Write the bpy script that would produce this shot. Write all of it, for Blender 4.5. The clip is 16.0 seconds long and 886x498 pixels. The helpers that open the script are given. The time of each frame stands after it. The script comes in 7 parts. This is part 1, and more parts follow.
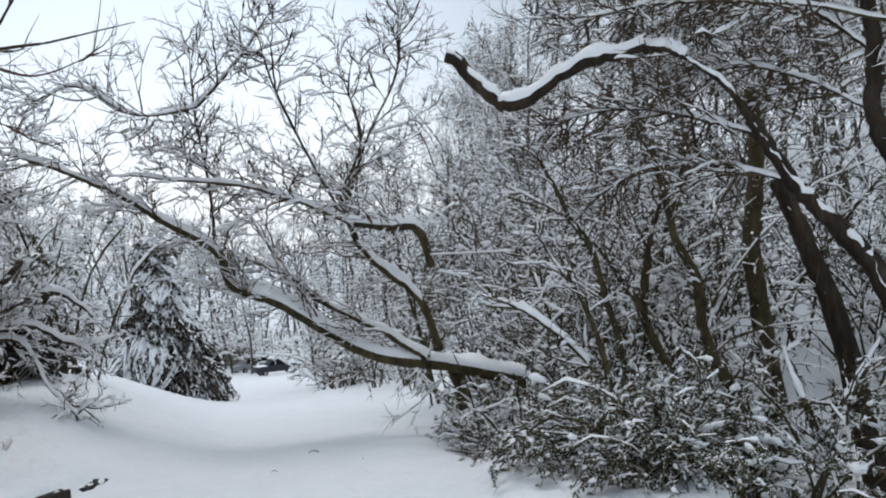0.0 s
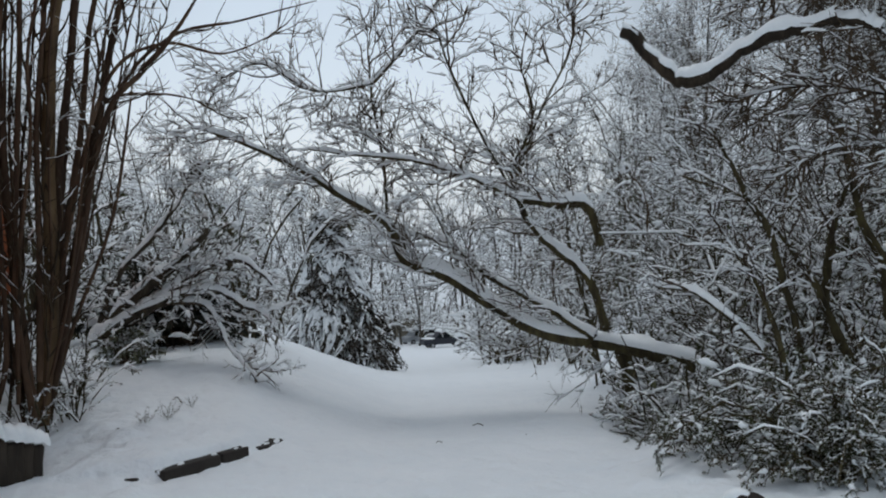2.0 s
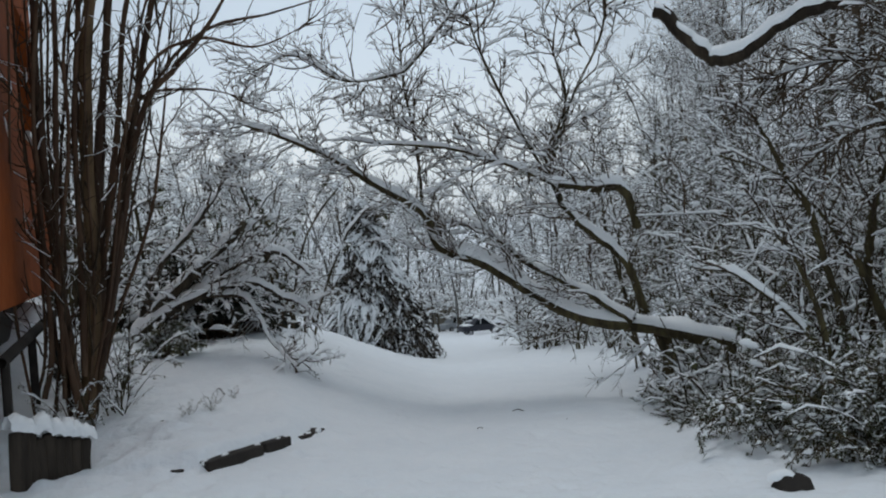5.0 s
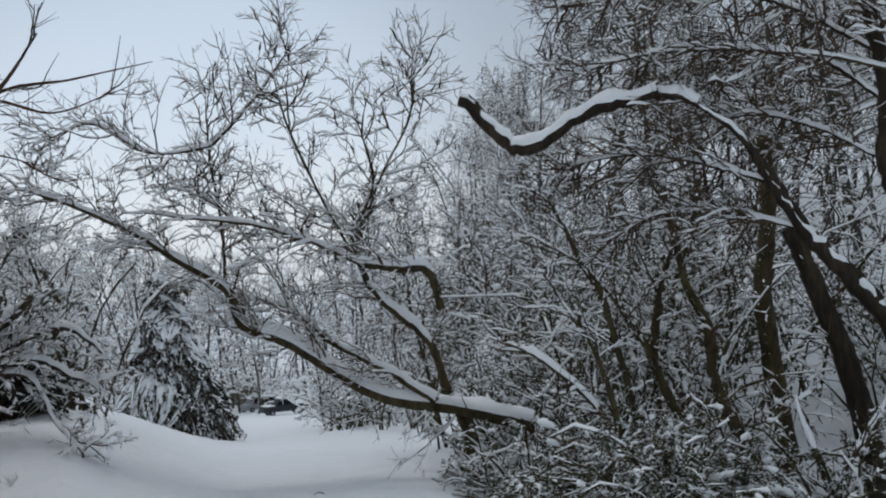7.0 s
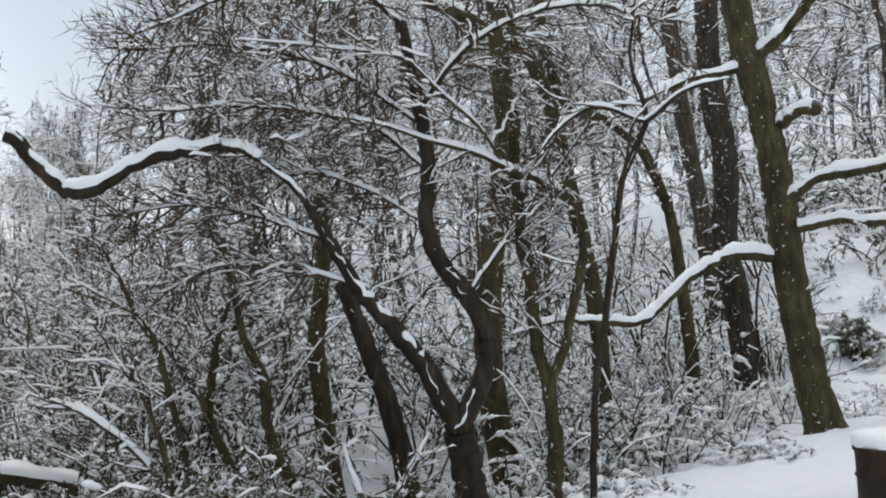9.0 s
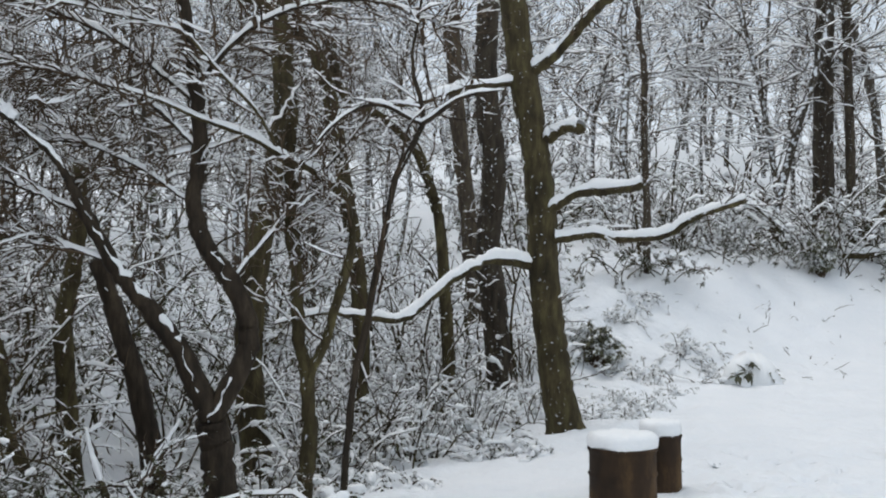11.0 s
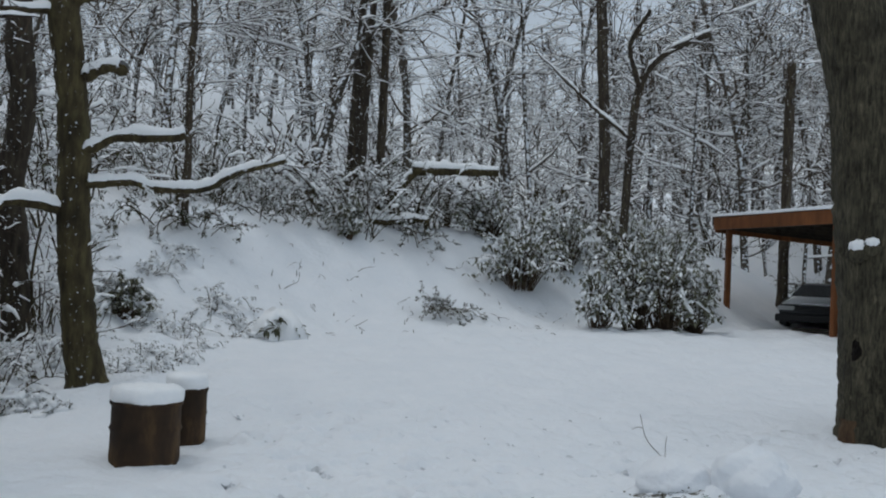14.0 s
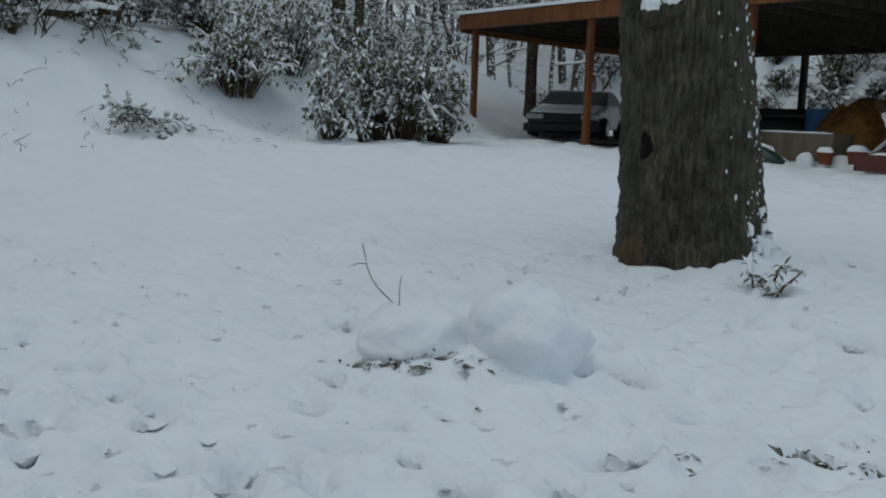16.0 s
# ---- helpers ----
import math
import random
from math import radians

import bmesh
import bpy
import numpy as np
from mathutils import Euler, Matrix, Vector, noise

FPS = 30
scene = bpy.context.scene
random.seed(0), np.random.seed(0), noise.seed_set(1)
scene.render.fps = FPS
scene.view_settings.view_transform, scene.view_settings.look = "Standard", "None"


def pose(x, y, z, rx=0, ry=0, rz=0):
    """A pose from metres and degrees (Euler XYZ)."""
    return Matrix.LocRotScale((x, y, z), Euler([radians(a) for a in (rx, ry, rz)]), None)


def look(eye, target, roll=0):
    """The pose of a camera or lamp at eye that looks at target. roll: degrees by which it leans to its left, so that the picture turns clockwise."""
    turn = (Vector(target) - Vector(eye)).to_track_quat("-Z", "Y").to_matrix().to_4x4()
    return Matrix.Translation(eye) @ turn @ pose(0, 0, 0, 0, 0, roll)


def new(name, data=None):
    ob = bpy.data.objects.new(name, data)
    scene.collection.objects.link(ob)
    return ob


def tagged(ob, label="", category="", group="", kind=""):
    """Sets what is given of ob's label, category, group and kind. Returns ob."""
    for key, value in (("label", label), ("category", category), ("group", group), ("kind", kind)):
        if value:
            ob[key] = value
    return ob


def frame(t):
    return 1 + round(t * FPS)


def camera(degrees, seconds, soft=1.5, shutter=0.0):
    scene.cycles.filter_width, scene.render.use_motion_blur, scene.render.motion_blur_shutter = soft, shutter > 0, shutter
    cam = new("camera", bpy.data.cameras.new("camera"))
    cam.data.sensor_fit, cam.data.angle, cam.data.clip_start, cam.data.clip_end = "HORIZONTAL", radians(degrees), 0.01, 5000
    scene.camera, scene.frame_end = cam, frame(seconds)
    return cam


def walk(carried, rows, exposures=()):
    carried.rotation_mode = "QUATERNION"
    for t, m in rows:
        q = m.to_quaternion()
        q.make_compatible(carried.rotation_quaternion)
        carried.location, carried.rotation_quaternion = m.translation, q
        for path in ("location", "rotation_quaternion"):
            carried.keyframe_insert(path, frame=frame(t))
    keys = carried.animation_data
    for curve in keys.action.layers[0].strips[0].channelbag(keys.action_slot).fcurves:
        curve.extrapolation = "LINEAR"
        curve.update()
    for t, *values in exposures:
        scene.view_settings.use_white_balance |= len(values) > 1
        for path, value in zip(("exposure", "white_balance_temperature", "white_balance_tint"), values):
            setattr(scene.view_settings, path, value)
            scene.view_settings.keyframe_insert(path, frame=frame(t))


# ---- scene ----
cam = camera(48.26, 16.0, soft=2.0)
PATH = [
    (0.0, pose(0, 0, 1.6, 90.463, 4.355, 0.539)),
    (0.5, pose(0, 0, 1.6, 91.540, 5.140, 4.871)),
    (1.0, pose(0, 0, 1.6, 92.544, 4.157, 8.716)),
    (1.5, pose(0, 0, 1.6, 92.326, 2.003, 10.623)),
    (2.0, pose(0, 0, 1.6, 89.731, 2.819, 10.293)),
    (2.5, pose(0, 0, 1.6, 90.300, 2.860, 11.077)),
    (3.0, pose(0, 0, 1.6, 90.365, 3.390, 11.634)),
    (3.5, pose(0, 0, 1.6, 90.063, 4.374, 11.937)),
    (3.7, pose(0, 0, 1.6, 89.502, 4.254, 12.176)),
    (5.8, pose(0, 0, 1.6, 89.086, 4.318, 12.406)),
    (6.0, pose(0, 0, 1.6, 89.412, 4.590, 12.024)),
    (6.5, pose(0, 0, 1.6, 91.326, 3.049, 7.495)),
    (7.0, pose(0, 0, 1.6, 92.953, 3.344, 1.119)),
    (7.5, pose(0, 0, 1.6, 93.517, 3.807, -5.050)),
    (8.0, pose(0, 0, 1.6, 93.973, 3.576, -12.568)),
    (8.5, pose(0, 0, 1.6, 94.077, 3.703, -18.487)),
    (9.0, pose(0, 0, 1.6, 94.460, 3.384, -24.101)),
    (9.2, pose(0, 0, 1.6, 94.646, 3.209, -25.622)),
    (11.3, pose(0, 0, 1.6, 93.699, -1.376, -40.681)),
    (11.5, pose(0, 0, 1.6, 93.822, -2.203, -42.963)),
    (12.0, pose(0, 0, 1.6, 92.797, -1.475, -48.998)),
    (12.5, pose(0, 0, 1.6, 92.531, -1.848, -55.005)),
    (13.0, pose(0, 0, 1.6, 93.102, -1.613, -60.173)),
    (13.5, pose(0, 0, 1.6, 92.678, -2.453, -62.243)),
    (14.0, pose(0, 0, 1.6, 91.601, -2.637, -64.172)),
    (14.5, pose(0, 0, 1.6, 88.266, -2.611, -67.304)),
    (15.0, pose(0, 0, 1.6, 86.386, -1.190, -73.594)),
    (15.5, pose(0.713, 0.088, 1.512, 84.284, 0.064, -76.668)),
    (16.0, pose(2.718, 0.561, 1.298, 82.026, -1.929, -78.724)),
]
EXPOSURES = [(0.0, 0.17, 6500, 10), (1.0, -0.2, 6450, 10), (2.0, -0.35, 6400, 8), (3.5, -0.42, 6350, 7), (6.0, -0.42, 6350, 7), (7.5, -0.25, 6500, 10), (9.0, 0.31, 6800, 10),
             (11.5, 0.23, 6750, 10), (12.5, -0.05, 6550, 10), (14.0, -0.4, 6400, 8), (15.0, -0.6, 6350, 5), (16.0, -0.62, 6250, 3)]
walk(cam, PATH, EXPOSURES)

# ---------- world, sky, sun ----------
world = bpy.data.worlds.new("overcast_sky")
scene.world = world
world.use_nodes = True
wn, wl = world.node_tree.nodes, world.node_tree.links
wn.clear()
w_out = wn.new("ShaderNodeOutputWorld")
w_bg = wn.new("ShaderNodeBackground")
w_bg2 = wn.new("ShaderNodeBackground")
w_add = wn.new("ShaderNodeAddShader")
w_sky = wn.new("ShaderNodeTexSky")
w_sky.sky_type = 'NISHITA'
w_sky.sun_disc = False
w_sky.sun_elevation = radians(72)
w_sky.sun_rotation = radians(-15)
w_sky.dust_density = 5.0
w_bg.inputs["Strength"].default_value = 0.02
wl.new(w_sky.outputs["Color"], w_bg.inputs["Color"])
# cloud deck: pale grey-blue, brighter low over the valley
w_tc = wn.new("ShaderNodeTexCoord")
w_sep = wn.new("ShaderNodeSeparateXYZ")
w_ramp = wn.new("ShaderNodeValToRGB")
w_noise = wn.new("ShaderNodeTexNoise")
w_noise.inputs["Scale"].default_value = 2.2
w_noise.inputs["Detail"].default_value = 5.0
w_mix = wn.new("ShaderNodeMix")
w_mix.data_type = 'RGBA'
w_mix.blend_type = 'MULTIPLY'
w_mix.inputs["Factor"].default_value = 0.22
wl.new(w_tc.outputs["Generated"], w_sep.inputs[0])
wl.new(w_sep.outputs["Z"], w_ramp.inputs["Fac"])
wl.new(w_tc.outputs["Generated"], w_noise.inputs["Vector"])
w_el = w_ramp.color_ramp.elements
w_el[0].position, w_el[0].color = 0.0, (1.06, 1.13, 1.20, 1)
w_el[1].position, w_el[1].color = 0.80, (1.11, 1.24, 1.35, 1)
for w_p, w_c in ((0.09, (1.19, 1.27, 1.35, 1)), (0.17, (1.00, 1.12, 1.26, 1)), (0.32, (0.82, 0.96, 1.13, 1))):
    w_el.new(w_p).color = w_c
# the clouds are brighter round the hidden sun
w_dot = wn.new("ShaderNodeVectorMath")
w_dot.operation = 'DOT_PRODUCT'
w_dot.inputs[1].default_value = (-0.265, 0.955, 0.13)
wl.new(w_tc.outputs["Generated"], w_dot.inputs[0])
w_glow = wn.new("ShaderNodeMapRange")
w_glow.interpolation_type = 'SMOOTHSTEP'
w_glow.inputs["From Min"].default_value, w_glow.inputs["From Max"].default_value = 0.93, 1.0
w_glow.inputs["To Min"].default_value, w_glow.inputs["To Max"].default_value = 1.0, 1.5
wl.new(w_dot.outputs["Value"], w_glow.inputs["Value"])
w_mul = wn.new("ShaderNodeMix")
w_mul.data_type, w_mul.blend_type = 'RGBA', 'MULTIPLY'
w_mul.inputs["Factor"].default_value = 1.0
wl.new(w_ramp.outputs["Color"], w_mul.inputs["A"])
wl.new(w_glow.outputs[0], w_mul.inputs["B"])
wl.new(w_mul.outputs["Result"], w_mix.inputs["A"])
wl.new(w_noise.outputs["Fac"], w_mix.inputs["B"])
wl.new(w_mix.outputs["Result"], w_bg2.inputs["Color"])
w_bg2.inputs["Strength"].default_value = 0.60
wl.new(w_bg.outputs[0], w_add.inputs[0])
wl.new(w_bg2.outputs[0], w_add.inputs[1])
wl.new(w_add.outputs[0], w_out.inputs["Surface"])
sun = new("sun", bpy.data.lights.new("sun", 'SUN'))
sun.data.energy = 0.4
sun.data.angle = radians(25)
sun.data.color = (1.0, 0.97, 0.93)
sun.matrix_world = look((0, 0, 50), (2.8, -10.4, 16))

# ---------- materials ----------
def ramp_node(nt, stops):
    r = nt.nodes.new("ShaderNodeValToRGB")
    el = r.color_ramp.elements
    el[0].position, el[0].color = stops[0][0], (*stops[0][1], 1)
    el[1].position, el[1].color = stops[-1][0], (*stops[-1][1], 1)
    for p, c in stops[1:-1]:
        e = el.new(p)
        e.color = (*c, 1)
    return r


def surface(name, stops, scale=8.0, detail=6.0, stretch=(1, 1, 1), rough=0.8, bump=0.3, bump_scale=None,
            metal=0.0, bump_dist=0.01, snow=0.0, snow_scale=14.0, snow_dir=(0, 0, 1), rand=0.0, sss=0.0, patches=0.0):
    """A procedural surface: colour by noise, fine relief, and flecks of stuck snow where asked."""
    m = bpy.data.materials.new(name)
    m.use_nodes = True
    nt = m.node_tree
    n, l = nt.nodes, nt.links
    b = n["Principled BSDF"]
    b.inputs["Roughness"].default_value = rough
    b.inputs["Metallic"].default_value = metal
    b.inputs["Specular IOR Level"].default_value = 0.25
    tc = n.new("ShaderNodeTexCoord")
    mp = n.new("ShaderNodeMapping")
    mp.inputs["Scale"].default_value = stretch
    l.new(tc.outputs["Object"], mp.inputs["Vector"])
    t1 = n.new("ShaderNodeTexNoise")
    t1.inputs["Scale"].default_value = scale
    t1.inputs["Detail"].default_value = detail
    t1.inputs["Roughness"].default_value = 0.65
    l.new(mp.outputs[0], t1.inputs["Vector"])
    r = ramp_node(nt, stops)
    l.new(t1.outputs["Fac"], r.inputs["Fac"])
    col = r.outputs["Color"]
    if patches:
        t3 = n.new("ShaderNodeTexNoise")
        t3.inputs["Scale"].default_value = scale * 0.13
        t3.inputs["Detail"].default_value = 3.0
        l.new(tc.outputs["Object"], t3.inputs["Vector"])
        r3 = ramp_node(nt, [(0.35, (1 - patches,) * 3), (0.65, (1 + patches * 0.3,) * 3)])
        l.new(t3.outputs["Fac"], r3.inputs["Fac"])
        mx = n.new("ShaderNodeMix")
        mx.data_type, mx.blend_type = 'RGBA', 'MULTIPLY'
        mx.inputs["Factor"].default_value = 1.0
        l.new(col, mx.inputs["A"])
        l.new(r3.outputs["Color"], mx.inputs["B"])
        col = mx.outputs["Result"]
    if rand:
        oi = n.new("ShaderNodeObjectInfo")
        hs = n.new("ShaderNodeHueSaturation")
        mr = n.new("ShaderNodeMapRange")
        mr.inputs["To Min"].default_value, mr.inputs["To Max"].default_value = 1 - rand, 1 + rand
        l.new(oi.outputs["Random"], mr.inputs["Value"])
        l.new(mr.outputs[0], hs.inputs["Value"])
        l.new(col, hs.inputs["Color"])
        col = hs.outputs["Color"]
    if snow:
        ge = n.new("ShaderNodeNewGeometry")
        dt = n.new("ShaderNodeVectorMath")
        dt.operation = 'DOT_PRODUCT'
        dt.inputs[1].default_value = Vector(snow_dir).normalized()
        l.new(ge.outputs["Normal"], dt.inputs[0])
        t2 = n.new("ShaderNodeTexNoise")
        t2.inputs["Scale"].default_value = snow_scale
        t2.inputs["Detail"].default_value = 4.0
        l.new(tc.outputs["Object"], t2.inputs["Vector"])
        ad = n.new("ShaderNodeMath")
        ad.operation = 'MULTIPLY_ADD'
        l.new(dt.outputs["Value"], ad.inputs[0])
        ad.inputs[1].default_value = 0.30
        l.new(t2.outputs["Fac"], ad.inputs[2])
        rr = n.new("ShaderNodeMapRange")
        rr.inputs["From Min"].default_value = 0.88 - snow * 0.4
        rr.inputs["From Max"].default_value = 0.92 - snow * 0.4
        l.new(ad.outputs[0], rr.inputs["Value"])
        mx = n.new("ShaderNodeMix")
        mx.data_type = 'RGBA'
        l.new(rr.outputs[0], mx.inputs["Factor"])
        l.new(col, mx.inputs["A"])
        mx.inputs["B"].default_value = (0.82, 0.85, 0.89, 1)
        col = mx.outputs["Result"]
    l.new(col, b.inputs["Base Color"])
    if sss:
        b.inputs["Subsurface Weight"].default_value = sss
        b.inputs["Subsurface Radius"].default_value = (0.02, 0.03, 0.04)
    if bump:
        bp = n.new("ShaderNodeBump")
        bp.inputs["Strength"].default_value = bump
        bp.inputs["Distance"].default_value = bump_dist
        tb = n.new("ShaderNodeTexNoise")
        tb.inputs["Scale"].default_value = bump_scale or scale * 2.5
        tb.inputs["Detail"].default_value = 6.0
        l.new(mp.outputs[0], tb.inputs["Vector"])
        l.new(tb.outputs["Fac"], bp.inputs["Height"])
        l.new(bp.outputs[0], b.inputs["Normal"])
    return m


SNOW = surface("fresh_snow", [(0.3, (0.82, 0.85, 0.89)), (0.7, (0.88, 0.90, 0.93))], 1.6, 5, rough=0.75, bump=0.8, bump_scale=10.0, bump_dist=0.045)
SNOW.node_tree.nodes["Principled BSDF"].inputs["Sheen Weight"].default_value = 0.12
SNOW.node_tree.nodes["Principled BSDF"].inputs["Sheen Roughness"].default_value = 0.5
SNOW_SOFT = surface("clinging_snow", [(0.3, (0.89, 0.91, 0.93)), (0.7, (0.94, 0.95, 0.96))], 20, 3, rough=0.75, bump=0.4, bump_scale=40.0)
BARK = surface("wet_dark_bark", [(0.3, (0.020, 0.016, 0.012)), (0.5, (0.055, 0.042, 0.030)), (0.72, (0.10, 0.085, 0.055))], 14, 6, (1, 1, 0.25), 0.85, 0.6, snow=0.08, snow_scale=26.0, snow_dir=(-0.5, -0.3, 0.6), rand=0.25)
BARK_MOSS = surface("mossy_bark", [(0.3, (0.022, 0.017, 0.010)), (0.52, (0.070, 0.055, 0.026)), (0.72, (0.12, 0.105, 0.045))], 12, 6, (1, 1, 0.3), 0.85, 0.6, snow=0.03, snow_scale=28.0, snow_dir=(-0.5, -0.3, 0.6), patches=0.4)
BARK_WET = surface("wet_black_brown_bark", [(0.3, (0.014, 0.010, 0.007)), (0.5, (0.036, 0.026, 0.017)), (0.72, (0.075, 0.056, 0.036))], 14, 6, (1, 1, 0.25), 0.8, 0.7, snow=0.0, snow_scale=26.0, patches=0.3)
WOODBARK = surface("woodland_bark", [(0.3, (0.034, 0.029, 0.023)), (0.5, (0.080, 0.067, 0.052)), (0.72, (0.14, 0.12, 0.095))], 14, 6, (1, 1, 0.25), 0.85, 0.6, snow=0.42, snow_scale=14.0, snow_dir=(-0.5, -0.3, 0.6), rand=0.25)
TWIG = surface("twig_bark", [(0.3, (0.032, 0.022, 0.014)), (0.7, (0.105, 0.072, 0.045))], 5, 3, rough=0.85, bump=0.0, rand=0.2)


# ---------- mesh helpers ----------
def raw_mesh(name, verts, quads, mats, mat_idx=None, smooth=True):
    """One mesh from arrays of corners and four-sided faces."""
    verts = np.asarray(verts, dtype=np.float32)
    quads = np.asarray(quads, dtype=np.int32)
    me = bpy.data.meshes.new(name)
    me.vertices.add(len(verts))
    me.vertices.foreach_set("co", verts.ravel())
    k = quads.shape[1]
    me.loops.add(quads.size)
    me.loops.foreach_set("vertex_index", quads.ravel())
    me.polygons.add(len(quads))
    me.polygons.foreach_set("loop_start", np.arange(0, quads.size, k, dtype=np.int32))
    for m in mats:
        me.materials.append(m)
    if mat_idx is not None:
        me.polygons.foreach_set("material_index", np.asarray(mat_idx, dtype=np.int32))
    me.polygons.foreach_set("use_smooth", np.full(len(quads), smooth))
    me.update(calc_edges=True)
    me.validate()
    return me


def part_mesh(name, me, parent, label=""):
    ob = new(name, me)
    ob.parent = parent
    if label:
        tagged(ob, label)
    return ob


def part(name, bm, material, parent, label="", smooth=False):
    me = bpy.data.meshes.new(name)
    bm.to_mesh(me)
    bm.free()
    for m in (material if isinstance(material, (list, tuple)) else [material]):
        me.materials.append(m)
    if smooth:
        me.polygons.foreach_set("use_smooth", np.full(len(me.polygons), True))
    return part_mesh(name, me, parent, label)


def thing(name, x, y, z, label, category, group="", rz=0.0):
    ob = new(name)
    ob.empty_display_size = 0.2
    ob.matrix_basis = pose(x, y, z, 0, 0, rz)
    return tagged(ob, label, category, group)


def box(bm, x0, y0, z0, x1, y1, z1, bevel=0.0):
    r = bmesh.ops.create_cube(bm, size=1.0)
    vs = r["verts"]
    for v in vs:
        v.co = Vector(((x0 + x1) / 2 + v.co.x * (x1 - x0), (y0 + y1) / 2 + v.co.y * (y1 - y0), (z0 + z1) / 2 + v.co.z * (z1 - z0)))
    if bevel:
        es = list({e for v in vs for e in v.link_edges})
        bmesh.ops.bevel(bm, geom=es, offset=bevel, segments=2, affect='EDGES', profile=0.5)


def frames_along(P, stable=False):
    """Tangent, side and upper normal along many polylines (N, K, 3); stable: no change of frame along steep ones."""
    T = np.gradient(P, axis=1)
    T /= np.linalg.norm(T, axis=2, keepdims=True) + 1e-9
    up = np.zeros_like(T)
    up[..., 2] = 1
    steep = np.abs(T[..., 2]) > 0.97
    if stable:
        steep |= (np.abs(T[..., 2]).min(1) > 0.6)[:, None]
    up[steep] = (0.35, 0.94, 0)
    S = np.cross(T, up)
    S /= np.linalg.norm(S, axis=2, keepdims=True) + 1e-9
    return T, S, np.cross(S, T)


def ring_faces(n, k, s, cap=False):
    """Faces that join n tubes of k rings with s corners each."""
    i = np.arange(n)[:, None, None] * (k * s)
    j = np.arange(k - 1)[None, :, None] * s
    c = np.arange(s)[None, None, :]
    a = i + j + c
    b = i + j + (c + 1) % s
    return np.stack([a, b, b + s, a + s], -1).reshape(-1, 4), np.broadcast_to(c, (n, k - 1, s)).reshape(-1)


def tubes(P, rad, sides=6, rough=0.0, rng=None):
    T, S, U = frames_along(P, True)
    n, k = P.shape[:2]
    ang = np.arange(sides) * 2 * np.pi / sides
    r = rad[..., None] * (1 + (rough * rng.standard_normal((n, k, sides)) if rough else 0))
    V = P[:, :, None, :] + r[..., None] * (np.cos(ang)[None, None, :, None] * S[:, :, None, :] + np.sin(ang)[None, None, :, None] * U[:, :, None, :])
    F, _ = ring_faces(n, k, sides)
    return V.reshape(-1, 3), F


def snowy_tubes(P, rad, snow, rng, bare=0.25):
    """Thin twigs with broken lumps of snow on their upper side, thicker where they lie flat; a share stays bare."""
    T, S, U = frames_along(P)
    n, k = P.shape[:2]
    flat = np.sqrt(T[..., 0] ** 2 + T[..., 1] ** 2)
    load = rng.uniform(0.45, 1.35, (n, 1))
    naked = rng.uniform(0, 1, n) < bare
    load[naked] = 0.0
    clump = np.where(rng.uniform(0, 1, (n, k)) < 0.34, rng.uniform(0.0, 0.22, (n, k)), rng.uniform(0.55, 1.75, (n, k)))
    sn = snow * load * flat ** 1.5 * clump
    sn[:, -1] *= 0.35
    w = rad + 0.30 * sn
    V = np.stack([P - U * rad[..., None], P - S * w[..., None] + U * (0.1 * rad)[..., None],
                  P + U * (0.7 * rad)[..., None] + np.array([0, 0, 1.0]) * sn[..., None], P + S * w[..., None] + U * (0.1 * rad)[..., None]], 2)
    F, c = ring_faces(n, k, 4)
    held = np.repeat(((sn[:, :-1] + sn[:, 1:]) * 0.5 > 0.24 * snow).ravel(), 4)
    m = (np.isin(c, (1, 2)) & held).astype(np.int32)
    return V.reshape(-1, 3), F[:, ::-1], m


def finer(P, rng, amount=0.06):
    """Twice as many rings along each twig, slightly crooked at the new ones."""
    n, k = P.shape[:2]
    out = np.empty((n, 2 * k - 1, 3))
    out[:, ::2] = P
    step = P[:, 1:] - P[:, :-1]
    out[:, 1::2] = (P[:, 1:] + P[:, :-1]) / 2 + rng.standard_normal(step.shape) * amount * np.linalg.norm(step, axis=2, keepdims=True)
    return out


def grow(parents, per, length, angle, rng, k=5, t0=0.25, t1=1.0, wander=0.16, lift=0.0, sag=0.0, spread=None):
    """Side shoots from many parent polylines: (N*per, k, 3)."""
    n, kp = parents.shape[:2]
    t = rng.uniform(t0, t1, (n, per)) if per > 1 else rng.uniform(t0, t1, (n, 1))
    f = t * (kp - 1)
    i = np.minimum(f.astype(int), kp - 2)
    a = (f - i)[..., None]
    idx = np.arange(n)[:, None]
    base = parents[idx, i] * (1 - a) + parents[idx, i + 1] * a
    tan = parents[idx, i + 1] - parents[idx, i]
    tan /= np.linalg.norm(tan, axis=2, keepdims=True) + 1e-9
    rnd = rng.standard_normal((n, per, 3))
    perp = rnd - (rnd * tan).sum(2, keepdims=True) * tan
    perp /= np.linalg.norm(perp, axis=2, keepdims=True) + 1e-9
    an = np.radians(rng.normal(angle, angle * 0.25, (n, per)))[..., None]
    d = np.cos(an) * tan + np.sin(an) * perp
    L = length * rng.uniform(0.5, 1.25, (n, per)) * (1.15 - 0.55 * t)
    d, base, L = d.reshape(-1, 3), base.reshape(-1, 3), L.reshape(-1)
    out = np.empty((len(d), k, 3))
    out[:, 0] = base
    step = (L / (k - 1))[:, None]
    for q in range(1, k):
        d = d + rng.standard_normal(d.shape) * wander
        d[:, 2] += lift - sag * q / k
        d /= np.linalg.norm(d, axis=1, keepdims=True)
        out[:, q] = out[:, q - 1] + d * step
    return out


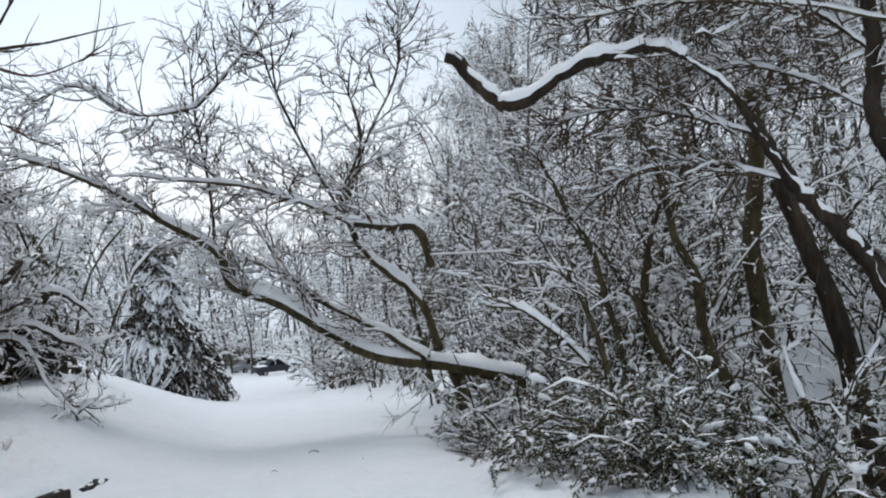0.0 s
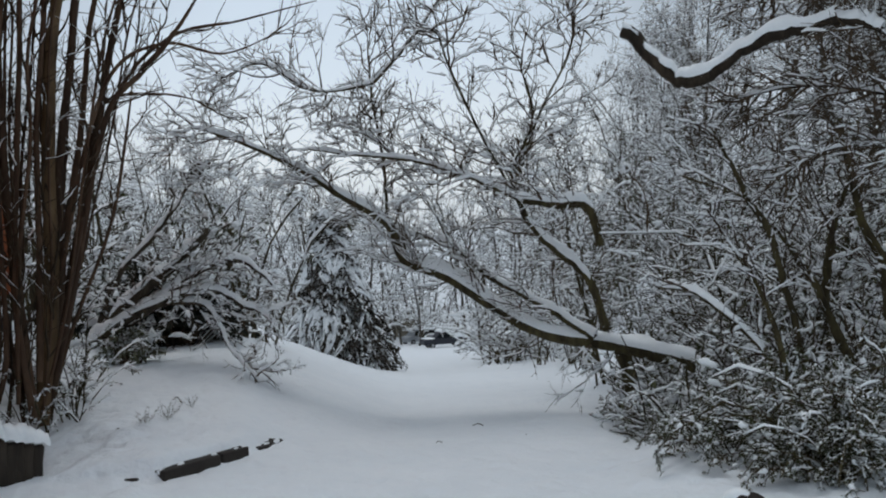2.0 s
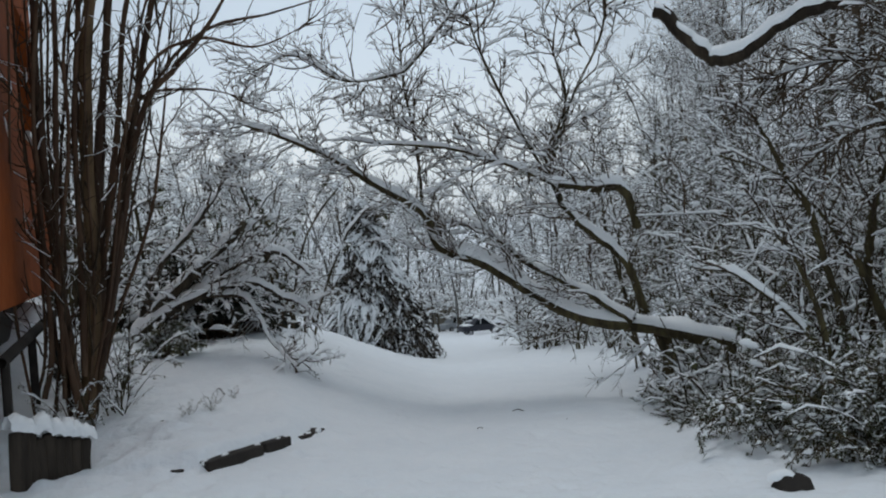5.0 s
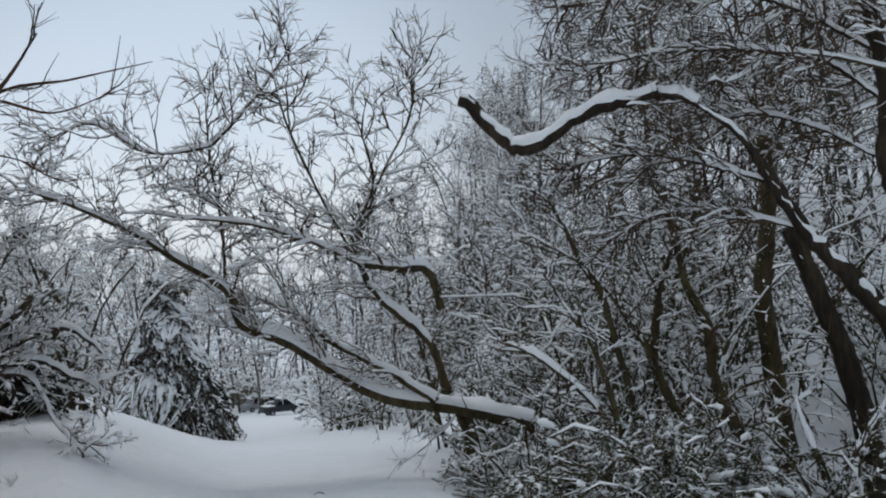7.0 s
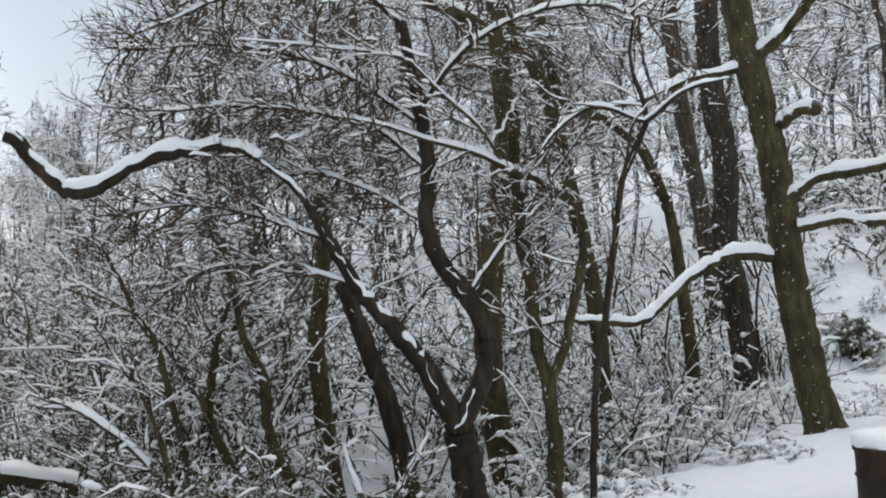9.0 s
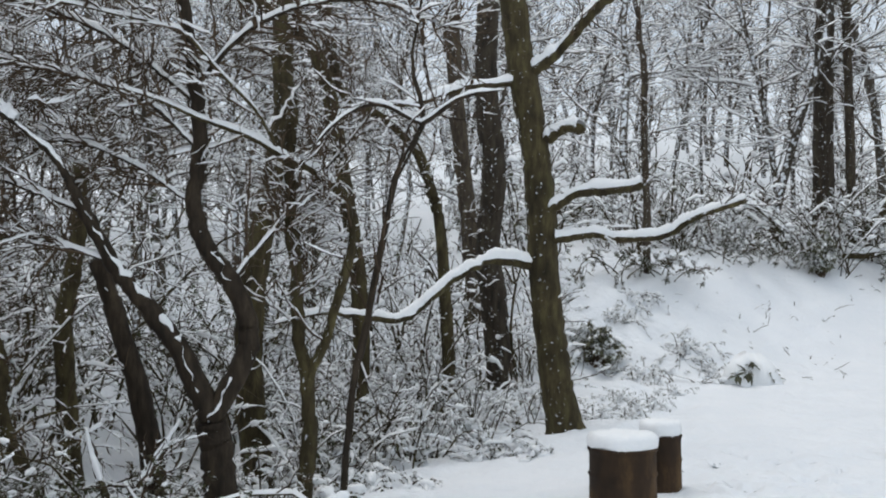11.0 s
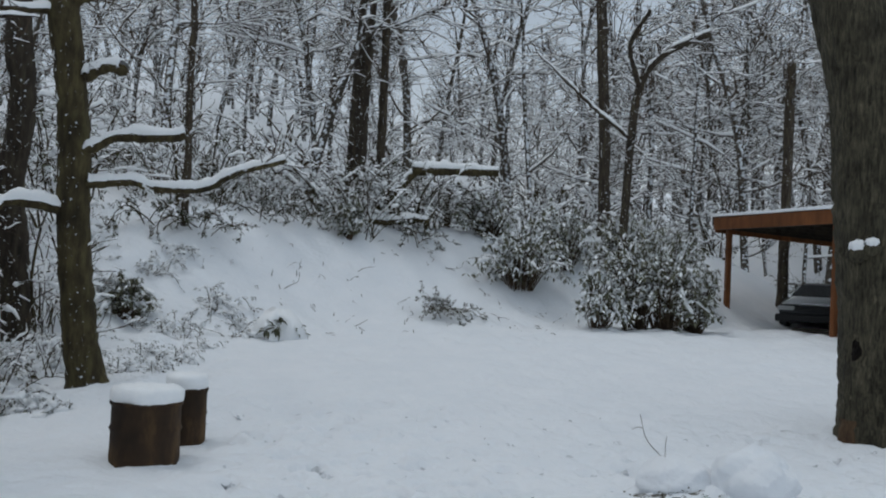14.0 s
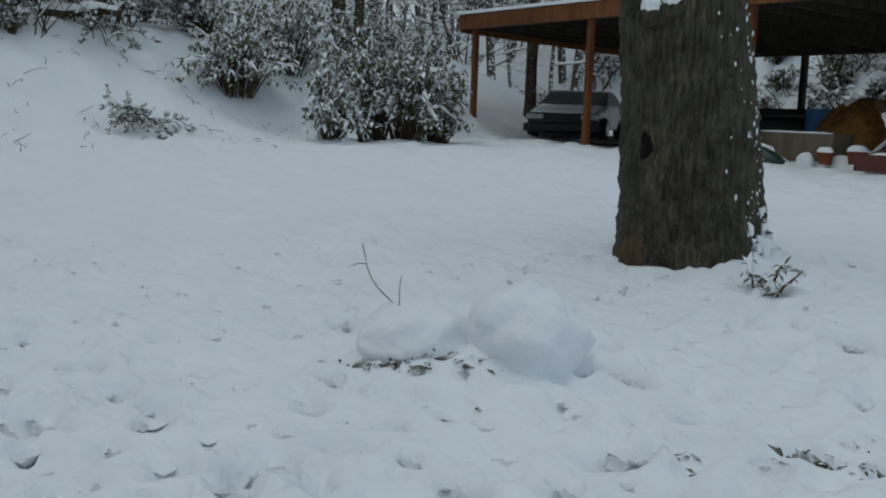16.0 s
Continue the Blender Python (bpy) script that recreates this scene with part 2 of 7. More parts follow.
def taper(n, k, r0, r1, rng=None):
    r = np.linspace(r0, r1, k)[None, :] * np.ones((n, 1))
    return r * rng.uniform(0.7, 1.3, (n, 1)) if rng is not None else r


def spline(pts, k):
    """A smooth curve through a few points: (k, 3)."""
    p = np.array(pts, dtype=float)
    q = np.vstack([2 * p[0] - p[1], p, 2 * p[-1] - p[-2]])
    u = np.linspace(0, len(p) - 1 - 1e-6, k)
    i = u.astype(int)
    t = (u - i)[:, None]
    a, b, c, d = q[i], q[i + 1], q[i + 2], q[i + 3]
    return 0.5 * (2 * b + (c - a) * t + (2 * a - 5 * b + 4 * c - d) * t ** 2 + (3 * b - a - 3 * c + d) * t ** 3)


def join(chunks):
    """Join (verts, faces, mats) chunks."""
    V, F, M, o = [], [], [], 0
    for v, f, m in chunks:
        V.append(v)
        F.append(f + o)
        M.append(m)
        o += len(v)
    return np.vstack(V), np.vstack(F), np.concatenate(M)


def polar(az, d):
    """Plan position from an angle to the left of +y, in degrees, and a distance from the starting place."""
    return -math.sin(radians(az)) * d, math.cos(radians(az)) * d

# ---------- ground ----------
def sm(t, a, b):
    u = np.clip((np.asarray(t, dtype=float) - a) / (b - a), 0, 1)
    return u * u * (3 - 2 * u)


def wave(x, y, s, seed=0.0):
    """Cheap smooth undulation, -1 to 1."""
    return (np.sin(x / s + 1.7 * np.sin(y / s * 0.7 + seed) + seed) + np.sin(y / s * 1.3 - 1.1 * np.sin(x / s * 0.9 - seed) + 2 * seed)) / 2


def land(x, y):
    """Height of the snow: yard, bank and hillside, gully, falling drive, left bank, far valley."""
    x, y = np.asarray(x, dtype=float), np.asarray(y, dtype=float)
    d = np.hypot(x, y)
    az = np.degrees(np.arctan2(-x, y))
    s = 0.48 * x + 0.88 * y
    u = 0.70 * x - 0.713 * y
    yard = 0.75 * sm(d, 5, 19)
    bank = 1.9 * sm(s + 0.35 * wave(x, y, 1.7, 2), 13.9, 17.6) + 0.11 * np.clip(s - 17.6, 0, 5) + 0.24 * np.clip(s - 22.6, 0, 60)
    back = 3.3 * sm(u, 20.2, 25.2) + 0.22 * np.clip(u - 26, 0, 60)
    east = yard + np.maximum(bank, 0) * (1 - sm(u, 14, 22)) + back
    edge = 5.2 + 1.9 * (1 - sm(-az, 9, 17)) + 3.3 * sm(-az, 24, 40)
    north = 0.1 - (0.95 - 0.80 * sm(-az, 24, 36)) * sm(d - edge, 0, 4) + 0.19 * np.clip(d - 11.5, 0, 70) + 0.15 * wave(x, y, 1.3, 5) * sm(d, 7, 12)
    e = np.clip(d - 5, 0, None)
    drive = -0.1045 * e * e / (e + 5.4)
    drive = drive + 0.03 * np.clip(d - 80, 0, None) + 0.08 * np.clip(d - 122, 0, None)
    left = 0.06 * sm(d, 6, 8) + 0.39 * sm(d, 7.6, 13.5) - 0.062 * np.clip(d - 15.5, 0, 40)
    wl_ = sm(az, 12.0, 24.0) * (1 - 0.5 * sm(d, 34, 64))
    line = np.interp(az, [19.5, 20.9, 22.3, 23.9, 27.0, 29.2, 32.0], [8.6, 8.3, 7.85, 7.62, 7.22, 7.35, 7.5])
    west = drive * (1 - wl_) + left * wl_ + 0.12 * sm(d - line, -0.03, 0.08) * sm(az, 20.0, 22.5) * (1 - sm(az, 28, 34)) * (1 - sm(d, 8.5, 14)) + 0.72 * sm(az, 31.5, 35.5) * sm(d, 8.6, 12) * (1 - sm(d, 18, 30))
    we = sm(-az, 35, 47)
    ww = sm(az, -4.5, 3.5)
    z = east * we + north * (1 - we) * (1 - ww) + west * ww
    z = z * (1 - sm(np.abs(az), 112, 150))
    oak = 0.13 * np.exp(-((x - 10.0) ** 2 + (y + 0.1) ** 2) / 0.42) * (1 + 0.4 * wave(x, y, 0.13, 1))
    z = z + oak
    far = sm(d, 130, 420)
    return z * (1 - far) + (7 + 7 * wave(x, y, 90, 3)) * far


GRAIN = np.random.default_rng(101).uniform(-1, 1, (128, 128))


def grain(x, y, s, ox=0.0):
    """Smooth uneven lumps about s metres apart, -1 to 1."""
    u, v = np.asarray(x) / s + ox, np.asarray(y) / s + 0.37 * ox
    i, j = np.floor(u).astype(int), np.floor(v).astype(int)
    a, b = u - i, v - j
    a, b = a * a * (3 - 2 * a), b * b * (3 - 2 * b)
    g = lambda p, q: GRAIN[(i + p) % 128, (j + q) % 128]
    return (g(0, 0) * (1 - a) + g(1, 0) * a) * (1 - b) + (g(0, 1) * (1 - a) + g(1, 1) * a) * b


# trodden holes in the yard: bearing, distance, half length, half width, turn, depth
HOLES = ((-84.0, 4.97, 0.17, 0.10, 20, 0.10), (-82.2, 5.53, 0.16, 0.07, 35, 0.085), (-79.9, 5.17, 0.08, 0.06, 60, 0.07), (-82.6, 5.05, 0.08, 0.06, 0, 0.06),
         (-86.7, 6.42, 0.06, 0.05, 0, 0.07), (-87.7, 6.38, 0.10, 0.06, 40, 0.08), (-91.2, 6.55, 0.12, 0.08, 0, 0.07), (-94.0, 6.52, 0.11, 0.06, 25, 0.09), (-94.9, 6.30, 0.10, 0.05, -30, 0.08),
         (-95.7, 6.33, 0.10, 0.06, 10, 0.08), (-96.9, 5.70, 0.15, 0.07, 15, 0.08), (-97.6, 5.08, 0.12, 0.06, 0, 0.07), (-71.8, 6.15, 0.07, 0.05, 40, 0.05), (-66.0, 5.05, 0.09, 0.05, -40, 0.06))


def holes(x, y):
    z = 0.0
    for az, d, a, b, t, h in HOLES:
        cx, cy = polar(az, d)
        c, s = math.cos(radians(t)), math.sin(radians(t))
        p, q = (np.asarray(x) - cx) * c + (np.asarray(y) - cy) * s, -(np.asarray(x) - cx) * s + (np.asarray(y) - cy) * c
        e = (p / b) ** 2 + (q / a) ** 2
        z = z - h * np.exp(-e ** 1.7) + 0.16 * h * np.exp(-(np.sqrt(e) - 1.7) ** 2 * 3)
    return z


def relief(x, y):
    """Settled snow: soft drifts, small dimples."""
    d, az = np.hypot(x, y), np.degrees(np.arctan2(-np.asarray(x), np.asarray(y)))
    yard = sm(-az, 40, 52)
    rough = sm(-az, 26, 31) * (1 - sm(-az, 49, 55)) * sm(d, 8.5, 10.5) * (1 - sm(d, 21, 26))
    out = 0.018 * wave(x, y, 0.9, 4) + 0.16 * sm(0.70 * x - 0.713 * y, 20.2, 22) * (1 - sm(d, 40, 50)) * (grain(x, y, 0.9, 2.2) + 0.7 * grain(x, y, 0.4, 8.8)) + (0.8 + 0.2 * yard) * (0.014 * grain(x, y, 0.36) + 0.018 * grain(x, y, 0.17, 9.3) + 0.016 * grain(x, y, 0.085, 21.7)) + 0.11 * np.exp(-((x - 7.45) ** 2 + (y - 1.25) ** 2) / 0.20) * (1 + 0.5 * grain(x, y, 0.2, 4.4))
    chunks = sm(az, 24, 29) * (1 - sm(d, 8.4, 9.6)) * sm(d, 5, 6.2) * (0.055 * np.abs(grain(x, y, 0.30, 12.1)) + 0.045 * np.clip(grain(x, y, 0.15, 14.9), 0, 1))
    return out + chunks + rough * (0.10 * np.abs(grain(x, y, 0.75, 3.1)) + 0.075 * grain(x, y, 0.34, 7.7)) + 0.05 * sm(d, 13.5, 15) * yard * (1 - sm(d, 24, 30)) * (grain(x, y, 0.6, 5.5) + 0.8 * grain(x, y, 0.27, 6.6)) + holes(x, y)


def lay(x, y):
    return float(land(x, y))


def dimples(n):
    """Scattered prints in the trodden yard: place, radius, depth."""
    rng = np.random.default_rng(12)
    a, r = np.radians(rng.uniform(-104, -52, n)), 4.2 + 6.3 * rng.uniform(0, 1, n) ** 1.2
    size = rng.uniform(0.018, 0.056, n) * np.where(rng.uniform(0, 1, n) < 0.12, 1.6, 1)
    deep = size * rng.uniform(0.8, 1.9, n)
    # a lighter trail of prints across the drive
    m = n // 7
    b, q = np.radians(rng.uniform(-4, 33, m)), rng.uniform(4.6, 8.6, m)
    few = rng.uniform(0.016, 0.045, m)
    return np.append(-np.sin(a) * r, -np.sin(b) * q), np.append(np.cos(a) * r, np.cos(b) * q), np.append(size, few), np.append(deep, few * rng.uniform(0.4, 0.9, m))


DIMPLES = dimples(2300)


def build_ground():
    az = np.concatenate([np.arange(-107, -56, 0.27), np.arange(-56, -6, 0.45), np.arange(-6, 38, 0.33), np.arange(38, 43, 0.5), np.arange(43, 253, 6.0)])
    r = np.concatenate([np.arange(0.0, 3.6, 0.4), np.arange(3.6, 9.2, 0.032), np.arange(9.2, 14, 0.062), np.arange(14, 25, 0.13), np.geomspace(25, 1500, 100)])
    A, Rr = np.meshgrid(az, r, indexing="ij")
    X, Y = -np.sin(np.radians(A)) * Rr, np.cos(np.radians(A)) * Rr
    Z = land(X, Y) + relief(X, Y) * sm(Rr, 1, 4) * (1 - sm(Rr, 60, 120))
    rng = np.random.default_rng(11)
    # trodden snow: dimples in the yard, a few deep ones near the snow heap
    px, py, size, deep = DIMPLES
    n = len(px)
    near = (Rr < 14) & ((A < -45) & (A > -107) | (A > -8) & (A < 38))
    xs, ys, zs = X[near], Y[near], Z[near]
    for i in range(n):
        q = (xs - px[i]) ** 2 + (ys - py[i]) ** 2
        zs -= deep[i] * np.exp(-(q / (1.6 * size[i] ** 2)) ** 1.6) - 0.22 * deep[i] * np.exp(-q / (2 * (2.0 * size[i]) ** 2))
    Z[near] = zs
    V = np.stack([X, Y, Z], -1).reshape(-1, 3)
    na, nr = A.shape
    i = np.arange(na)[:, None] * nr + np.arange(nr - 1)[None, :]
    j = ((np.arange(na) + 1) % na)[:, None] * nr + np.arange(nr - 1)[None, :]
    F = np.stack([i, i + 1, j + 1, j], -1).reshape(-1, 4)
    tagged(new("ground", raw_mesh("ground", V, F, [SNOW])), "deep fresh snow over the yard, banks and drive", "snow", kind="structure")


build_ground()

# ---------- woods ----------
def wood_tree(seed, height, lean=0.05, r0=0.10, limbs=16, crown_from=0.25, twigs=5, snow=0.028, limb_len=0.22, lift=0.02, l2=6, arrays=False, bare=0.25):
    """A bare snow-laden tree: trunk with limbs, and a crown of fine snowy twigs. Returns two meshes."""
    rng = np.random.default_rng(seed)
    k = 10
    p = np.zeros((1, k, 3))
    d = np.array([rng.normal(0, lean), rng.normal(0, lean), 1.0])
    for q in range(1, k):
        d = d + rng.standard_normal(3) * (0.09, 0.09, 0)
        d /= np.linalg.norm(d)
        p[0, q] = p[0, q - 1] + d * height / (k - 1)
    p[0, 0, 2] -= 0.25
    L1 = grow(p, limbs, height * limb_len, 62, rng, 6, crown_from, 0.98, 0.17, lift)
    k2 = 3 if arrays else 4
    L2 = grow(L1, l2, height * limb_len * 0.5, 50, rng, k2, 0.2, 1.0, 0.24, lift)
    L3 = grow(L2, twigs, height * limb_len * 0.26, 45, rng, 2, 0.15, 1.0, 0.22, 0.02)
    v, f = tubes(p, taper(1, k, r0 * 0.85, r0 * 0.15), 8, 0.05, rng)
    v1, f1 = tubes(L1, taper(len(L1), 6, r0 * 0.17, 0.005, rng), 5)
    V, F, M = join([(v, f, np.zeros(len(f), int)), (v1, f1, np.zeros(len(f1), int))])
    P1 = L1 + np.array([0, 0, 0.012])
    c = [snowy_tubes(P1, taper(len(L1), 6, r0 * 0.16, 0.005), snow * 1.3, rng),
         snowy_tubes(L2, taper(len(L2), k2, 0.008, 0.004, rng), snow, rng, bare),
         snowy_tubes(L3, taper(len(L3), 2, 0.0045, 0.0025, rng), snow * 0.85, rng, bare)]
    c = join(c)
    if arrays:
        return join([(v, f, np.zeros(len(f), int)), (c[0], c[1], c[2] + 1)])
    return raw_mesh("trunk", V, F, [WOODBARK]), raw_mesh("crown", c[0], c[1], [TWIG, SNOW_SOFT], c[2])


def plant_tree(meshes, x, y, scale, turn, label, group, z=None, tilt=(0, 0), name="tree", category="tree"):
    t = thing(name, x, y, lay(x, y) if z is None else z, label, category, group)
    t.matrix_basis = pose(x, y, lay(x, y) if z is None else z, tilt[0], tilt[1], turn) @ Matrix.Diagonal((scale, scale, scale, 1))
    part_mesh("trunk", meshes[0], t)
    part_mesh("crown", meshes[1], t, "bare twigs under clinging snow")
    return t


KINDS = [wood_tree(21, 11, 0.04, 0.11, 21, 0.18, 5, 0.031, l2=7, bare=0.14), wood_tree(22, 13, 0.05, 0.14, 22, 0.25, 5, 0.031, l2=7, bare=0.14), wood_tree(23, 9, 0.08, 0.07, 20, 0.12, 5, 0.029, l2=7, bare=0.14),
         wood_tree(24, 10, 0.10, 0.08, 20, 0.10, 5, 0.029, lift=0.05, l2=7, bare=0.14), wood_tree(25, 12, 0.04, 0.10, 20, 0.28, 5, 0.031, l2=7, bare=0.14)]

FAR_KINDS = [wood_tree(26, 11, 0.04, 0.11, 20, 0.10, 4, 0.042, l2=6, bare=0.15), wood_tree(27, 13, 0.05, 0.13, 20, 0.14, 4, 0.042, l2=6, bare=0.15), wood_tree(28, 9, 0.08, 0.08, 18, 0.08, 4, 0.042, l2=6, bare=0.15),
             wood_tree(29, 10, 0.08, 0.08, 18, 0.08, 4, 0.042, lift=0.05, l2=6, bare=0.15), wood_tree(30, 12, 0.04, 0.10, 18, 0.18, 4, 0.042, l2=6, bare=0.15)]


DISTANT_KINDS = [wood_tree(121 + q, hh, 0.06, 0.12, 16, 0.06, 2, 0.085, lift=lf, l2=5, arrays=True, bare=0.1) for q, (hh, lf) in enumerate(((11, 0.02), (13, 0.02), (9, 0.02), (10, 0.05), (12, 0.02)))]


def ceiling_slope(az):
    """How high the tree tops stand over the horizon along each bearing (rise over distance)."""
    return float(np.interp(az, [-12, -9, -6, -2, 2, 6, 12, 20, 26, 32, 45], [2.0, 0.46, 0.30, 0.22, 0.165, 0.12, 0.075, 0.085, 0.16, 0.21, 0.30]))


def build_woods():
    rng = np.random.default_rng(5)
    put, far = [], []

    def ok(x, y, gap):
        return all((x - a) ** 2 + (y - b) ** 2 > gap * gap for a, b in put)

    zones = [(-103, -34, 22, 62, 112, 2.2), (-36, -3, 17, 46, 66, 1.8), (-3, 9, 30, 75, 16, 2.6), (15, 40, 27, 70, 52, 2.6), (-6, 33, 108, 170, 130, 2.4), (-106, -78, 27, 58, 84, 1.9), (-103, -34, 50, 84, 110, 2.2)]
    for a0, a1, d0, d1, n, gap in zones:
        made = tries = 0
        while made < n and tries < 4000:
            tries += 1
            az, d = rng.uniform(a0, a1), math.sqrt(rng.uniform(d0 * d0, d1 * d1))
            x, y = polar(az, d)
            u, s = 0.70 * x - 0.713 * y, 0.48 * x + 0.88 * y
            if a0 < -100 and ((u > 11 and u < 23.5 and s < 16.5) or (u <= 11 and s < 17.8)):
                continue
            if 8 < az < 13.5 and d < 100 or 13 < az < 20 and d < 34 or not ok(x, y, gap):
                continue
            i = int(rng.integers(len(KINDS)))
            z = lay(x, y)
            top = 1.6 + ceiling_slope(az) * d - z
            h = (11, 13, 9, 10, 12)[i]
            sc = rng.uniform(0.75, 1.25) * (1.9 if d > 105 else 1)
            if h * sc > top:
                sc = top * rng.uniform(0.75, 1.0) / h
            if sc < 0.22:
                continue
            put.append((x, y))
            made += 1
            if d > 46:
                v, f, m = DISTANT_KINDS[i]
                a = rng.uniform(0, 6.28)
                c, q = math.cos(a) * sc, math.sin(a) * sc
                far.append((np.stack([v[:, 0] * c - v[:, 1] * q + x, v[:, 0] * q + v[:, 1] * c + y, v[:, 2] * sc + z], 1), f, m))
                continue
            plant_tree((KINDS if d < 26 else FAR_KINDS)[i], x, y, sc, rng.uniform(0, 360), "bare woodland tree with snow along every branch", "trees of the woods", tilt=(rng.normal(0, 3), rng.normal(0, 3)))
    far = join(far)
    tagged(new("distant_woods", raw_mesh("distant_woods", far[0], far[1], [WOODBARK, TWIG, SNOW_SOFT], far[2])), "far bare woods white with snow", "woods", kind="stuff")


build_woods()

# ---------- east yard: carport, oak, stumps ----------
PAINT = surface("rust_stained_timber", [(0.3, (0.14, 0.050, 0.018)), (0.7, (0.25, 0.095, 0.033))], 6, 5, (1, 1, 0.2), 0.7, 0.3, patches=0.35)
# near-black for bins, stone and rail; on the house footing it carries shade
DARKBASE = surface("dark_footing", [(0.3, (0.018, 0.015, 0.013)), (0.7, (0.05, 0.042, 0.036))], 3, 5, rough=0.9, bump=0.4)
DARKWOOD = surface("dark_rough_timber", [(0.3, (0.025, 0.02, 0.016)), (0.7, (0.07, 0.055, 0.042))], 8, 5, (1, 1, 0.2), 0.85, 0.4)
OAKBARK = surface("grey_oak_bark", [(0.32, (0.016, 0.014, 0.009)), (0.46, (0.056, 0.050, 0.033)), (0.60, (0.095, 0.083, 0.055)), (0.74, (0.19, 0.165, 0.11))], 38, 8, (1, 1, 0.14), 0.9, 1.0, bump_scale=46, bump_dist=0.035, patches=0.4)
STUMPWOOD = surface("stump_bark", [(0.3, (0.030, 0.016, 0.010)), (0.5, (0.085, 0.050, 0.028)), (0.72, (0.17, 0.11, 0.06))], 9, 6, (1, 1, 0.35), 0.85, 0.7, bump_dist=0.02, patches=0.4)


def snow_slab(bm, x0, y0, x1, y1, z, h, rng, step=0.25, edge=0.04):
    """A pillow of snow on a flat top with an uneven rounded rim."""
    nx, ny = max(2, int((x1 - x0) / step)), max(2, int((y1 - y0) / step))
    top = [[None] * (ny + 1) for _ in range(nx + 1)]
    for i in range(nx + 1):
        for j in range(ny + 1):
            rim = i in (0, nx) or j in (0, ny)
            top[i][j] = bm.verts.new((x0 + (x1 - x0) * i / nx + (rng.normal(0, edge * 0.4) if rim else 0), y0 + (y1 - y0) * j / ny + (rng.normal(0, edge * 0.4) if rim else 0),
                                      z + (h * 0.62 if rim else h) * rng.uniform(0.85, 1.12)))
    for i in range(nx):
        for j in range(ny):
            bm.faces.new((top[i][j], top[i + 1][j], top[i + 1][j + 1], top[i][j + 1]))
    ring = [top[i][0] for i in range(nx)] + [top[nx][j] for j in range(ny)] + [top[i][ny] for i in range(nx, 0, -1)] + [top[0][j] for j in range(ny, 0, -1)]
    low = [bm.verts.new((v.co.x, v.co.y, z)) for v in ring]
    n = len(ring)
    for i in range(n):
        bm.faces.new((ring[i], low[i], low[(i + 1) % n], ring[(i + 1) % n]))


def build_carport():
    c = thing("carport", 23.35, 4.03, 0.72, "open timber carport with rust-red posts and a snow-covered roof", "carport", rz=-135.5)
    rng = np.random.default_rng(3)
    for i in range(4):
        bm = bmesh.new()
        box(bm, 3.56 * i - 0.055, -0.055, -0.1, 3.56 * i + 0.055, 0.055, 2.26, 0.008)
        part("post", bm, PAINT, c)
        bm = bmesh.new()
        box(bm, 3.56 * i - 0.06, 5.94, -0.1, 3.56 * i + 0.06, 6.06, 1.98, 0.008)
        part("post", bm, DARKWOOD, c, "dark rear post")
    bm = bmesh.new()
    box(bm, -0.35, -0.20, 2.26, 11.9, -0.15, 2.55, 0.006)
    part("fascia", bm, PAINT, c, "rust-red fascia board")
    bm = bmesh.new()
    box(bm, -0.35, -0.13, 2.27, 11.9, 0.05, 2.46, 0.006)
    part("front_beam", bm, DARKWOOD, c)
    bm = bmesh.new()
    box(bm, -0.30, 5.92, 1.98, 11.9, 6.08, 2.16, 0.006)
    part("rear_beam", bm, DARKWOOD, c)
    for i in range(18):
        bm = bmesh.new()
        x = -0.28 + i * 0.7
        vs = [bm.verts.new(p) for p in ((x, 0.06, 2.44), (x + 0.05, 0.06, 2.44), (x + 0.05, 6.4, 2.16), (x, 6.4, 2.16), (x, 0.06, 2.29), (x + 0.05, 0.06, 2.29), (x + 0.05, 6.4, 2.01), (x, 6.4, 2.01))]
        for f in ((0, 1, 2, 3), (4, 7, 6, 5), (0, 4, 5, 1), (1, 5, 6, 2), (2, 6, 7, 3), (3, 7, 4, 0)):
            bm.faces.new([vs[q] for q in f])
        part("rafter", bm, DARKWOOD, c)
    bm = bmesh.new()
    box(bm, -0.36, -0.15, 0, 11.92, 6.5, 0.04)
    for v in bm.verts:
        v.co.z += 2.475 - 0.0475 * (v.co.y + 0.15)
    part("roof_deck", bm, DARKWOOD, c)
    bm = bmesh.new()
    snow_slab(bm, -0.38, -0.22, 11.94, 6.5, 0, 0.11, rng, 0.3)
    for v in bm.verts:
        v.co.z += 2.556 - 0.0475 * (v.co.y + 0.2)
    part("roof_snow", bm, SNOW, c, "thick snow lying on the roof", smooth=True)
    bm = bmesh.new()
    box(bm, -0.40, -0.12, 2.20, -0.36, 6.4, 2.50)
    for v in bm.verts:
        v.co.z -= 0.0475 * v.co.y
    part("side_fascia", bm, PAINT, c)


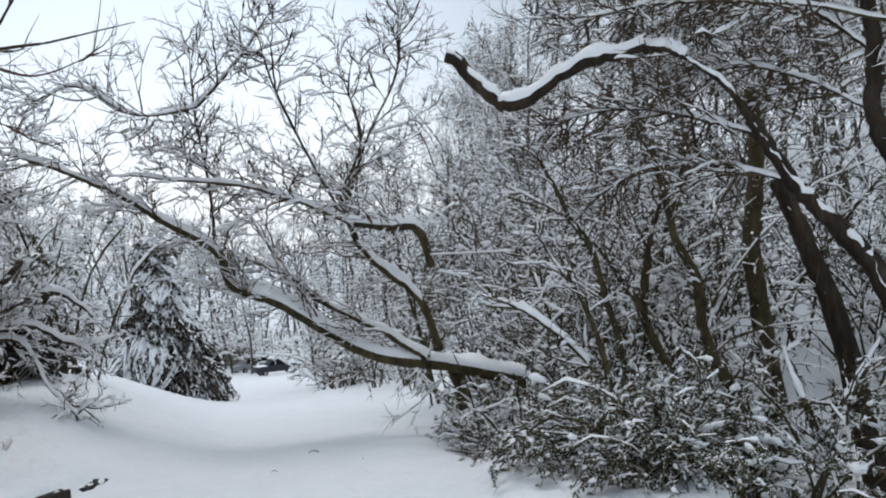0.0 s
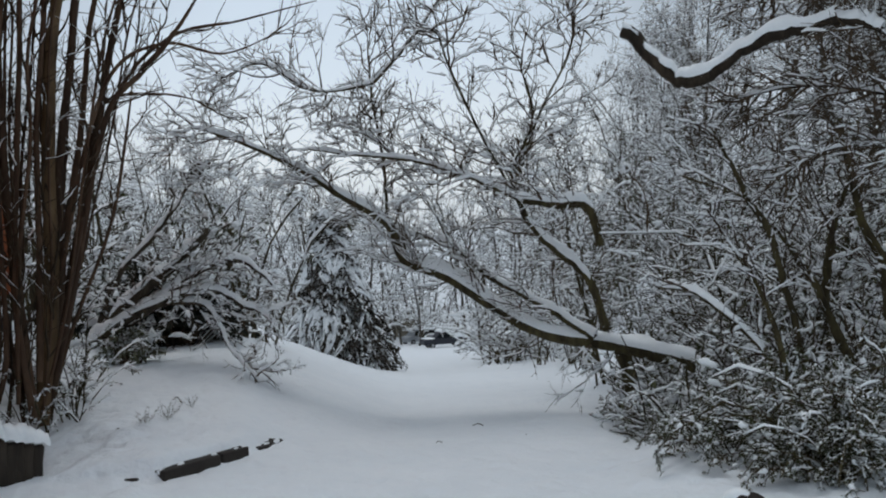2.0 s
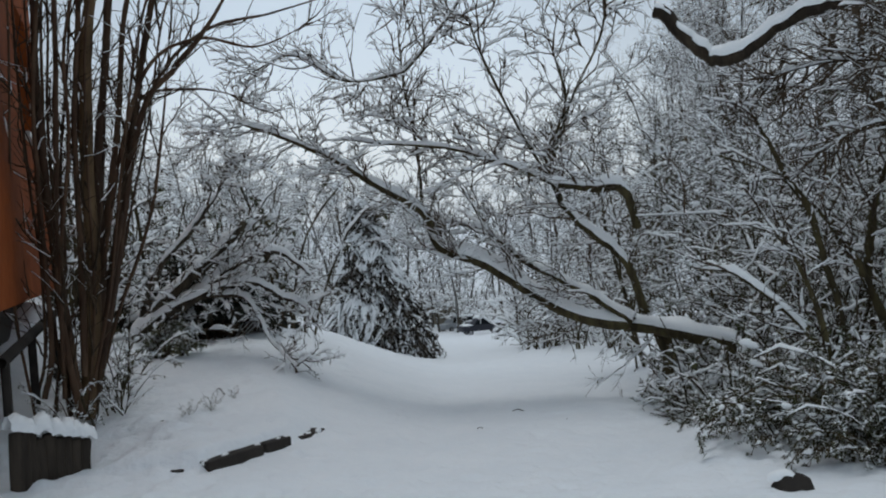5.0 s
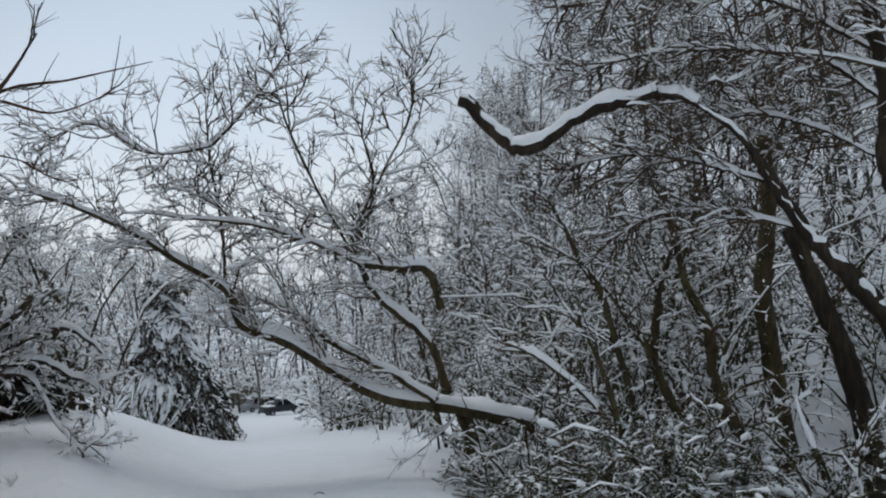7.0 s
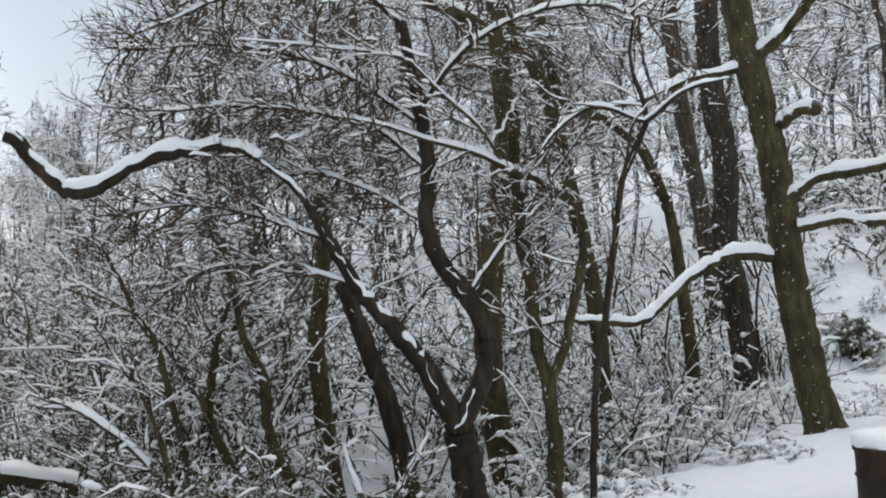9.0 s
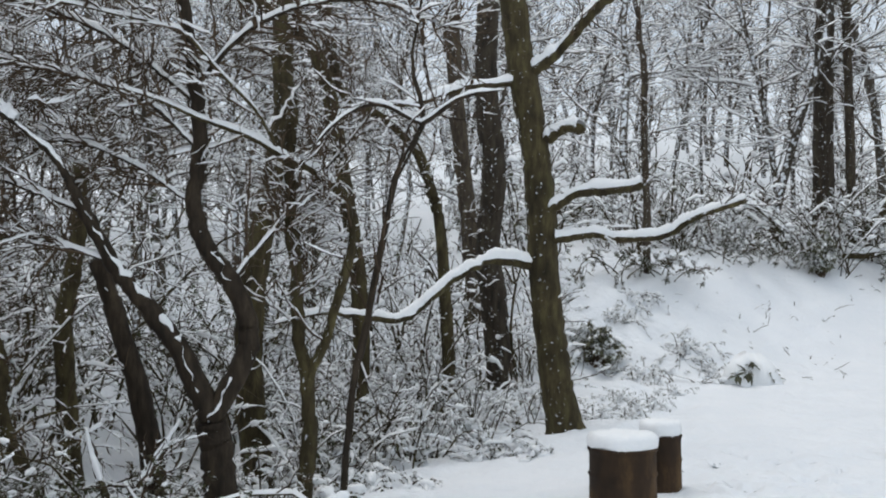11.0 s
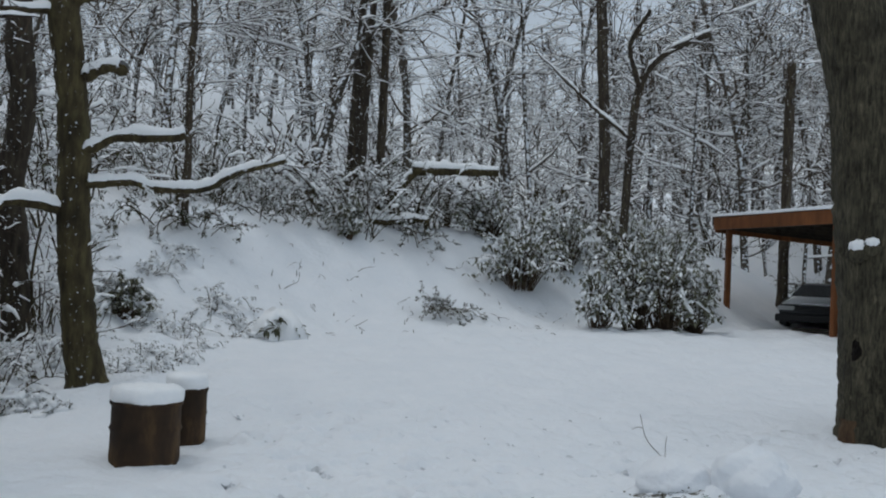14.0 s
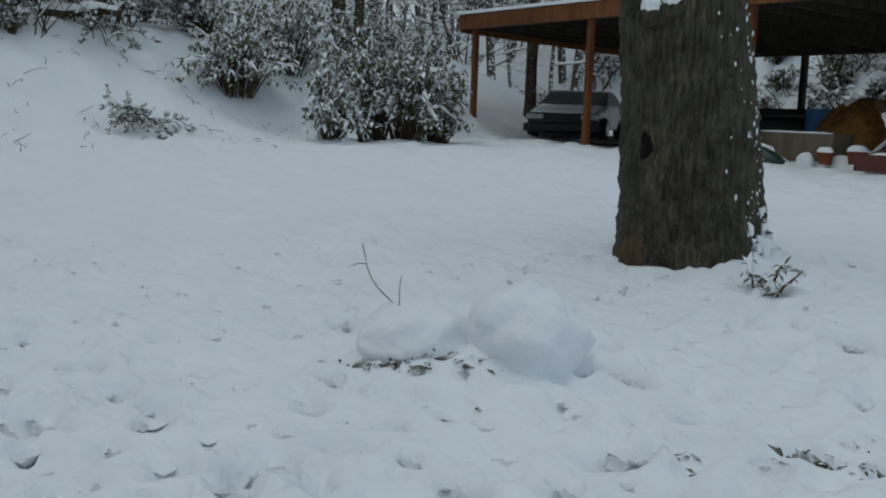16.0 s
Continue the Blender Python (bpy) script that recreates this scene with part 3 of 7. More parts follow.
def trunk_solid(pts, radii, k=60, sides=28, flare=None, seed=1, ridges=9, amp=0.05):
    """A heavy trunk with bark ridges and spreading root flare."""
    rng = np.random.default_rng(seed)
    c = spline(pts, k)
    r = np.interp(np.linspace(0, 1, k), np.linspace(0, 1, len(radii)), radii)
    ang = np.arange(sides) * 2 * np.pi / sides
    ph = rng.uniform(0, 6.28, 4)
    V = np.empty((k, sides, 3))
    for i in range(k):
        t = i / (k - 1)
        lob = 1 + amp * np.sin(ridges * ang + ph[0] + 2.2 * t) * 0.5 + amp * np.sin(5 * ang + ph[1] - 3 * t) + 0.02 * rng.standard_normal(sides)
        if flare:
            lob = lob + flare * math.exp(-t * 16) * (0.45 + 0.55 * np.maximum(0, np.sin(4 * ang + ph[2])))
        V[i, :, 0] = c[i, 0] + r[i] * lob * np.cos(ang)
        V[i, :, 1] = c[i, 1] + r[i] * lob * np.sin(ang)
        V[i, :, 2] = c[i, 2]
    F, _ = ring_faces(1, k, sides)
    return V.reshape(-1, 3), F


HOLLOW_SHADE = surface("hollow_shade", [(0.3, (0.003, 0.0025, 0.002)), (0.7, (0.016, 0.012, 0.009))], 20, 5, rough=0.95, bump=0.6)


def build_oak():
    bx, by = 10.15, 0.15
    o = thing("oak_tree", bx, by, lay(bx, by) - 0.08, "massive old oak trunk with furrowed grey bark and snow patches", "tree")
    V, F = trunk_solid([(0, 0, -0.3), (0.01, 0.03, 0.4), (0.0, 0.10, 1.25), (0.0, 0.21, 2.2), (0.0, 0.33, 3.3), (0.05, 0.62, 4.8), (0.1, 0.5, 7.5)],
                       [0.57, 0.52, 0.475, 0.435, 0.395, 0.36, 0.30], 110, 48, 0.16, 4, 15, 0.022)
    part_mesh("trunk", raw_mesh("trunk", V, F, [OAKBARK]), o)
    rng = np.random.default_rng(8)
    # burrs with snow on them, the painted dark of a hollow low down, and flecks of snow blown on to the bark
    for a, zz, s in ((156, 1.74, 0.10), (172, 1.79, 0.08), (222, 2.45, 0.06)):
        g = radians(a)
        c = np.array([0.46 * math.cos(g), 0.20 + 0.46 * math.sin(g), zz])
        bm = bmesh.new()
        bmesh.ops.create_icosphere(bm, subdivisions=2, radius=s, matrix=Matrix.Translation(c) @ Matrix.Diagonal((0.8, 1.1, 0.8, 1)))
        part("burr", bm, OAKBARK, o, smooth=True)
        bm = bmesh.new()
        bmesh.ops.create_icosphere(bm, subdivisions=3, radius=s * 0.68, matrix=Matrix.Translation(c + np.array([-0.03, 0, s * 0.75])) @ Matrix.Diagonal((0.8, 1.1, 0.8, 1)))
        for v in bm.verts:
            v.co += Vector(rng.normal(0, s * 0.07, 3))
        part("snow_tuft", bm, SNOW_SOFT, o, "tuft of snow on a burr", True)
    # blob stands out from the bark; near-black paints the dark inside a hollow
    bm = bmesh.new()
    bmesh.ops.create_icosphere(bm, subdivisions=3, radius=0.07, matrix=Matrix.Translation((-0.375, 0.36, 0.86)) @ Matrix.Diagonal((0.6, 0.6, 1.7, 1)))
    for v in bm.verts:
        v.co += Vector(rng.normal(0, 0.010, 3))
    part("hollow", bm, HOLLOW_SHADE, o, "bulge coloured near black for the dark inside a hollow", True)
    # a strip of bare brown wood up one side of the foot
    k, sd = 110, 48
    G = V.reshape(k, sd, 3)[:15, 16:20].copy()
    G[-4:, :, :2] = (G[-4:] - 0.012 * (G[-4:] - G[-4:].mean((0, 1)) - np.array([0.4, 0, 0])))[..., :2]
    mid = G.mean(1, keepdims=True) + np.array([0.2, -0.35, 0])
    G[..., :2] += (G - mid)[..., :2] * 0.02
    idx = np.arange(14)[:, None] * 4 + np.arange(3)[None]
    part_mesh("bare_wood", raw_mesh("bare_wood", G.reshape(-1, 3), np.stack([idx, idx + 1, idx + 5, idx + 4], -1).reshape(-1, 4), [STUMPWOOD]), o, "strip of bare reddish wood")
    T = V.reshape(k, sd, 3)
    n = 64
    row, colm = (4 + 16 * rng.uniform(0, 1, n) ** 1.5).astype(int), rng.integers(31, 37, n)
    c = T[row, colm]
    s = rng.uniform(0.015, 0.065, n) * (1 - 0.03 * row) * np.where(rng.uniform(0, 1, n) < 0.2, 1.6, 1)
    Q = np.stack([c + np.array([0, 0, 1.0]) * (q * s)[:, None] + rng.standard_normal((n, 3)) * (0.2 * s)[:, None] for q in (-1.8, -1.1, 0, 0.8, 1.3)], 1)
    v, f = tubes(Q, np.stack([0.1 * s, 0.6 * s, s, 0.8 * s, 0.1 * s], 1), 7, 0.14, rng)
    part_mesh("snow_clump", raw_mesh("snow_clump", v, f, [SNOW_SOFT]), o, "clumps of snow on the roots")["kind"] = "stuff"
    n = 170
    row, colm = (4 + 48 * rng.uniform(0, 1, n) ** 1.5).astype(int), np.clip(rng.normal(33, 2.2, n), 27, 38).astype(int)
    f = rng.uniform(0, 1, (n, 1))
    C = T[row, colm] * (1 - f) + T[row, colm + 1] * f
    C[:, 2] += rng.uniform(-0.03, 0.03, n)
    s = rng.uniform(0.003, 0.009, n) * np.where(rng.uniform(0, 1, n) < 0.1, 1.8, 1)
    Q = np.stack([C + np.array([0, 0, 1]) * (q * s)[:, None] for q in (-2.0, -0.8, 0.7, 1.8)], 1)
    v, f = tubes(Q, np.stack([0.2 * s, s, 0.9 * s, 0.15 * s], 1), 5, 0.1, rng)
    part_mesh("snow_fleck", raw_mesh("snow_fleck", v, f, [SNOW_SOFT]), o, "small flecks of blown snow")["kind"] = "stuff"
    limb = np.stack([spline([(0.05, 0.45, 5.2), (-0.4, 1.6, 6.0), (-0.6, 2.8, 6.4), (-1.0, 4.2, 7.2)], 9), spline([(0.1, 0.4, 6.0), (0.8, -1.0, 7.0), (1.6, -2.4, 7.6), (2.0, -4, 8.4)], 9),
                     spline([(0.1, 0.5, 6.8), (-0.2, 0.9, 8.5), (0.3, 1.2, 10), (0.2, 1.5, 12)], 9)])
    v, f = tubes(limb, taper(3, 9, 0.17, 0.04), 8)
    part_mesh("limb", raw_mesh("limb", v, f, [OAKBARK]), o)
    L2 = grow(limb, 9, 1.6, 50, rng, 6)
    L3 = grow(L2, 6, 0.8, 45, rng, 5)
    L4 = grow(L3, 4, 0.4, 45, rng, 4)
    ch = join([snowy_tubes(L2, taper(len(L2), 6, 0.03, 0.01), 0.03, rng), snowy_tubes(L3, taper(len(L3), 5, 0.012, 0.005), 0.025, rng), snowy_tubes(L4, taper(len(L4), 4, 0.006, 0.003), 0.02, rng)])
    part_mesh("crown", raw_mesh("crown", ch[0], ch[1], [TWIG, SNOW_SOFT], ch[2]), o)


def build_drum(x, y, r, h, seed, label):
    z = lay(x, y)
    s = thing("rusty_drum", x, y, z, label, "drum", "rusty drums in the yard")
    rng = np.random.default_rng(seed)
    prof = [(-0.1, 0.985), (0.0, 0.99), (0.03, 1.0), (0.20, 0.985), (0.235, 0.99), (0.255, 1.035), (0.275, 0.99), (0.31, 0.985), (h - 0.06, 0.985), (h - 0.03, 1.0), (h - 0.022, 1.04), (h, 1.04), (h + 0.004, 1.0)]
    seg = 36
    ang = np.arange(seg) * 2 * np.pi / seg
    dent = 1 + 0.02 * np.sin(2 * ang + seed) + 0.012 * np.sin(5 * ang + 2 * seed)
    V = np.array([[(r * q * dn * math.cos(g), r * q * dn * math.sin(g), zz) for g, dn in zip(ang, dent)] for zz, q in prof]).reshape(-1, 3)
    F, _ = ring_faces(1, len(prof), seg)
    part_mesh("barrel", raw_mesh("barrel", V, F, [RUST]), s)
    bm = bmesh.new()
    rings = []
    for t, zz in ((1.01, 0.002), (1.05, 0.03), (1.045, 0.075), (0.98, 0.105), (0.8, 0.116), (0.4, 0.12)):
        rings.append([bm.verts.new((r * t * math.cos(a) * rng.uniform(0.97, 1.03), r * t * math.sin(a) * rng.uniform(0.97, 1.03), h + zz * rng.uniform(0.88, 1.08) - (0.02 * rng.uniform(0, 1) if zz < 0.05 else 0))) for a in np.arange(30) * math.pi / 15])
    for a, b in zip(rings, rings[1:]):
        for i in range(30):
            bm.faces.new((a[i], a[(i + 1) % 30], b[(i + 1) % 30], b[i]))
    bm.faces.new(rings[-1])
    bm.faces.new(rings[0][::-1])
    part("snow_cap", bm, SNOW_SOFT, s, "rounded cap of snow", True)


RUST = surface("rusted_steel", [(0.28, (0.020, 0.014, 0.010)), (0.5, (0.056, 0.033, 0.018)), (0.68, (0.14, 0.082, 0.034))], 4.0, 8, (1, 1, 0.45), 0.8, 0.7, bump_dist=0.012, patches=0.6)
build_carport()
build_oak()
build_drum(*polar(-47.9, 7.95), 0.262, 0.46, 2, "squat rusty steel drum wearing a cap of snow")
build_drum(*polar(-50.0, 8.55), 0.165, 0.46, 3, "narrow rusty drum standing close behind a wider one")


# ---------- traced trees: limb name, course in metres, radius at foot and tip ----------
A = (
    ("main", [(0.71, 10.98, 0.18), (-0.05, 11.06, 0.38), (-1.02, 11.07, 0.60), (-1.93, 11.01, 1.20), (-2.44, 10.97, 1.45), (-2.63, 10.99, 1.87), (-3.21, 10.90, 2.27), (-3.69, 10.81, 2.60), (-4.35, 10.62, 2.93), (-4.75, 10.52, 3.04), (-5.07, 10.43, 2.80)], 0.107, 0.013),
    ("leg", [(-0.11, 11.20, 0.44), (0.00, 11.20, 0.06), (-0.06, 11.20, -0.41)], 0.096, 0.102),
    ("root", [(0.71, 10.98, 0.18), (0.91, 10.86, -0.12), (0.92, 10.76, -0.64)], 0.094, 0.093),
    ("upright", [(-2.65, 11.09, 1.89), (-2.66, 11.09, 2.56), (-2.76, 11.06, 3.41), (-2.77, 11.06, 4.13)], 0.036, 0.020),
    ("forkr", [(-2.76, 11.06, 3.48), (-2.30, 10.96, 3.86), (-1.77, 10.86, 4.48)], 0.039, 0.019),
    ("forkl", [(-2.76, 11.06, 3.48), (-3.42, 11.01, 3.45), (-4.06, 10.94, 3.80), (-4.62, 10.86, 3.52)], 0.033, 0.017),
    ("second", [(-0.35, 10.99, 0.48), (-0.89, 11.16, 0.84), (-1.45, 11.31, 1.16), (-1.97, 11.43, 1.59), (-2.59, 11.51, 1.77)], 0.057, 0.027),
    ("third", [(-0.21, 10.60, 0.60), (-0.40, 10.63, 1.18), (-0.85, 10.63, 1.63), (-1.07, 10.65, 1.99), (-1.13, 10.67, 2.33), (-0.90, 10.73, 2.99), (-1.11, 10.74, 3.87)], 0.061, 0.019),
    ("stubl", [(-0.23, 10.40, 1.50), (-0.34, 10.33, 1.92), (-0.67, 10.24, 1.96), (-0.98, 10.15, 2.01)], 0.053, 0.052),
    ("long", [(-1.00, 10.35, 2.01), (-1.58, 10.56, 2.30), (-2.16, 10.73, 2.52), (-2.89, 10.85, 2.66), (-3.71, 10.89, 2.77)], 0.036, 0.016),
    ("fan1", [(-1.07, 10.65, 1.99), (-1.44, 10.70, 2.73), (-1.82, 10.75, 3.64), (-1.97, 10.82, 4.37)], 0.037, 0.016),
    ("fan2", [(-1.11, 10.64, 2.20), (-0.81, 10.74, 2.98), (-0.47, 10.82, 3.63), (-0.35, 10.89, 4.36)], 0.031, 0.016),
    ("fan3", [(-1.87, 10.84, 1.59), (-2.30, 11.03, 2.33), (-2.83, 11.18, 2.91), (-3.27, 11.34, 3.17)], 0.025, 0.013),
)
B = (
    ("stem", [(3.41, 7.24, -0.12), (3.39, 7.25, 0.37), (3.33, 7.27, 0.76)], 0.137, 0.123),
    ("arml", [(3.33, 7.27, 0.76), (3.12, 7.37, 1.28), (2.88, 7.46, 1.63), (2.64, 7.55, 1.97), (2.44, 7.62, 2.35), (2.25, 7.68, 2.72), (1.95, 7.76, 3.01)], 0.096, 0.027),
    ("link", [(1.95, 7.76, 3.01), (1.82, 7.84, 3.11), (1.65, 7.93, 3.16)], 0.027, 0.037),
    ("hook", [(1.68, 7.92, 3.16), (1.44, 8.00, 3.11), (1.20, 8.06, 3.09), (1.01, 8.11, 3.00), (0.75, 8.17, 2.85), (0.54, 8.21, 2.82), (0.44, 8.24, 2.89), (0.28, 8.27, 3.06), (0.09, 8.30, 3.28)], 0.042, 0.062),
    ("armr", [(3.33, 7.27, 0.76), (3.56, 7.19, 1.21), (3.60, 7.20, 1.50), (3.49, 7.28, 1.83), (3.31, 7.39, 2.12), (3.24, 7.45, 2.45), (3.28, 7.46, 2.90), (3.26, 7.50, 3.44), (3.15, 7.57, 4.18)], 0.091, 0.052),
)
B2 = (
    ("stem", [(3.45, 8.31, -0.31), (3.26, 8.39, 0.55), (3.10, 8.45, 1.22), (2.96, 8.50, 1.68), (2.83, 8.54, 2.05)], 0.103, 0.072),
)
B3 = (
    ("stem", [(5.35, 10.18, -0.52), (5.18, 10.27, 0.51), (5.16, 10.28, 1.49), (5.27, 10.22, 2.53), (5.48, 10.11, 3.71), (5.47, 10.12, 4.53), (5.45, 10.13, 5.69)], 0.184, 0.118),
)
B4 = (
    ("stem", [(4.21, 7.38, -0.26), (4.26, 7.38, 0.68), (4.21, 7.43, 1.44), (4.17, 7.48, 2.13), (4.14, 7.52, 2.92), (4.16, 7.53, 3.48)], 0.068, 0.049),
    ("right", [(4.26, 7.35, 1.01), (4.36, 7.21, 1.48), (4.48, 7.05, 2.13), (4.33, 7.05, 2.63), (4.02, 7.15, 2.84)], 0.044, 0.037),
    ("flat", [(4.02, 7.15, 2.81), (3.69, 7.27, 2.99), (3.30, 7.40, 3.13), (2.94, 7.49, 3.26), (2.54, 7.59, 3.36)], 0.037, 0.014),
    ("up", [(3.89, 7.22, 2.87), (3.69, 7.23, 3.20), (3.38, 7.30, 3.51), (3.06, 7.35, 3.80), (2.48, 7.48, 3.89), (1.78, 7.60, 3.95)], 0.028, 0.011),
)
B5 = (
    ("vine", [(3.98, 6.36, 0.20), (4.03, 6.32, 1.02), (4.13, 6.26, 1.60), (4.25, 6.18, 2.35), (4.30, 6.14, 2.65), (4.46, 6.03, 3.04), (4.41, 6.07, 3.50), (4.46, 6.03, 4.10)], 0.030, 0.021),
    ("side", [(4.46, 6.03, 3.04), (4.68, 5.80, 3.23), (4.88, 5.56, 3.27)], 0.021, 0.013),
    ("side2", [(4.46, 6.03, 3.04), (4.12, 6.19, 3.17), (3.81, 6.31, 2.97), (3.55, 6.38, 2.60)], 0.017, 0.013),
)
B6 = (
    ("stem", [(8.04, 10.21, 0.96), (7.94, 10.29, 2.49), (7.82, 10.39, 3.23), (7.65, 10.51, 3.78), (7.31, 10.75, 4.18), (6.90, 11.02, 4.45), (6.69, 11.15, 5.24), (6.68, 11.15, 6.17)], 0.082, 0.067),
)
B8 = (
    ("stem", [(6.81, 10.48, 0.49), (6.80, 10.49, 1.61), (6.71, 10.55, 2.54), (6.52, 10.67, 3.92), (6.35, 10.77, 4.74), (6.00, 10.96, 5.29), (5.12, 11.40, 5.81)], 0.114, 0.086),
)
C1 = (
    ("stem", [(7.74, 7.82, 0.24), (7.65, 7.90, 1.03), (7.59, 7.97, 1.83), (7.56, 7.99, 2.63), (7.52, 8.03, 3.31), (7.42, 8.12, 4.17), (7.35, 8.18, 4.86), (7.30, 8.23, 5.67)], 0.182, 0.151),
    ("fork", [(7.48, 8.07, 4.24), (7.59, 7.77, 4.45), (7.74, 7.43, 4.79), (7.93, 7.04, 5.09)], 0.069, 0.048),
    ("stub", [(7.57, 7.84, 2.72), (7.68, 7.60, 2.87), (7.83, 7.29, 2.89), (8.02, 6.93, 2.95)], 0.056, 0.055),
    ("low", [(7.58, 7.83, 2.41), (7.81, 7.53, 2.44), (8.06, 7.19, 2.38)], 0.056, 0.037),
    ("lowtip", [(7.98, 7.28, 2.39), (8.20, 6.82, 2.40), (8.32, 6.46, 2.57), (8.50, 5.99, 2.73)], 0.037, 0.030),
    ("nub", [(7.55, 7.86, 3.49), (7.60, 7.67, 3.59), (7.65, 7.48, 3.57)], 0.056, 0.055),
    ("hump", [(7.53, 8.01, 2.10), (7.02, 8.20, 2.15), (6.70, 8.21, 2.05), (6.26, 8.30, 1.74), (5.92, 8.31, 1.54), (5.51, 8.34, 1.54), (5.04, 8.40, 1.59), (4.52, 8.47, 1.48)], 0.057, 0.027),
    ("arch", [(7.38, 8.15, 4.17), (6.72, 8.28, 4.04), (6.09, 8.35, 3.79), (5.31, 8.48, 3.69)], 0.038, 0.017),
)
C2 = (
    ("stem", [(9.22, 10.54, 0.55), (9.13, 10.62, 1.63), (9.06, 10.67, 2.48), (9.12, 10.62, 3.58), (9.05, 10.69, 4.75), (9.06, 10.67, 6.02)], 0.208, 0.160),
)
C3 = (
    ("stem", [(10.87, 13.07, 1.81), (10.70, 13.21, 3.68), (10.58, 13.30, 5.18), (10.51, 13.36, 6.89)], 0.165, 0.126),
)
W1 = (
    ("stem", [(20.53, 12.43, 2.72), (20.55, 12.40, 5.34), (20.59, 12.34, 7.43), (20.63, 12.26, 9.95)], 0.247, 0.192),
)
W2 = (
    ("stem", [(21.27, 12.15, 4.31), (21.27, 12.16, 6.42), (21.27, 12.17, 9.84)], 0.112, 0.098),
)
W3 = (
    ("stem", [(25.86, 7.76, 3.32), (25.83, 7.86, 5.83), (25.79, 8.00, 8.07), (25.75, 8.11, 10.49)], 0.170, 0.139),
)
W4 = (
    ("stem", [(20.21, 5.69, 2.71), (20.24, 5.59, 4.42), (20.29, 5.43, 5.79), (20.40, 4.98, 6.45), (20.60, 4.08, 6.90)], 0.096, 0.072),
    ("side", [(20.24, 5.59, 4.65), (19.93, 6.63, 5.60), (19.62, 7.49, 6.44)], 0.048, 0.024),
    ("side2", [(20.29, 5.43, 5.68), (19.74, 5.52, 6.49), (19.35, 5.05, 7.12)], 0.060, 0.034),
)
W5 = (
    ("stem", [(16.70, 14.33, 2.76), (16.69, 14.33, 4.90), (16.68, 14.34, 6.81), (16.55, 14.49, 8.85)], 0.088, 0.063),
)
W6 = (
    ("stem", [(25.81, 3.12, 3.87), (25.81, 3.10, 5.60), (25.82, 3.09, 7.31)], 0.134, 0.119),
)
LOG = (
    ("log", [(18.58, 9.79, 3.84), (18.78, 8.94, 3.83), (18.98, 8.01, 3.83)], 0.108, 0.094),
    ("lean", [(18.17, 10.53, 2.89), (18.40, 10.12, 3.39), (18.62, 9.72, 3.84)], 0.096, 0.096),
    ("low", [(17.68, 10.37, 2.66), (17.91, 9.77, 2.70), (18.11, 9.16, 2.71)], 0.070, 0.070),
)
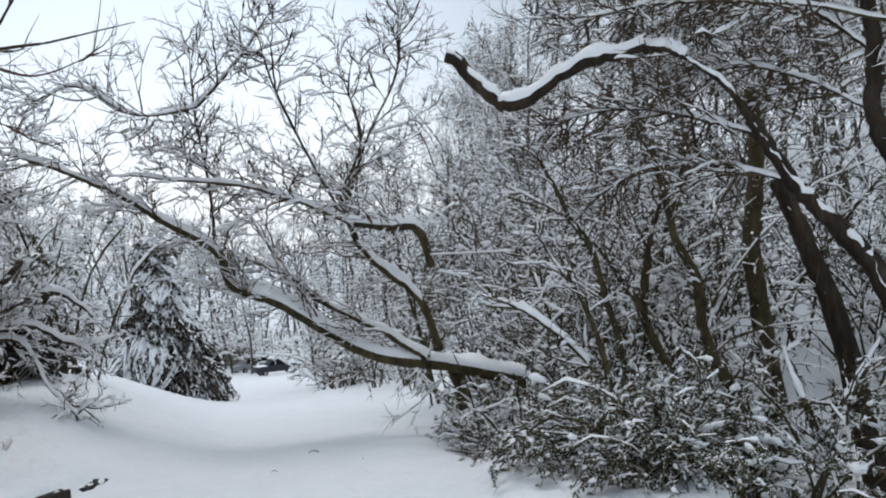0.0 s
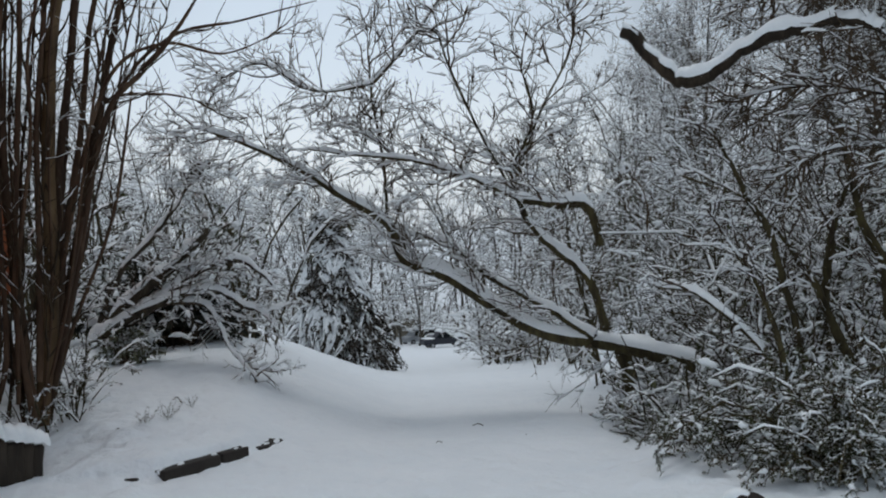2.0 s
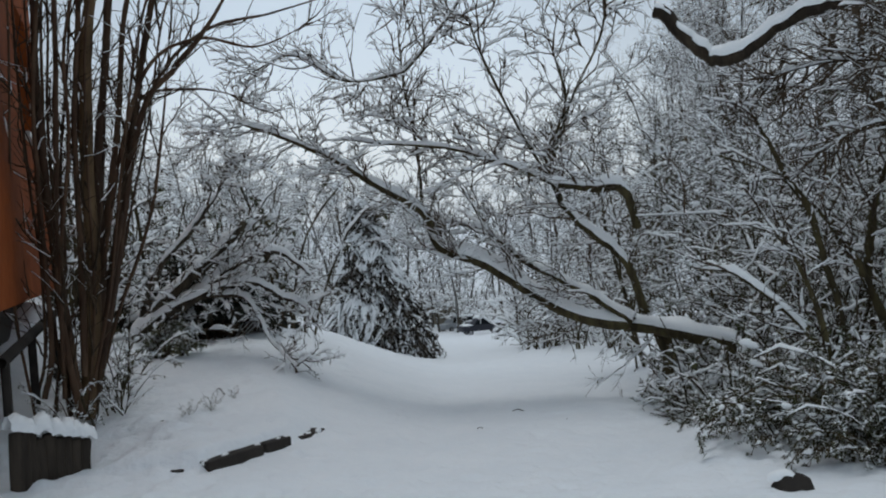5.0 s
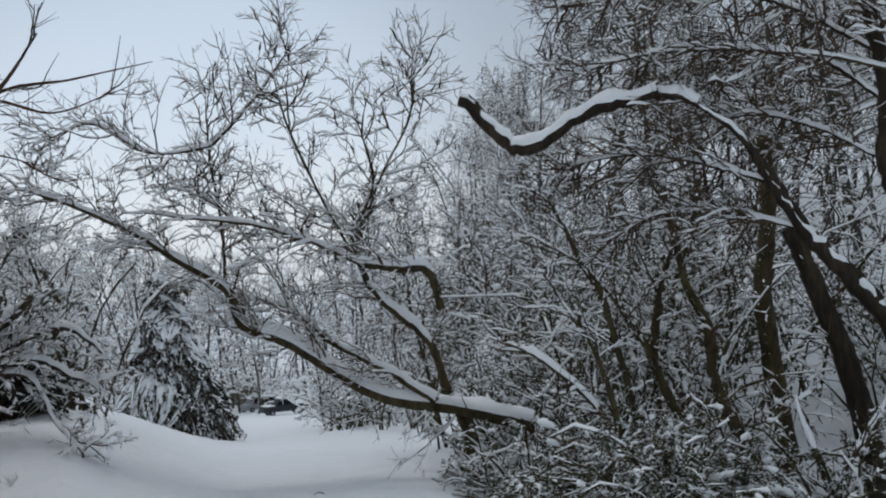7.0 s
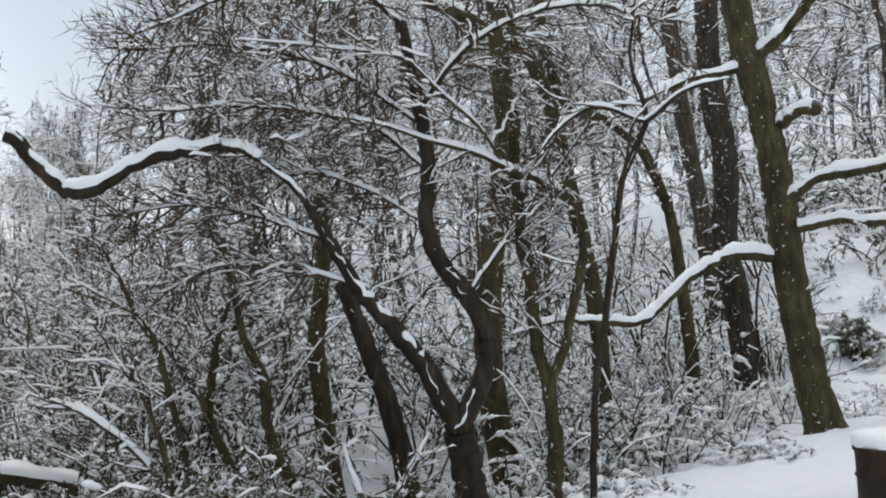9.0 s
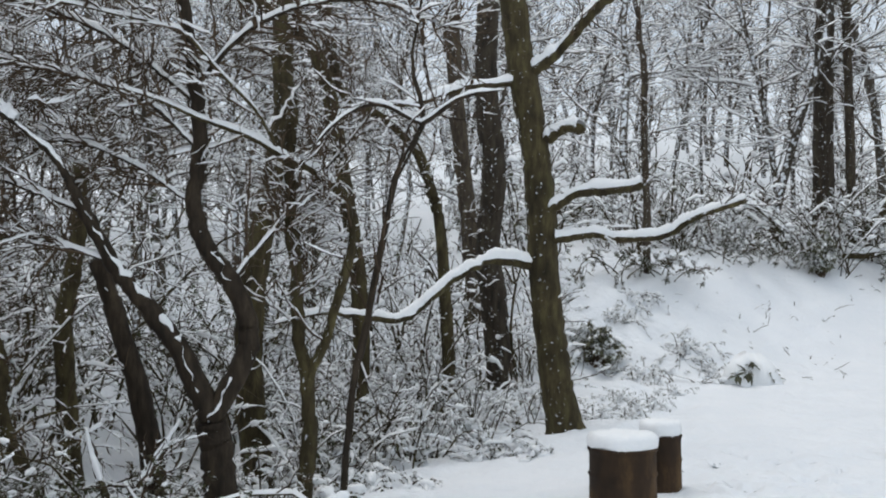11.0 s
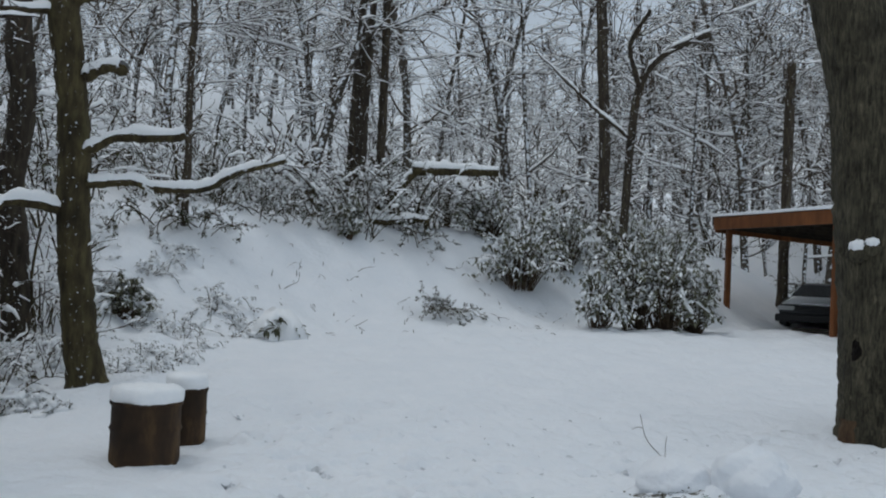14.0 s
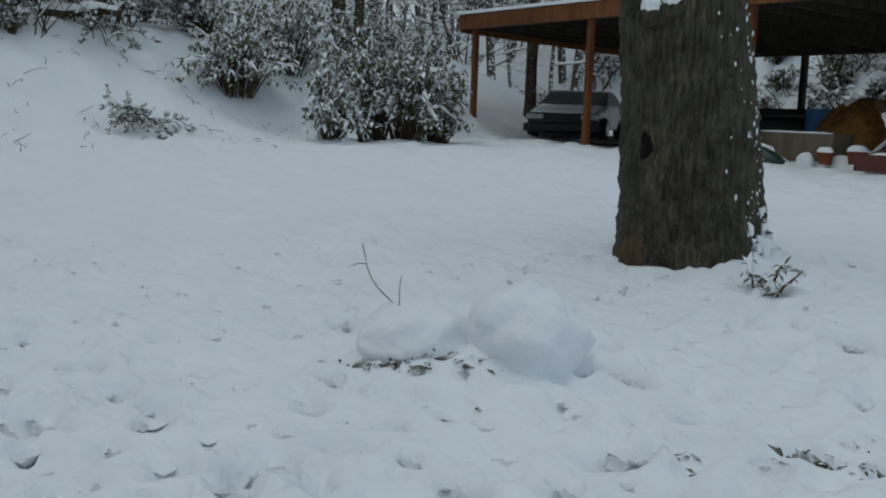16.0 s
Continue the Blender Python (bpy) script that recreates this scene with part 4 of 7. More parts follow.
CR = (
    ("s", [(-4.99, 7.73, 0.22), (-4.88, 7.80, 1.26), (-4.85, 7.82, 2.40), (-4.80, 7.85, 3.44), (-4.66, 7.94, 4.34)], 0.076, 0.056),
    ("s", [(-4.97, 7.62, 0.26), (-5.01, 7.60, 0.90), (-5.08, 7.55, 2.07), (-5.09, 7.54, 3.28), (-5.07, 7.56, 4.29)], 0.042, 0.026),
    ("s", [(-5.02, 7.83, 0.22), (-4.86, 7.93, 1.45), (-4.83, 7.95, 2.40), (-4.70, 8.02, 3.46), (-4.62, 8.07, 4.37)], 0.048, 0.037),
    ("s", [(-5.05, 7.93, 0.23), (-4.86, 8.04, 1.34), (-4.66, 8.16, 2.40), (-4.47, 8.27, 3.47), (-4.26, 8.38, 4.40)], 0.043, 0.032),
    ("s", [(-4.94, 7.76, 0.28), (-4.69, 7.87, 1.44), (-4.40, 7.99, 2.82), (-4.08, 8.11, 3.25), (-3.77, 8.22, 3.64), (-3.50, 8.29, 4.08)], 0.032, 0.021),
    ("s", [(-4.93, 7.53, 0.30), (-5.00, 7.48, 1.30), (-4.95, 7.52, 2.54), (-4.89, 7.55, 3.50), (-4.87, 7.57, 4.27)], 0.031, 0.026),
    ("s", [(-4.93, 7.65, 0.60), (-4.90, 7.70, 1.81), (-4.89, 7.73, 2.79), (-4.82, 7.81, 3.73), (-4.82, 7.84, 4.33)], 0.031, 0.026),
    ("s", [(-5.00, 7.84, 0.42), (-4.83, 7.98, 1.80), (-4.68, 8.09, 2.81), (-4.60, 8.17, 3.68), (-4.46, 8.28, 4.40)], 0.032, 0.027),
    ("s", [(-5.15, 7.38, 0.46), (-5.08, 7.43, 0.88), (-5.08, 7.43, 1.97), (-5.07, 7.44, 3.02), (-4.94, 7.52, 4.27)], 0.026, 0.021),
    ("s", [(-4.98, 7.86, 0.56), (-4.73, 8.09, 1.94), (-4.60, 8.26, 2.97), (-4.15, 8.57, 3.12), (-3.76, 8.83, 3.03)], 0.021, 0.011),
    ("s", [(-4.76, 7.75, 1.06), (-4.53, 7.94, 2.28), (-4.30, 8.11, 3.12), (-3.89, 8.36, 3.60), (-3.34, 8.64, 3.75), (-2.70, 8.90, 3.93)], 0.021, 0.011),
    ("s", [(-4.84, 7.82, 1.26), (-4.58, 7.93, 2.53), (-4.31, 8.04, 3.27), (-3.89, 8.21, 3.50), (-3.42, 8.37, 3.40), (-2.92, 8.51, 3.59)], 0.021, 0.010),
    ("s", [(-5.02, 7.47, 0.44), (-4.95, 7.46, 1.58), (-4.80, 7.49, 2.62), (-4.76, 7.46, 3.37), (-4.57, 7.52, 4.22)], 0.021, 0.015),
    ("s", [(-5.02, 7.94, 0.35), (-4.85, 8.08, 1.03), (-4.55, 8.28, 1.93), (-4.40, 8.39, 2.80), (-4.28, 8.48, 3.80)], 0.021, 0.011),
)
T1 = (
    ("stem", [(1.60, 8.04, -0.84), (1.54, 8.18, -0.46), (1.42, 8.32, 0.32), (1.24, 8.47, 1.38), (1.01, 8.62, 1.94), (0.73, 8.77, 2.67)], 0.047, 0.020),
)
T2 = (
    ("stem", [(2.45, 8.24, -0.96), (2.43, 8.35, -0.47), (2.35, 8.48, 0.13), (2.15, 8.64, 0.81), (2.16, 8.74, 1.21), (1.98, 8.88, 1.72), (1.87, 9.01, 2.51)], 0.069, 0.032),
)
T3 = (
    ("stem", [(2.23, 8.51, -0.88), (2.14, 8.64, -0.27), (1.90, 8.80, 0.32), (1.68, 8.94, 0.93), (1.48, 9.08, 1.35), (1.22, 9.22, 1.74), (0.58, 9.38, 2.22)], 0.050, 0.021),
    ("side", [(1.70, 9.04, 0.92), (1.80, 9.02, 1.59), (1.96, 8.99, 2.09)], 0.037, 0.021),
)
T4 = (
    ("stem", [(3.48, 10.96, -0.58), (3.37, 11.00, 0.61), (3.32, 11.01, 1.50), (3.43, 10.98, 2.30), (3.44, 10.97, 3.25)], 0.125, 0.079),
)
T7 = (
    ("stem", [(1.40, 7.47, -0.66), (1.34, 7.64, -0.23), (1.16, 7.84, 0.41), (0.90, 8.03, 0.81), (0.57, 8.22, 1.10), (0.25, 8.40, 1.17)], 0.035, 0.019),
    ("side", [(1.24, 7.90, 0.21), (1.13, 8.05, 0.84), (0.96, 8.21, 1.31), (0.72, 8.37, 1.71)], 0.027, 0.014),
)
T8 = (
    ("stem", [(2.52, 6.74, -0.54), (2.55, 7.02, -0.10), (2.49, 7.32, 0.38), (2.48, 7.60, 0.69)], 0.033, 0.023),
    ("side", [(2.47, 6.98, 0.11), (2.77, 7.19, 0.38), (3.12, 7.37, 0.75)], 0.021, 0.014),
)
LB = (
    ("a", [(-6.00, 10.39, 0.69), (-5.50, 10.52, 1.18), (-5.05, 10.59, 1.50), (-4.65, 10.63, 1.90)], 0.075, 0.040),
    ("b", [(-6.01, 10.39, 0.66), (-5.40, 10.44, 1.01), (-4.65, 10.52, 1.22), (-4.11, 10.47, 1.00), (-3.77, 10.33, 0.80)], 0.055, 0.019),
    ("c", [(-5.92, 10.44, 0.65), (-5.31, 10.54, 1.06), (-4.55, 10.67, 1.53), (-4.02, 10.67, 1.36), (-3.74, 10.56, 0.97)], 0.055, 0.019),
    ("d", [(-6.08, 10.58, 0.68), (-5.87, 10.70, 1.35), (-5.36, 10.96, 1.98), (-4.97, 11.14, 2.57)], 0.049, 0.021),
    ("e", [(-5.57, 10.63, 1.07), (-4.67, 10.51, 1.03), (-4.22, 10.16, 0.53), (-3.78, 9.80, 0.26)], 0.034, 0.012),
)


def snow_caps(curves, radii, depth, rng):
    """Ridges of snow lying along limbs, thick where a limb lies flat, broken where it is steep."""
    out = []
    for c, r in zip(curves, radii):
        P = c[None]
        T, S, U = frames_along(P)
        k = len(c)
        flat = np.sqrt(T[0, :, 0] ** 2 + T[0, :, 1] ** 2)
        n = np.convolve(rng.uniform(0, 1, k + 12), np.ones(6) / 6, "same")[6:-6]
        n = np.clip((n - 0.5) * 2.6 + 0.5, 0, 1)
        wob = np.convolve(rng.standard_normal(k + 8), np.ones(4) / 4, "same")[4:-4]
        sn = np.minimum(depth, 0.018 + 1.15 * r) * np.clip((flat - 0.42) / 0.42, 0, 1) * (0.50 + 0.85 * n)
        sn = np.where((n < 0.12) & (flat < 0.75), sn * 0.15, sn)
        sn = np.convolve(np.pad(sn, 3, mode='edge'), (0.1, 0.2, 0.4, 0.2, 0.1), "same")[3:-3]
        sink = 0.75 * r * np.clip(1 - sn / 0.014, 0, 1)
        w = r * 0.96 + 0.30 * sn
        up = U[0] * 0.4 + np.array([0, 0, 0.6])
        rows = []
        for a, h, q in ((-0.86, 0.40, -0.02), (-0.90, 0.52, 0.42), (-0.52, 0.76, 0.90), (0, 0.86, 1.0), (0.52, 0.76, 0.90), (0.90, 0.52, 0.42), (0.86, 0.40, -0.02)):
            lump = 0.35 + 1.3 * np.convolve(rng.uniform(0, 1, k + 4), (0.25, 0.5, 0.25), "same")[2:-2]
            rows.append(c + S[0] * ((a + 0.13 * wob) * w * rng.uniform(0.82, 1.14, k))[:, None] + up * (h * r + q * sn * lump - sink)[:, None])
        V = np.stack(rows, 1).reshape(-1, 3)
        i = np.arange(k - 1)[:, None] * 7 + np.arange(6)[None]
        F = np.stack([i, i + 1, i + 8, i + 7], -1).reshape(-1, 4)
        out.append((V, F[:, ::-1], np.zeros(len(F), int)))
    return out


def hero_tree(name, limbs, label, bark, seed, category="tree", group="", twig_per_m=3.0, twig_len=0.55, snow=0.05, levels=2, twig_snow=0.024,
              lift=0.05, skip=(), stem_names=("stem",), sag=0.0, angle=52, gnarl=0.03, bare=0.25, bark2=None, crook=1.0, wander=0.15, thin=1.0):
    """A tree traced limb by limb; each limb is a part, then fine twigs and the snow lying on it."""
    rng = np.random.default_rng(seed)
    b = limbs[0][1][0]
    foot = lay(b[0], b[1]) - 0.1
    if limbs[0][0] == "stem" and b[2] > foot + 0.1:
        first = limbs[0]
        limbs = ((first[0], [(b[0], b[1], foot)] + list(first[1][1:]), first[2], first[3]),) + tuple(limbs[1:])
        b = limbs[0][1][0]
    t = thing(name, b[0], b[1], b[2], label, category, group)
    base = np.array(b)
    curves, radii, tw = [], [], []
    for ln, pts, r0, r1 in limbs:
        p = np.array(pts) - base
        length = np.linalg.norm(np.diff(p, axis=0), axis=1).sum()
        k = int(np.clip(length / 0.05, 20, 90))
        c = spline(p, k)
        c[1:-1] += rng.standard_normal((k - 2, 3)) * gnarl * min(r0, 0.06)
        knot = np.convolve(rng.standard_normal(k + 10), np.ones(5) / 5, "same")[5:-5]
        c[1:-1] += (np.stack([np.convolve(rng.standard_normal(k + 10), np.ones(7) / 7, "same")[5:-5] for q in range(3)], 1) * min(r0, 0.10) * crook * (0.5 if r0 < 0.08 else 0.12))[1:-1]
        r = np.linspace(r0, r1, k) * (1 + crook * (0.20 if r0 < 0.08 else 0.06) * knot + 0.015 * rng.standard_normal(k))
        if not curves and r0 > 0.08 and ln in stem_names:
            r *= 1 + 0.28 * np.exp(-np.linspace(0, length, k) / 0.22)
        if r1 < 0.03:
            r *= np.interp(np.linspace(0, 1, k), [0, 0.7, 1], [1, 1, 0.35])
        curves.append(c)
        radii.append(r)
        v, f = tubes(c[None], r[None], 10, 0.05 if r0 < 0.06 else 0.022, rng)
        o = (k - 1) * 10
        f = np.vstack([f, [[o, o + 1, o + 2, o + 3], [o, o + 3, o + 4, o + 5], [o, o + 5, o + 6, o + 7], [o, o + 7, o + 8, o + 9]]])
        me = raw_mesh("trunk" if ln in stem_names else "branch", v, f, [bark if bark2 is None or not curves[1:] else bark2])
        part_mesh("trunk" if ln in stem_names else "branch", me, t)
        if ln not in skip:
            n = max(2, int(length * twig_per_m))
            tw.append(grow(c[None], n, twig_len, angle, rng, 6, 0.1, 1.0, wander, lift, sag))
    caps = join(snow_caps(curves, radii, snow, rng))
    if snow > 0.01:
        part_mesh("snow_ridge", raw_mesh("snow_ridge", caps[0], caps[1], [SNOW_SOFT]), t, "snow lying along the limbs")
    if tw:
        T1 = np.concatenate(tw)
        Q = finer(T1, rng)
        ch = [snowy_tubes(Q, taper(len(Q), 11, 0.011 * thin, 0.003, rng), twig_snow, rng, bare)]
        if levels > 1:
            T2 = grow(T1, 4, twig_len * 0.55, 46, rng, 4, 0.15, 1.0, wander * 0.9, 0.02)
            Q = finer(T2, rng) if levels > 2 else T2
            ch.append(snowy_tubes(Q, taper(len(Q), Q.shape[1], 0.0055 * thin, 0.002, rng), twig_snow * 0.85, rng, bare))
        if levels > 2:
            T3 = grow(T2, 4, twig_len * 0.28, 45, rng, 3, 0.2, 1.0, 0.2, 0.0)
            ch.append(snowy_tubes(T3, taper(len(T3), 3, 0.0034 * thin, 0.0014, rng), twig_snow * 0.6, rng, bare))
        c = join(ch)
        part_mesh("crown", raw_mesh("crown", c[0], c[1], [TWIG, SNOW_SOFT], c[2]), t, "bare twigs under clinging snow")
    return t


CREPE = surface("tan_peeling_bark", [(0.3, (0.07, 0.044, 0.024)), (0.5, (0.15, 0.095, 0.048)), (0.7, (0.24, 0.16, 0.085))], 7, 5, (1, 1, 0.2), 0.7, 0.4, snow=0.02, snow_scale=10, snow_dir=(0.2, -0.5, 0.8), rand=0.2)
CREPE_DARK = surface("red_brown_shoot_bark", [(0.3, (0.036, 0.019, 0.012)), (0.5, (0.078, 0.044, 0.026)), (0.7, (0.14, 0.088, 0.054))], 7, 5, (1, 1, 0.2), 0.75, 0.4, snow=0.02, snow_scale=10, snow_dir=(0.2, -0.5, 0.8), rand=0.25)

hero_tree("arching_tree", [(nm, pt, a * (0.5 if nm[:3] in ("fan", "for", "upr") else 0.8), b * (0.6 if nm[:3] in ("fan", "for", "upr") else 0.8)) for nm, pt, a, b in A], "leaning tree arching over the drive, thick snow along its limbs", BARK_MOSS, 31, twig_per_m=9.0, twig_len=0.85, snow=0.095, levels=3, thin=0.85, lift=0.06, stem_names=("main", "leg", "root"), skip=("leg", "root"))
OVERHANG = (
    ("bough", [(3.28, 7.46, 2.9), (2.9, 7.7, 3.3), (2.3, 8.0, 3.5), (1.6, 8.3, 3.55), (0.9, 8.6, 3.45)], 0.030, 0.010),
    ("bough", [(3.26, 7.5, 3.3), (2.7, 8.1, 3.9), (1.9, 8.6, 4.2), (1.0, 9.0, 4.2)], 0.034, 0.010),
    ("bough", [(3.15, 7.57, 4.18), (2.6, 7.4, 4.4), (1.8, 7.5, 4.3), (1.1, 7.7, 4.0)], 0.030, 0.010),
    ("bough", [(3.26, 7.5, 3.44), (3.6, 7.0, 3.9), (4.2, 6.6, 4.1), (4.9, 6.2, 3.9)], 0.034, 0.010),
    ("bough", [(2.44, 7.62, 2.35), (2.0, 8.1, 2.6), (1.5, 8.5, 2.75), (0.9, 8.8, 2.7)], 0.026, 0.010),
    ("bough", [(2.64, 7.55, 1.97), (2.2, 7.9, 2.15), (1.7, 8.2, 2.2), (1.2, 8.3, 2.0)], 0.022, 0.008),
    ("bough", [(3.24, 7.45, 2.45), (2.9, 7.9, 2.8), (2.5, 8.3, 3.0), (1.9, 8.6, 2.9)], 0.024, 0.009),
    ("bough", [(3.49, 7.28, 1.83), (3.9, 7.3, 2.3), (4.3, 7.2, 2.8), (4.6, 6.9, 3.3)], 0.026, 0.010),
)
hero_tree("forked_tree", B + tuple((nm, pt, a * 0.62, b * 0.8) for nm, pt, a, b in OVERHANG), "dark forked tree with one arm bent into a snowy hook", BARK_WET, 32, twig_per_m=22, twig_len=0.7, snow=0.06, levels=3, skip=("stem", "hook", "armr", "arml"), gnarl=0.10, stem_names=("stem", "arml", "armr"), bare=0.7, twig_snow=0.020, sag=0.04, lift=0.0)
for seed, limbs in enumerate((T1, T2, T3, T7, T8)):
    hero_tree("leaning_sapling", limbs, "crooked mossy sapling leaning out of the thicket", BARK_MOSS, 80 + seed, group="saplings of the thicket", twig_per_m=5, twig_len=0.55, snow=0.032, levels=3)
hero_tree("brown_trunk_tree", T4, "stout brown trunk inside the thicket", BARK_MOSS, 90, twig_per_m=3, twig_len=0.6, levels=2)
hero_tree("leaning_tree", B2, "dark leaning trunk with patches of snow", BARK_WET, 33, twig_per_m=1, twig_len=0.5, snow=0.05, levels=2)
hero_tree("olive_tree", B3, "straight mossy trunk flecked with snow", BARK_MOSS, 34, twig_per_m=4, twig_len=0.9, levels=3)
hero_tree("slender_tree", [(nm, pt, a * (0.62 if nm in ("flat", "up") else 1), b * (0.8 if nm in ("flat", "up") else 1)) for nm, pt, a, b in B4], "slender crooked tree with snow on its flat limbs", BARK_MOSS, 35, twig_per_m=4.5, twig_len=0.7, snow=0.05, levels=3)
hero_tree("vine", B5, "thin dark vine climbing in open loops", BARK_WET, 36, category="vine", twig_per_m=2.5, twig_len=0.7, snow=0.02, levels=2, stem_names=("vine",))
hero_tree("crooked_tree", B6, "crooked thin trunk with a snowy bend", BARK_MOSS, 37, twig_per_m=4, twig_len=0.9, snow=0.06, levels=3)
hero_tree("mossy_tree", B8, "bending mossy trunk at the gully edge", BARK_MOSS, 38, twig_per_m=3, twig_len=0.9, snow=0.05, levels=3)
hero_tree("yard_tree", C1, "upright tree by the stumps with snowy cut-off branches", BARK_MOSS, 39, twig_per_m=2.6, twig_len=0.7, snow=0.065, levels=2, skip=("stub", "nub", "hump"))
hero_tree("ivy_tree", C2, "ivy-clad trunk with shaggy snow flecks", BARK, 40, twig_per_m=9, twig_len=0.45, levels=2, twig_snow=0.02)
hero_tree("dark_trunk_tree", C3, "dark trunk behind an ivy-clad tree", BARK, 41, twig_per_m=4, twig_len=0.8, levels=2)
W5 = (("stem", [(x * 0.8, y * 0.8, 1.6 + (z - 1.6) * 0.8) for x, y, z in W5[0][1]], 0.070, 0.050),)
for seed, limbs in enumerate((W1, W2, W3, W5, W6)):
    hero_tree("tall_tree", limbs, "tall dark trunk on the wooded bank", BARK, 50 + seed, group="tall trunks on the bank", twig_per_m=4, twig_len=1.0, levels=2)
hero_tree("branching_tree", W4, "dark thin tree branching wide above the bank", BARK, 57, twig_per_m=4, twig_len=0.8, snow=0.05, levels=2)
hero_tree("fallen_log", LOG, "fallen broken log with snow along its top", BARK_MOSS, 58, category="log", twig_per_m=1, snow=0.08, levels=1, stem_names=("log",), skip=("log", "low"))
# the upright stems go on above the eaves, with thinner shoots between them
grown, stem_rng = [], np.random.default_rng(77)
for nm, pt, a, b in CR:
    if pt[-1][2] > 4.1:
        pt = pt + [tuple(q + 1.5 * (q - o) for q, o in zip(pt[-1], pt[-2]))]
        b = b * 0.7
    grown.append((nm, pt, a, b))
for i in range(12):
    pt = CR[i % 10][1] if CR[i % 10][1][-1][2] > 4.1 else CR[i % 4][1]
    ox, oy, lean = stem_rng.normal(-0.06, 0.12), stem_rng.normal(0, 0.12), stem_rng.normal(0, 0.06)
    pt = [(x + ox + lean * z, y + oy, z) for x, y, z in pt]
    grown.append(("s", pt + [tuple(q + 1.4 * (q - o) for q, o in zip(pt[-1], pt[-2]))], stem_rng.uniform(0.012, 0.022), 0.008))
hero_tree("crepe_myrtle", grown, "tan multi-stemmed shrub tree beside the house wall", CREPE, 59, category="shrub", twig_per_m=1.9, twig_len=0.75, snow=0.005, levels=2, stem_names=("s",), angle=30, lift=0.10, twig_snow=0.007, gnarl=0.02, bark2=CREPE_DARK, crook=0.22, wander=0.12, bare=0.6)
hero_tree("bowed_shrub", LB, "shrub bowed down under heavy snow", BARK, 60, category="shrub", twig_per_m=6, twig_len=0.55, snow=0.12, levels=3, sag=0.01, lift=0.03, twig_snow=0.032, bare=0.1)


# ---------- thicket and brush ----------
LEAF = surface("dull_winter_leaf", [(0.32, (0.030, 0.036, 0.014)), (0.5, (0.060, 0.066, 0.026)), (0.68, (0.095, 0.062, 0.032))], 3, 3, rough=0.55, bump=0.0, rand=0.2)


def leaf_quads(P, per, size, rng, snow_share=0.5, hang=0.3):
    """Small bent leaves along shoots, part of them carrying snow."""
    n, k = P.shape[:2]
    i = rng.integers(0, n, n * per)
    f = rng.uniform(0.2, 1.0, n * per) * (k - 1)
    j = np.minimum(f.astype(int), k - 2)
    a = (f - j)[:, None]
    b = P[i, j] * (1 - a) + P[i, j + 1] * a
    d = rng.standard_normal((len(b), 3))
    d[:, 2] = d[:, 2] * 0.5 - hang
    d /= np.linalg.norm(d, axis=1, keepdims=True)
    s = np.cross(d, (0, 0, 1.0))
    s /= np.linalg.norm(s, axis=1, keepdims=True) + 1e-6
    L = size * rng.uniform(0.6, 1.4, len(b))[:, None]
    up = np.cross(s, d)
    w = L * 0.22
    V = np.stack([b, b + d * L * 0.5 - s * w + up * w * 0.3, b + d * L - up * L * 0.1, b + d * L * 0.5 + s * w + up * w * 0.3], 1).reshape(-1, 3)
    F = np.arange(len(b) * 4).reshape(-1, 4)
    m = (rng.uniform(0, 1, len(b)) < snow_share * np.clip(1.25 + 1.1 * d[:, 2], 0.15, 1.6)).astype(int)
    return V, F, m


def lump_tubes(P, n, size, rng):
    """Lumps of snow caught in the twigs: short fat ridges."""
    i = rng.integers(0, len(P), n)
    f = rng.uniform(0, 1, (n, 1))
    c = P[i, 0] * (1 - f) + P[i, 1] * f
    d = P[i, 1] - P[i, 0]
    d /= np.linalg.norm(d, axis=1, keepdims=True) + 1e-9
    d[:, 2] *= 0.5
    s = size * rng.uniform(0.5, 1.5, n)
    c[:, 2] += 0.3 * s
    Q = np.stack([c + d * (q * s)[:, None] + rng.standard_normal(c.shape) * (0.12 * s)[:, None] for q in (-1.6, -0.7, 0.7, 1.6)], 1)
    r = np.stack([0.12 * s, 0.8 * s, 0.78 * s, 0.12 * s], 1)
    v, f4 = tubes(Q, r, 5, 0.13, rng)
    return v, f4, np.ones(len(f4), int)


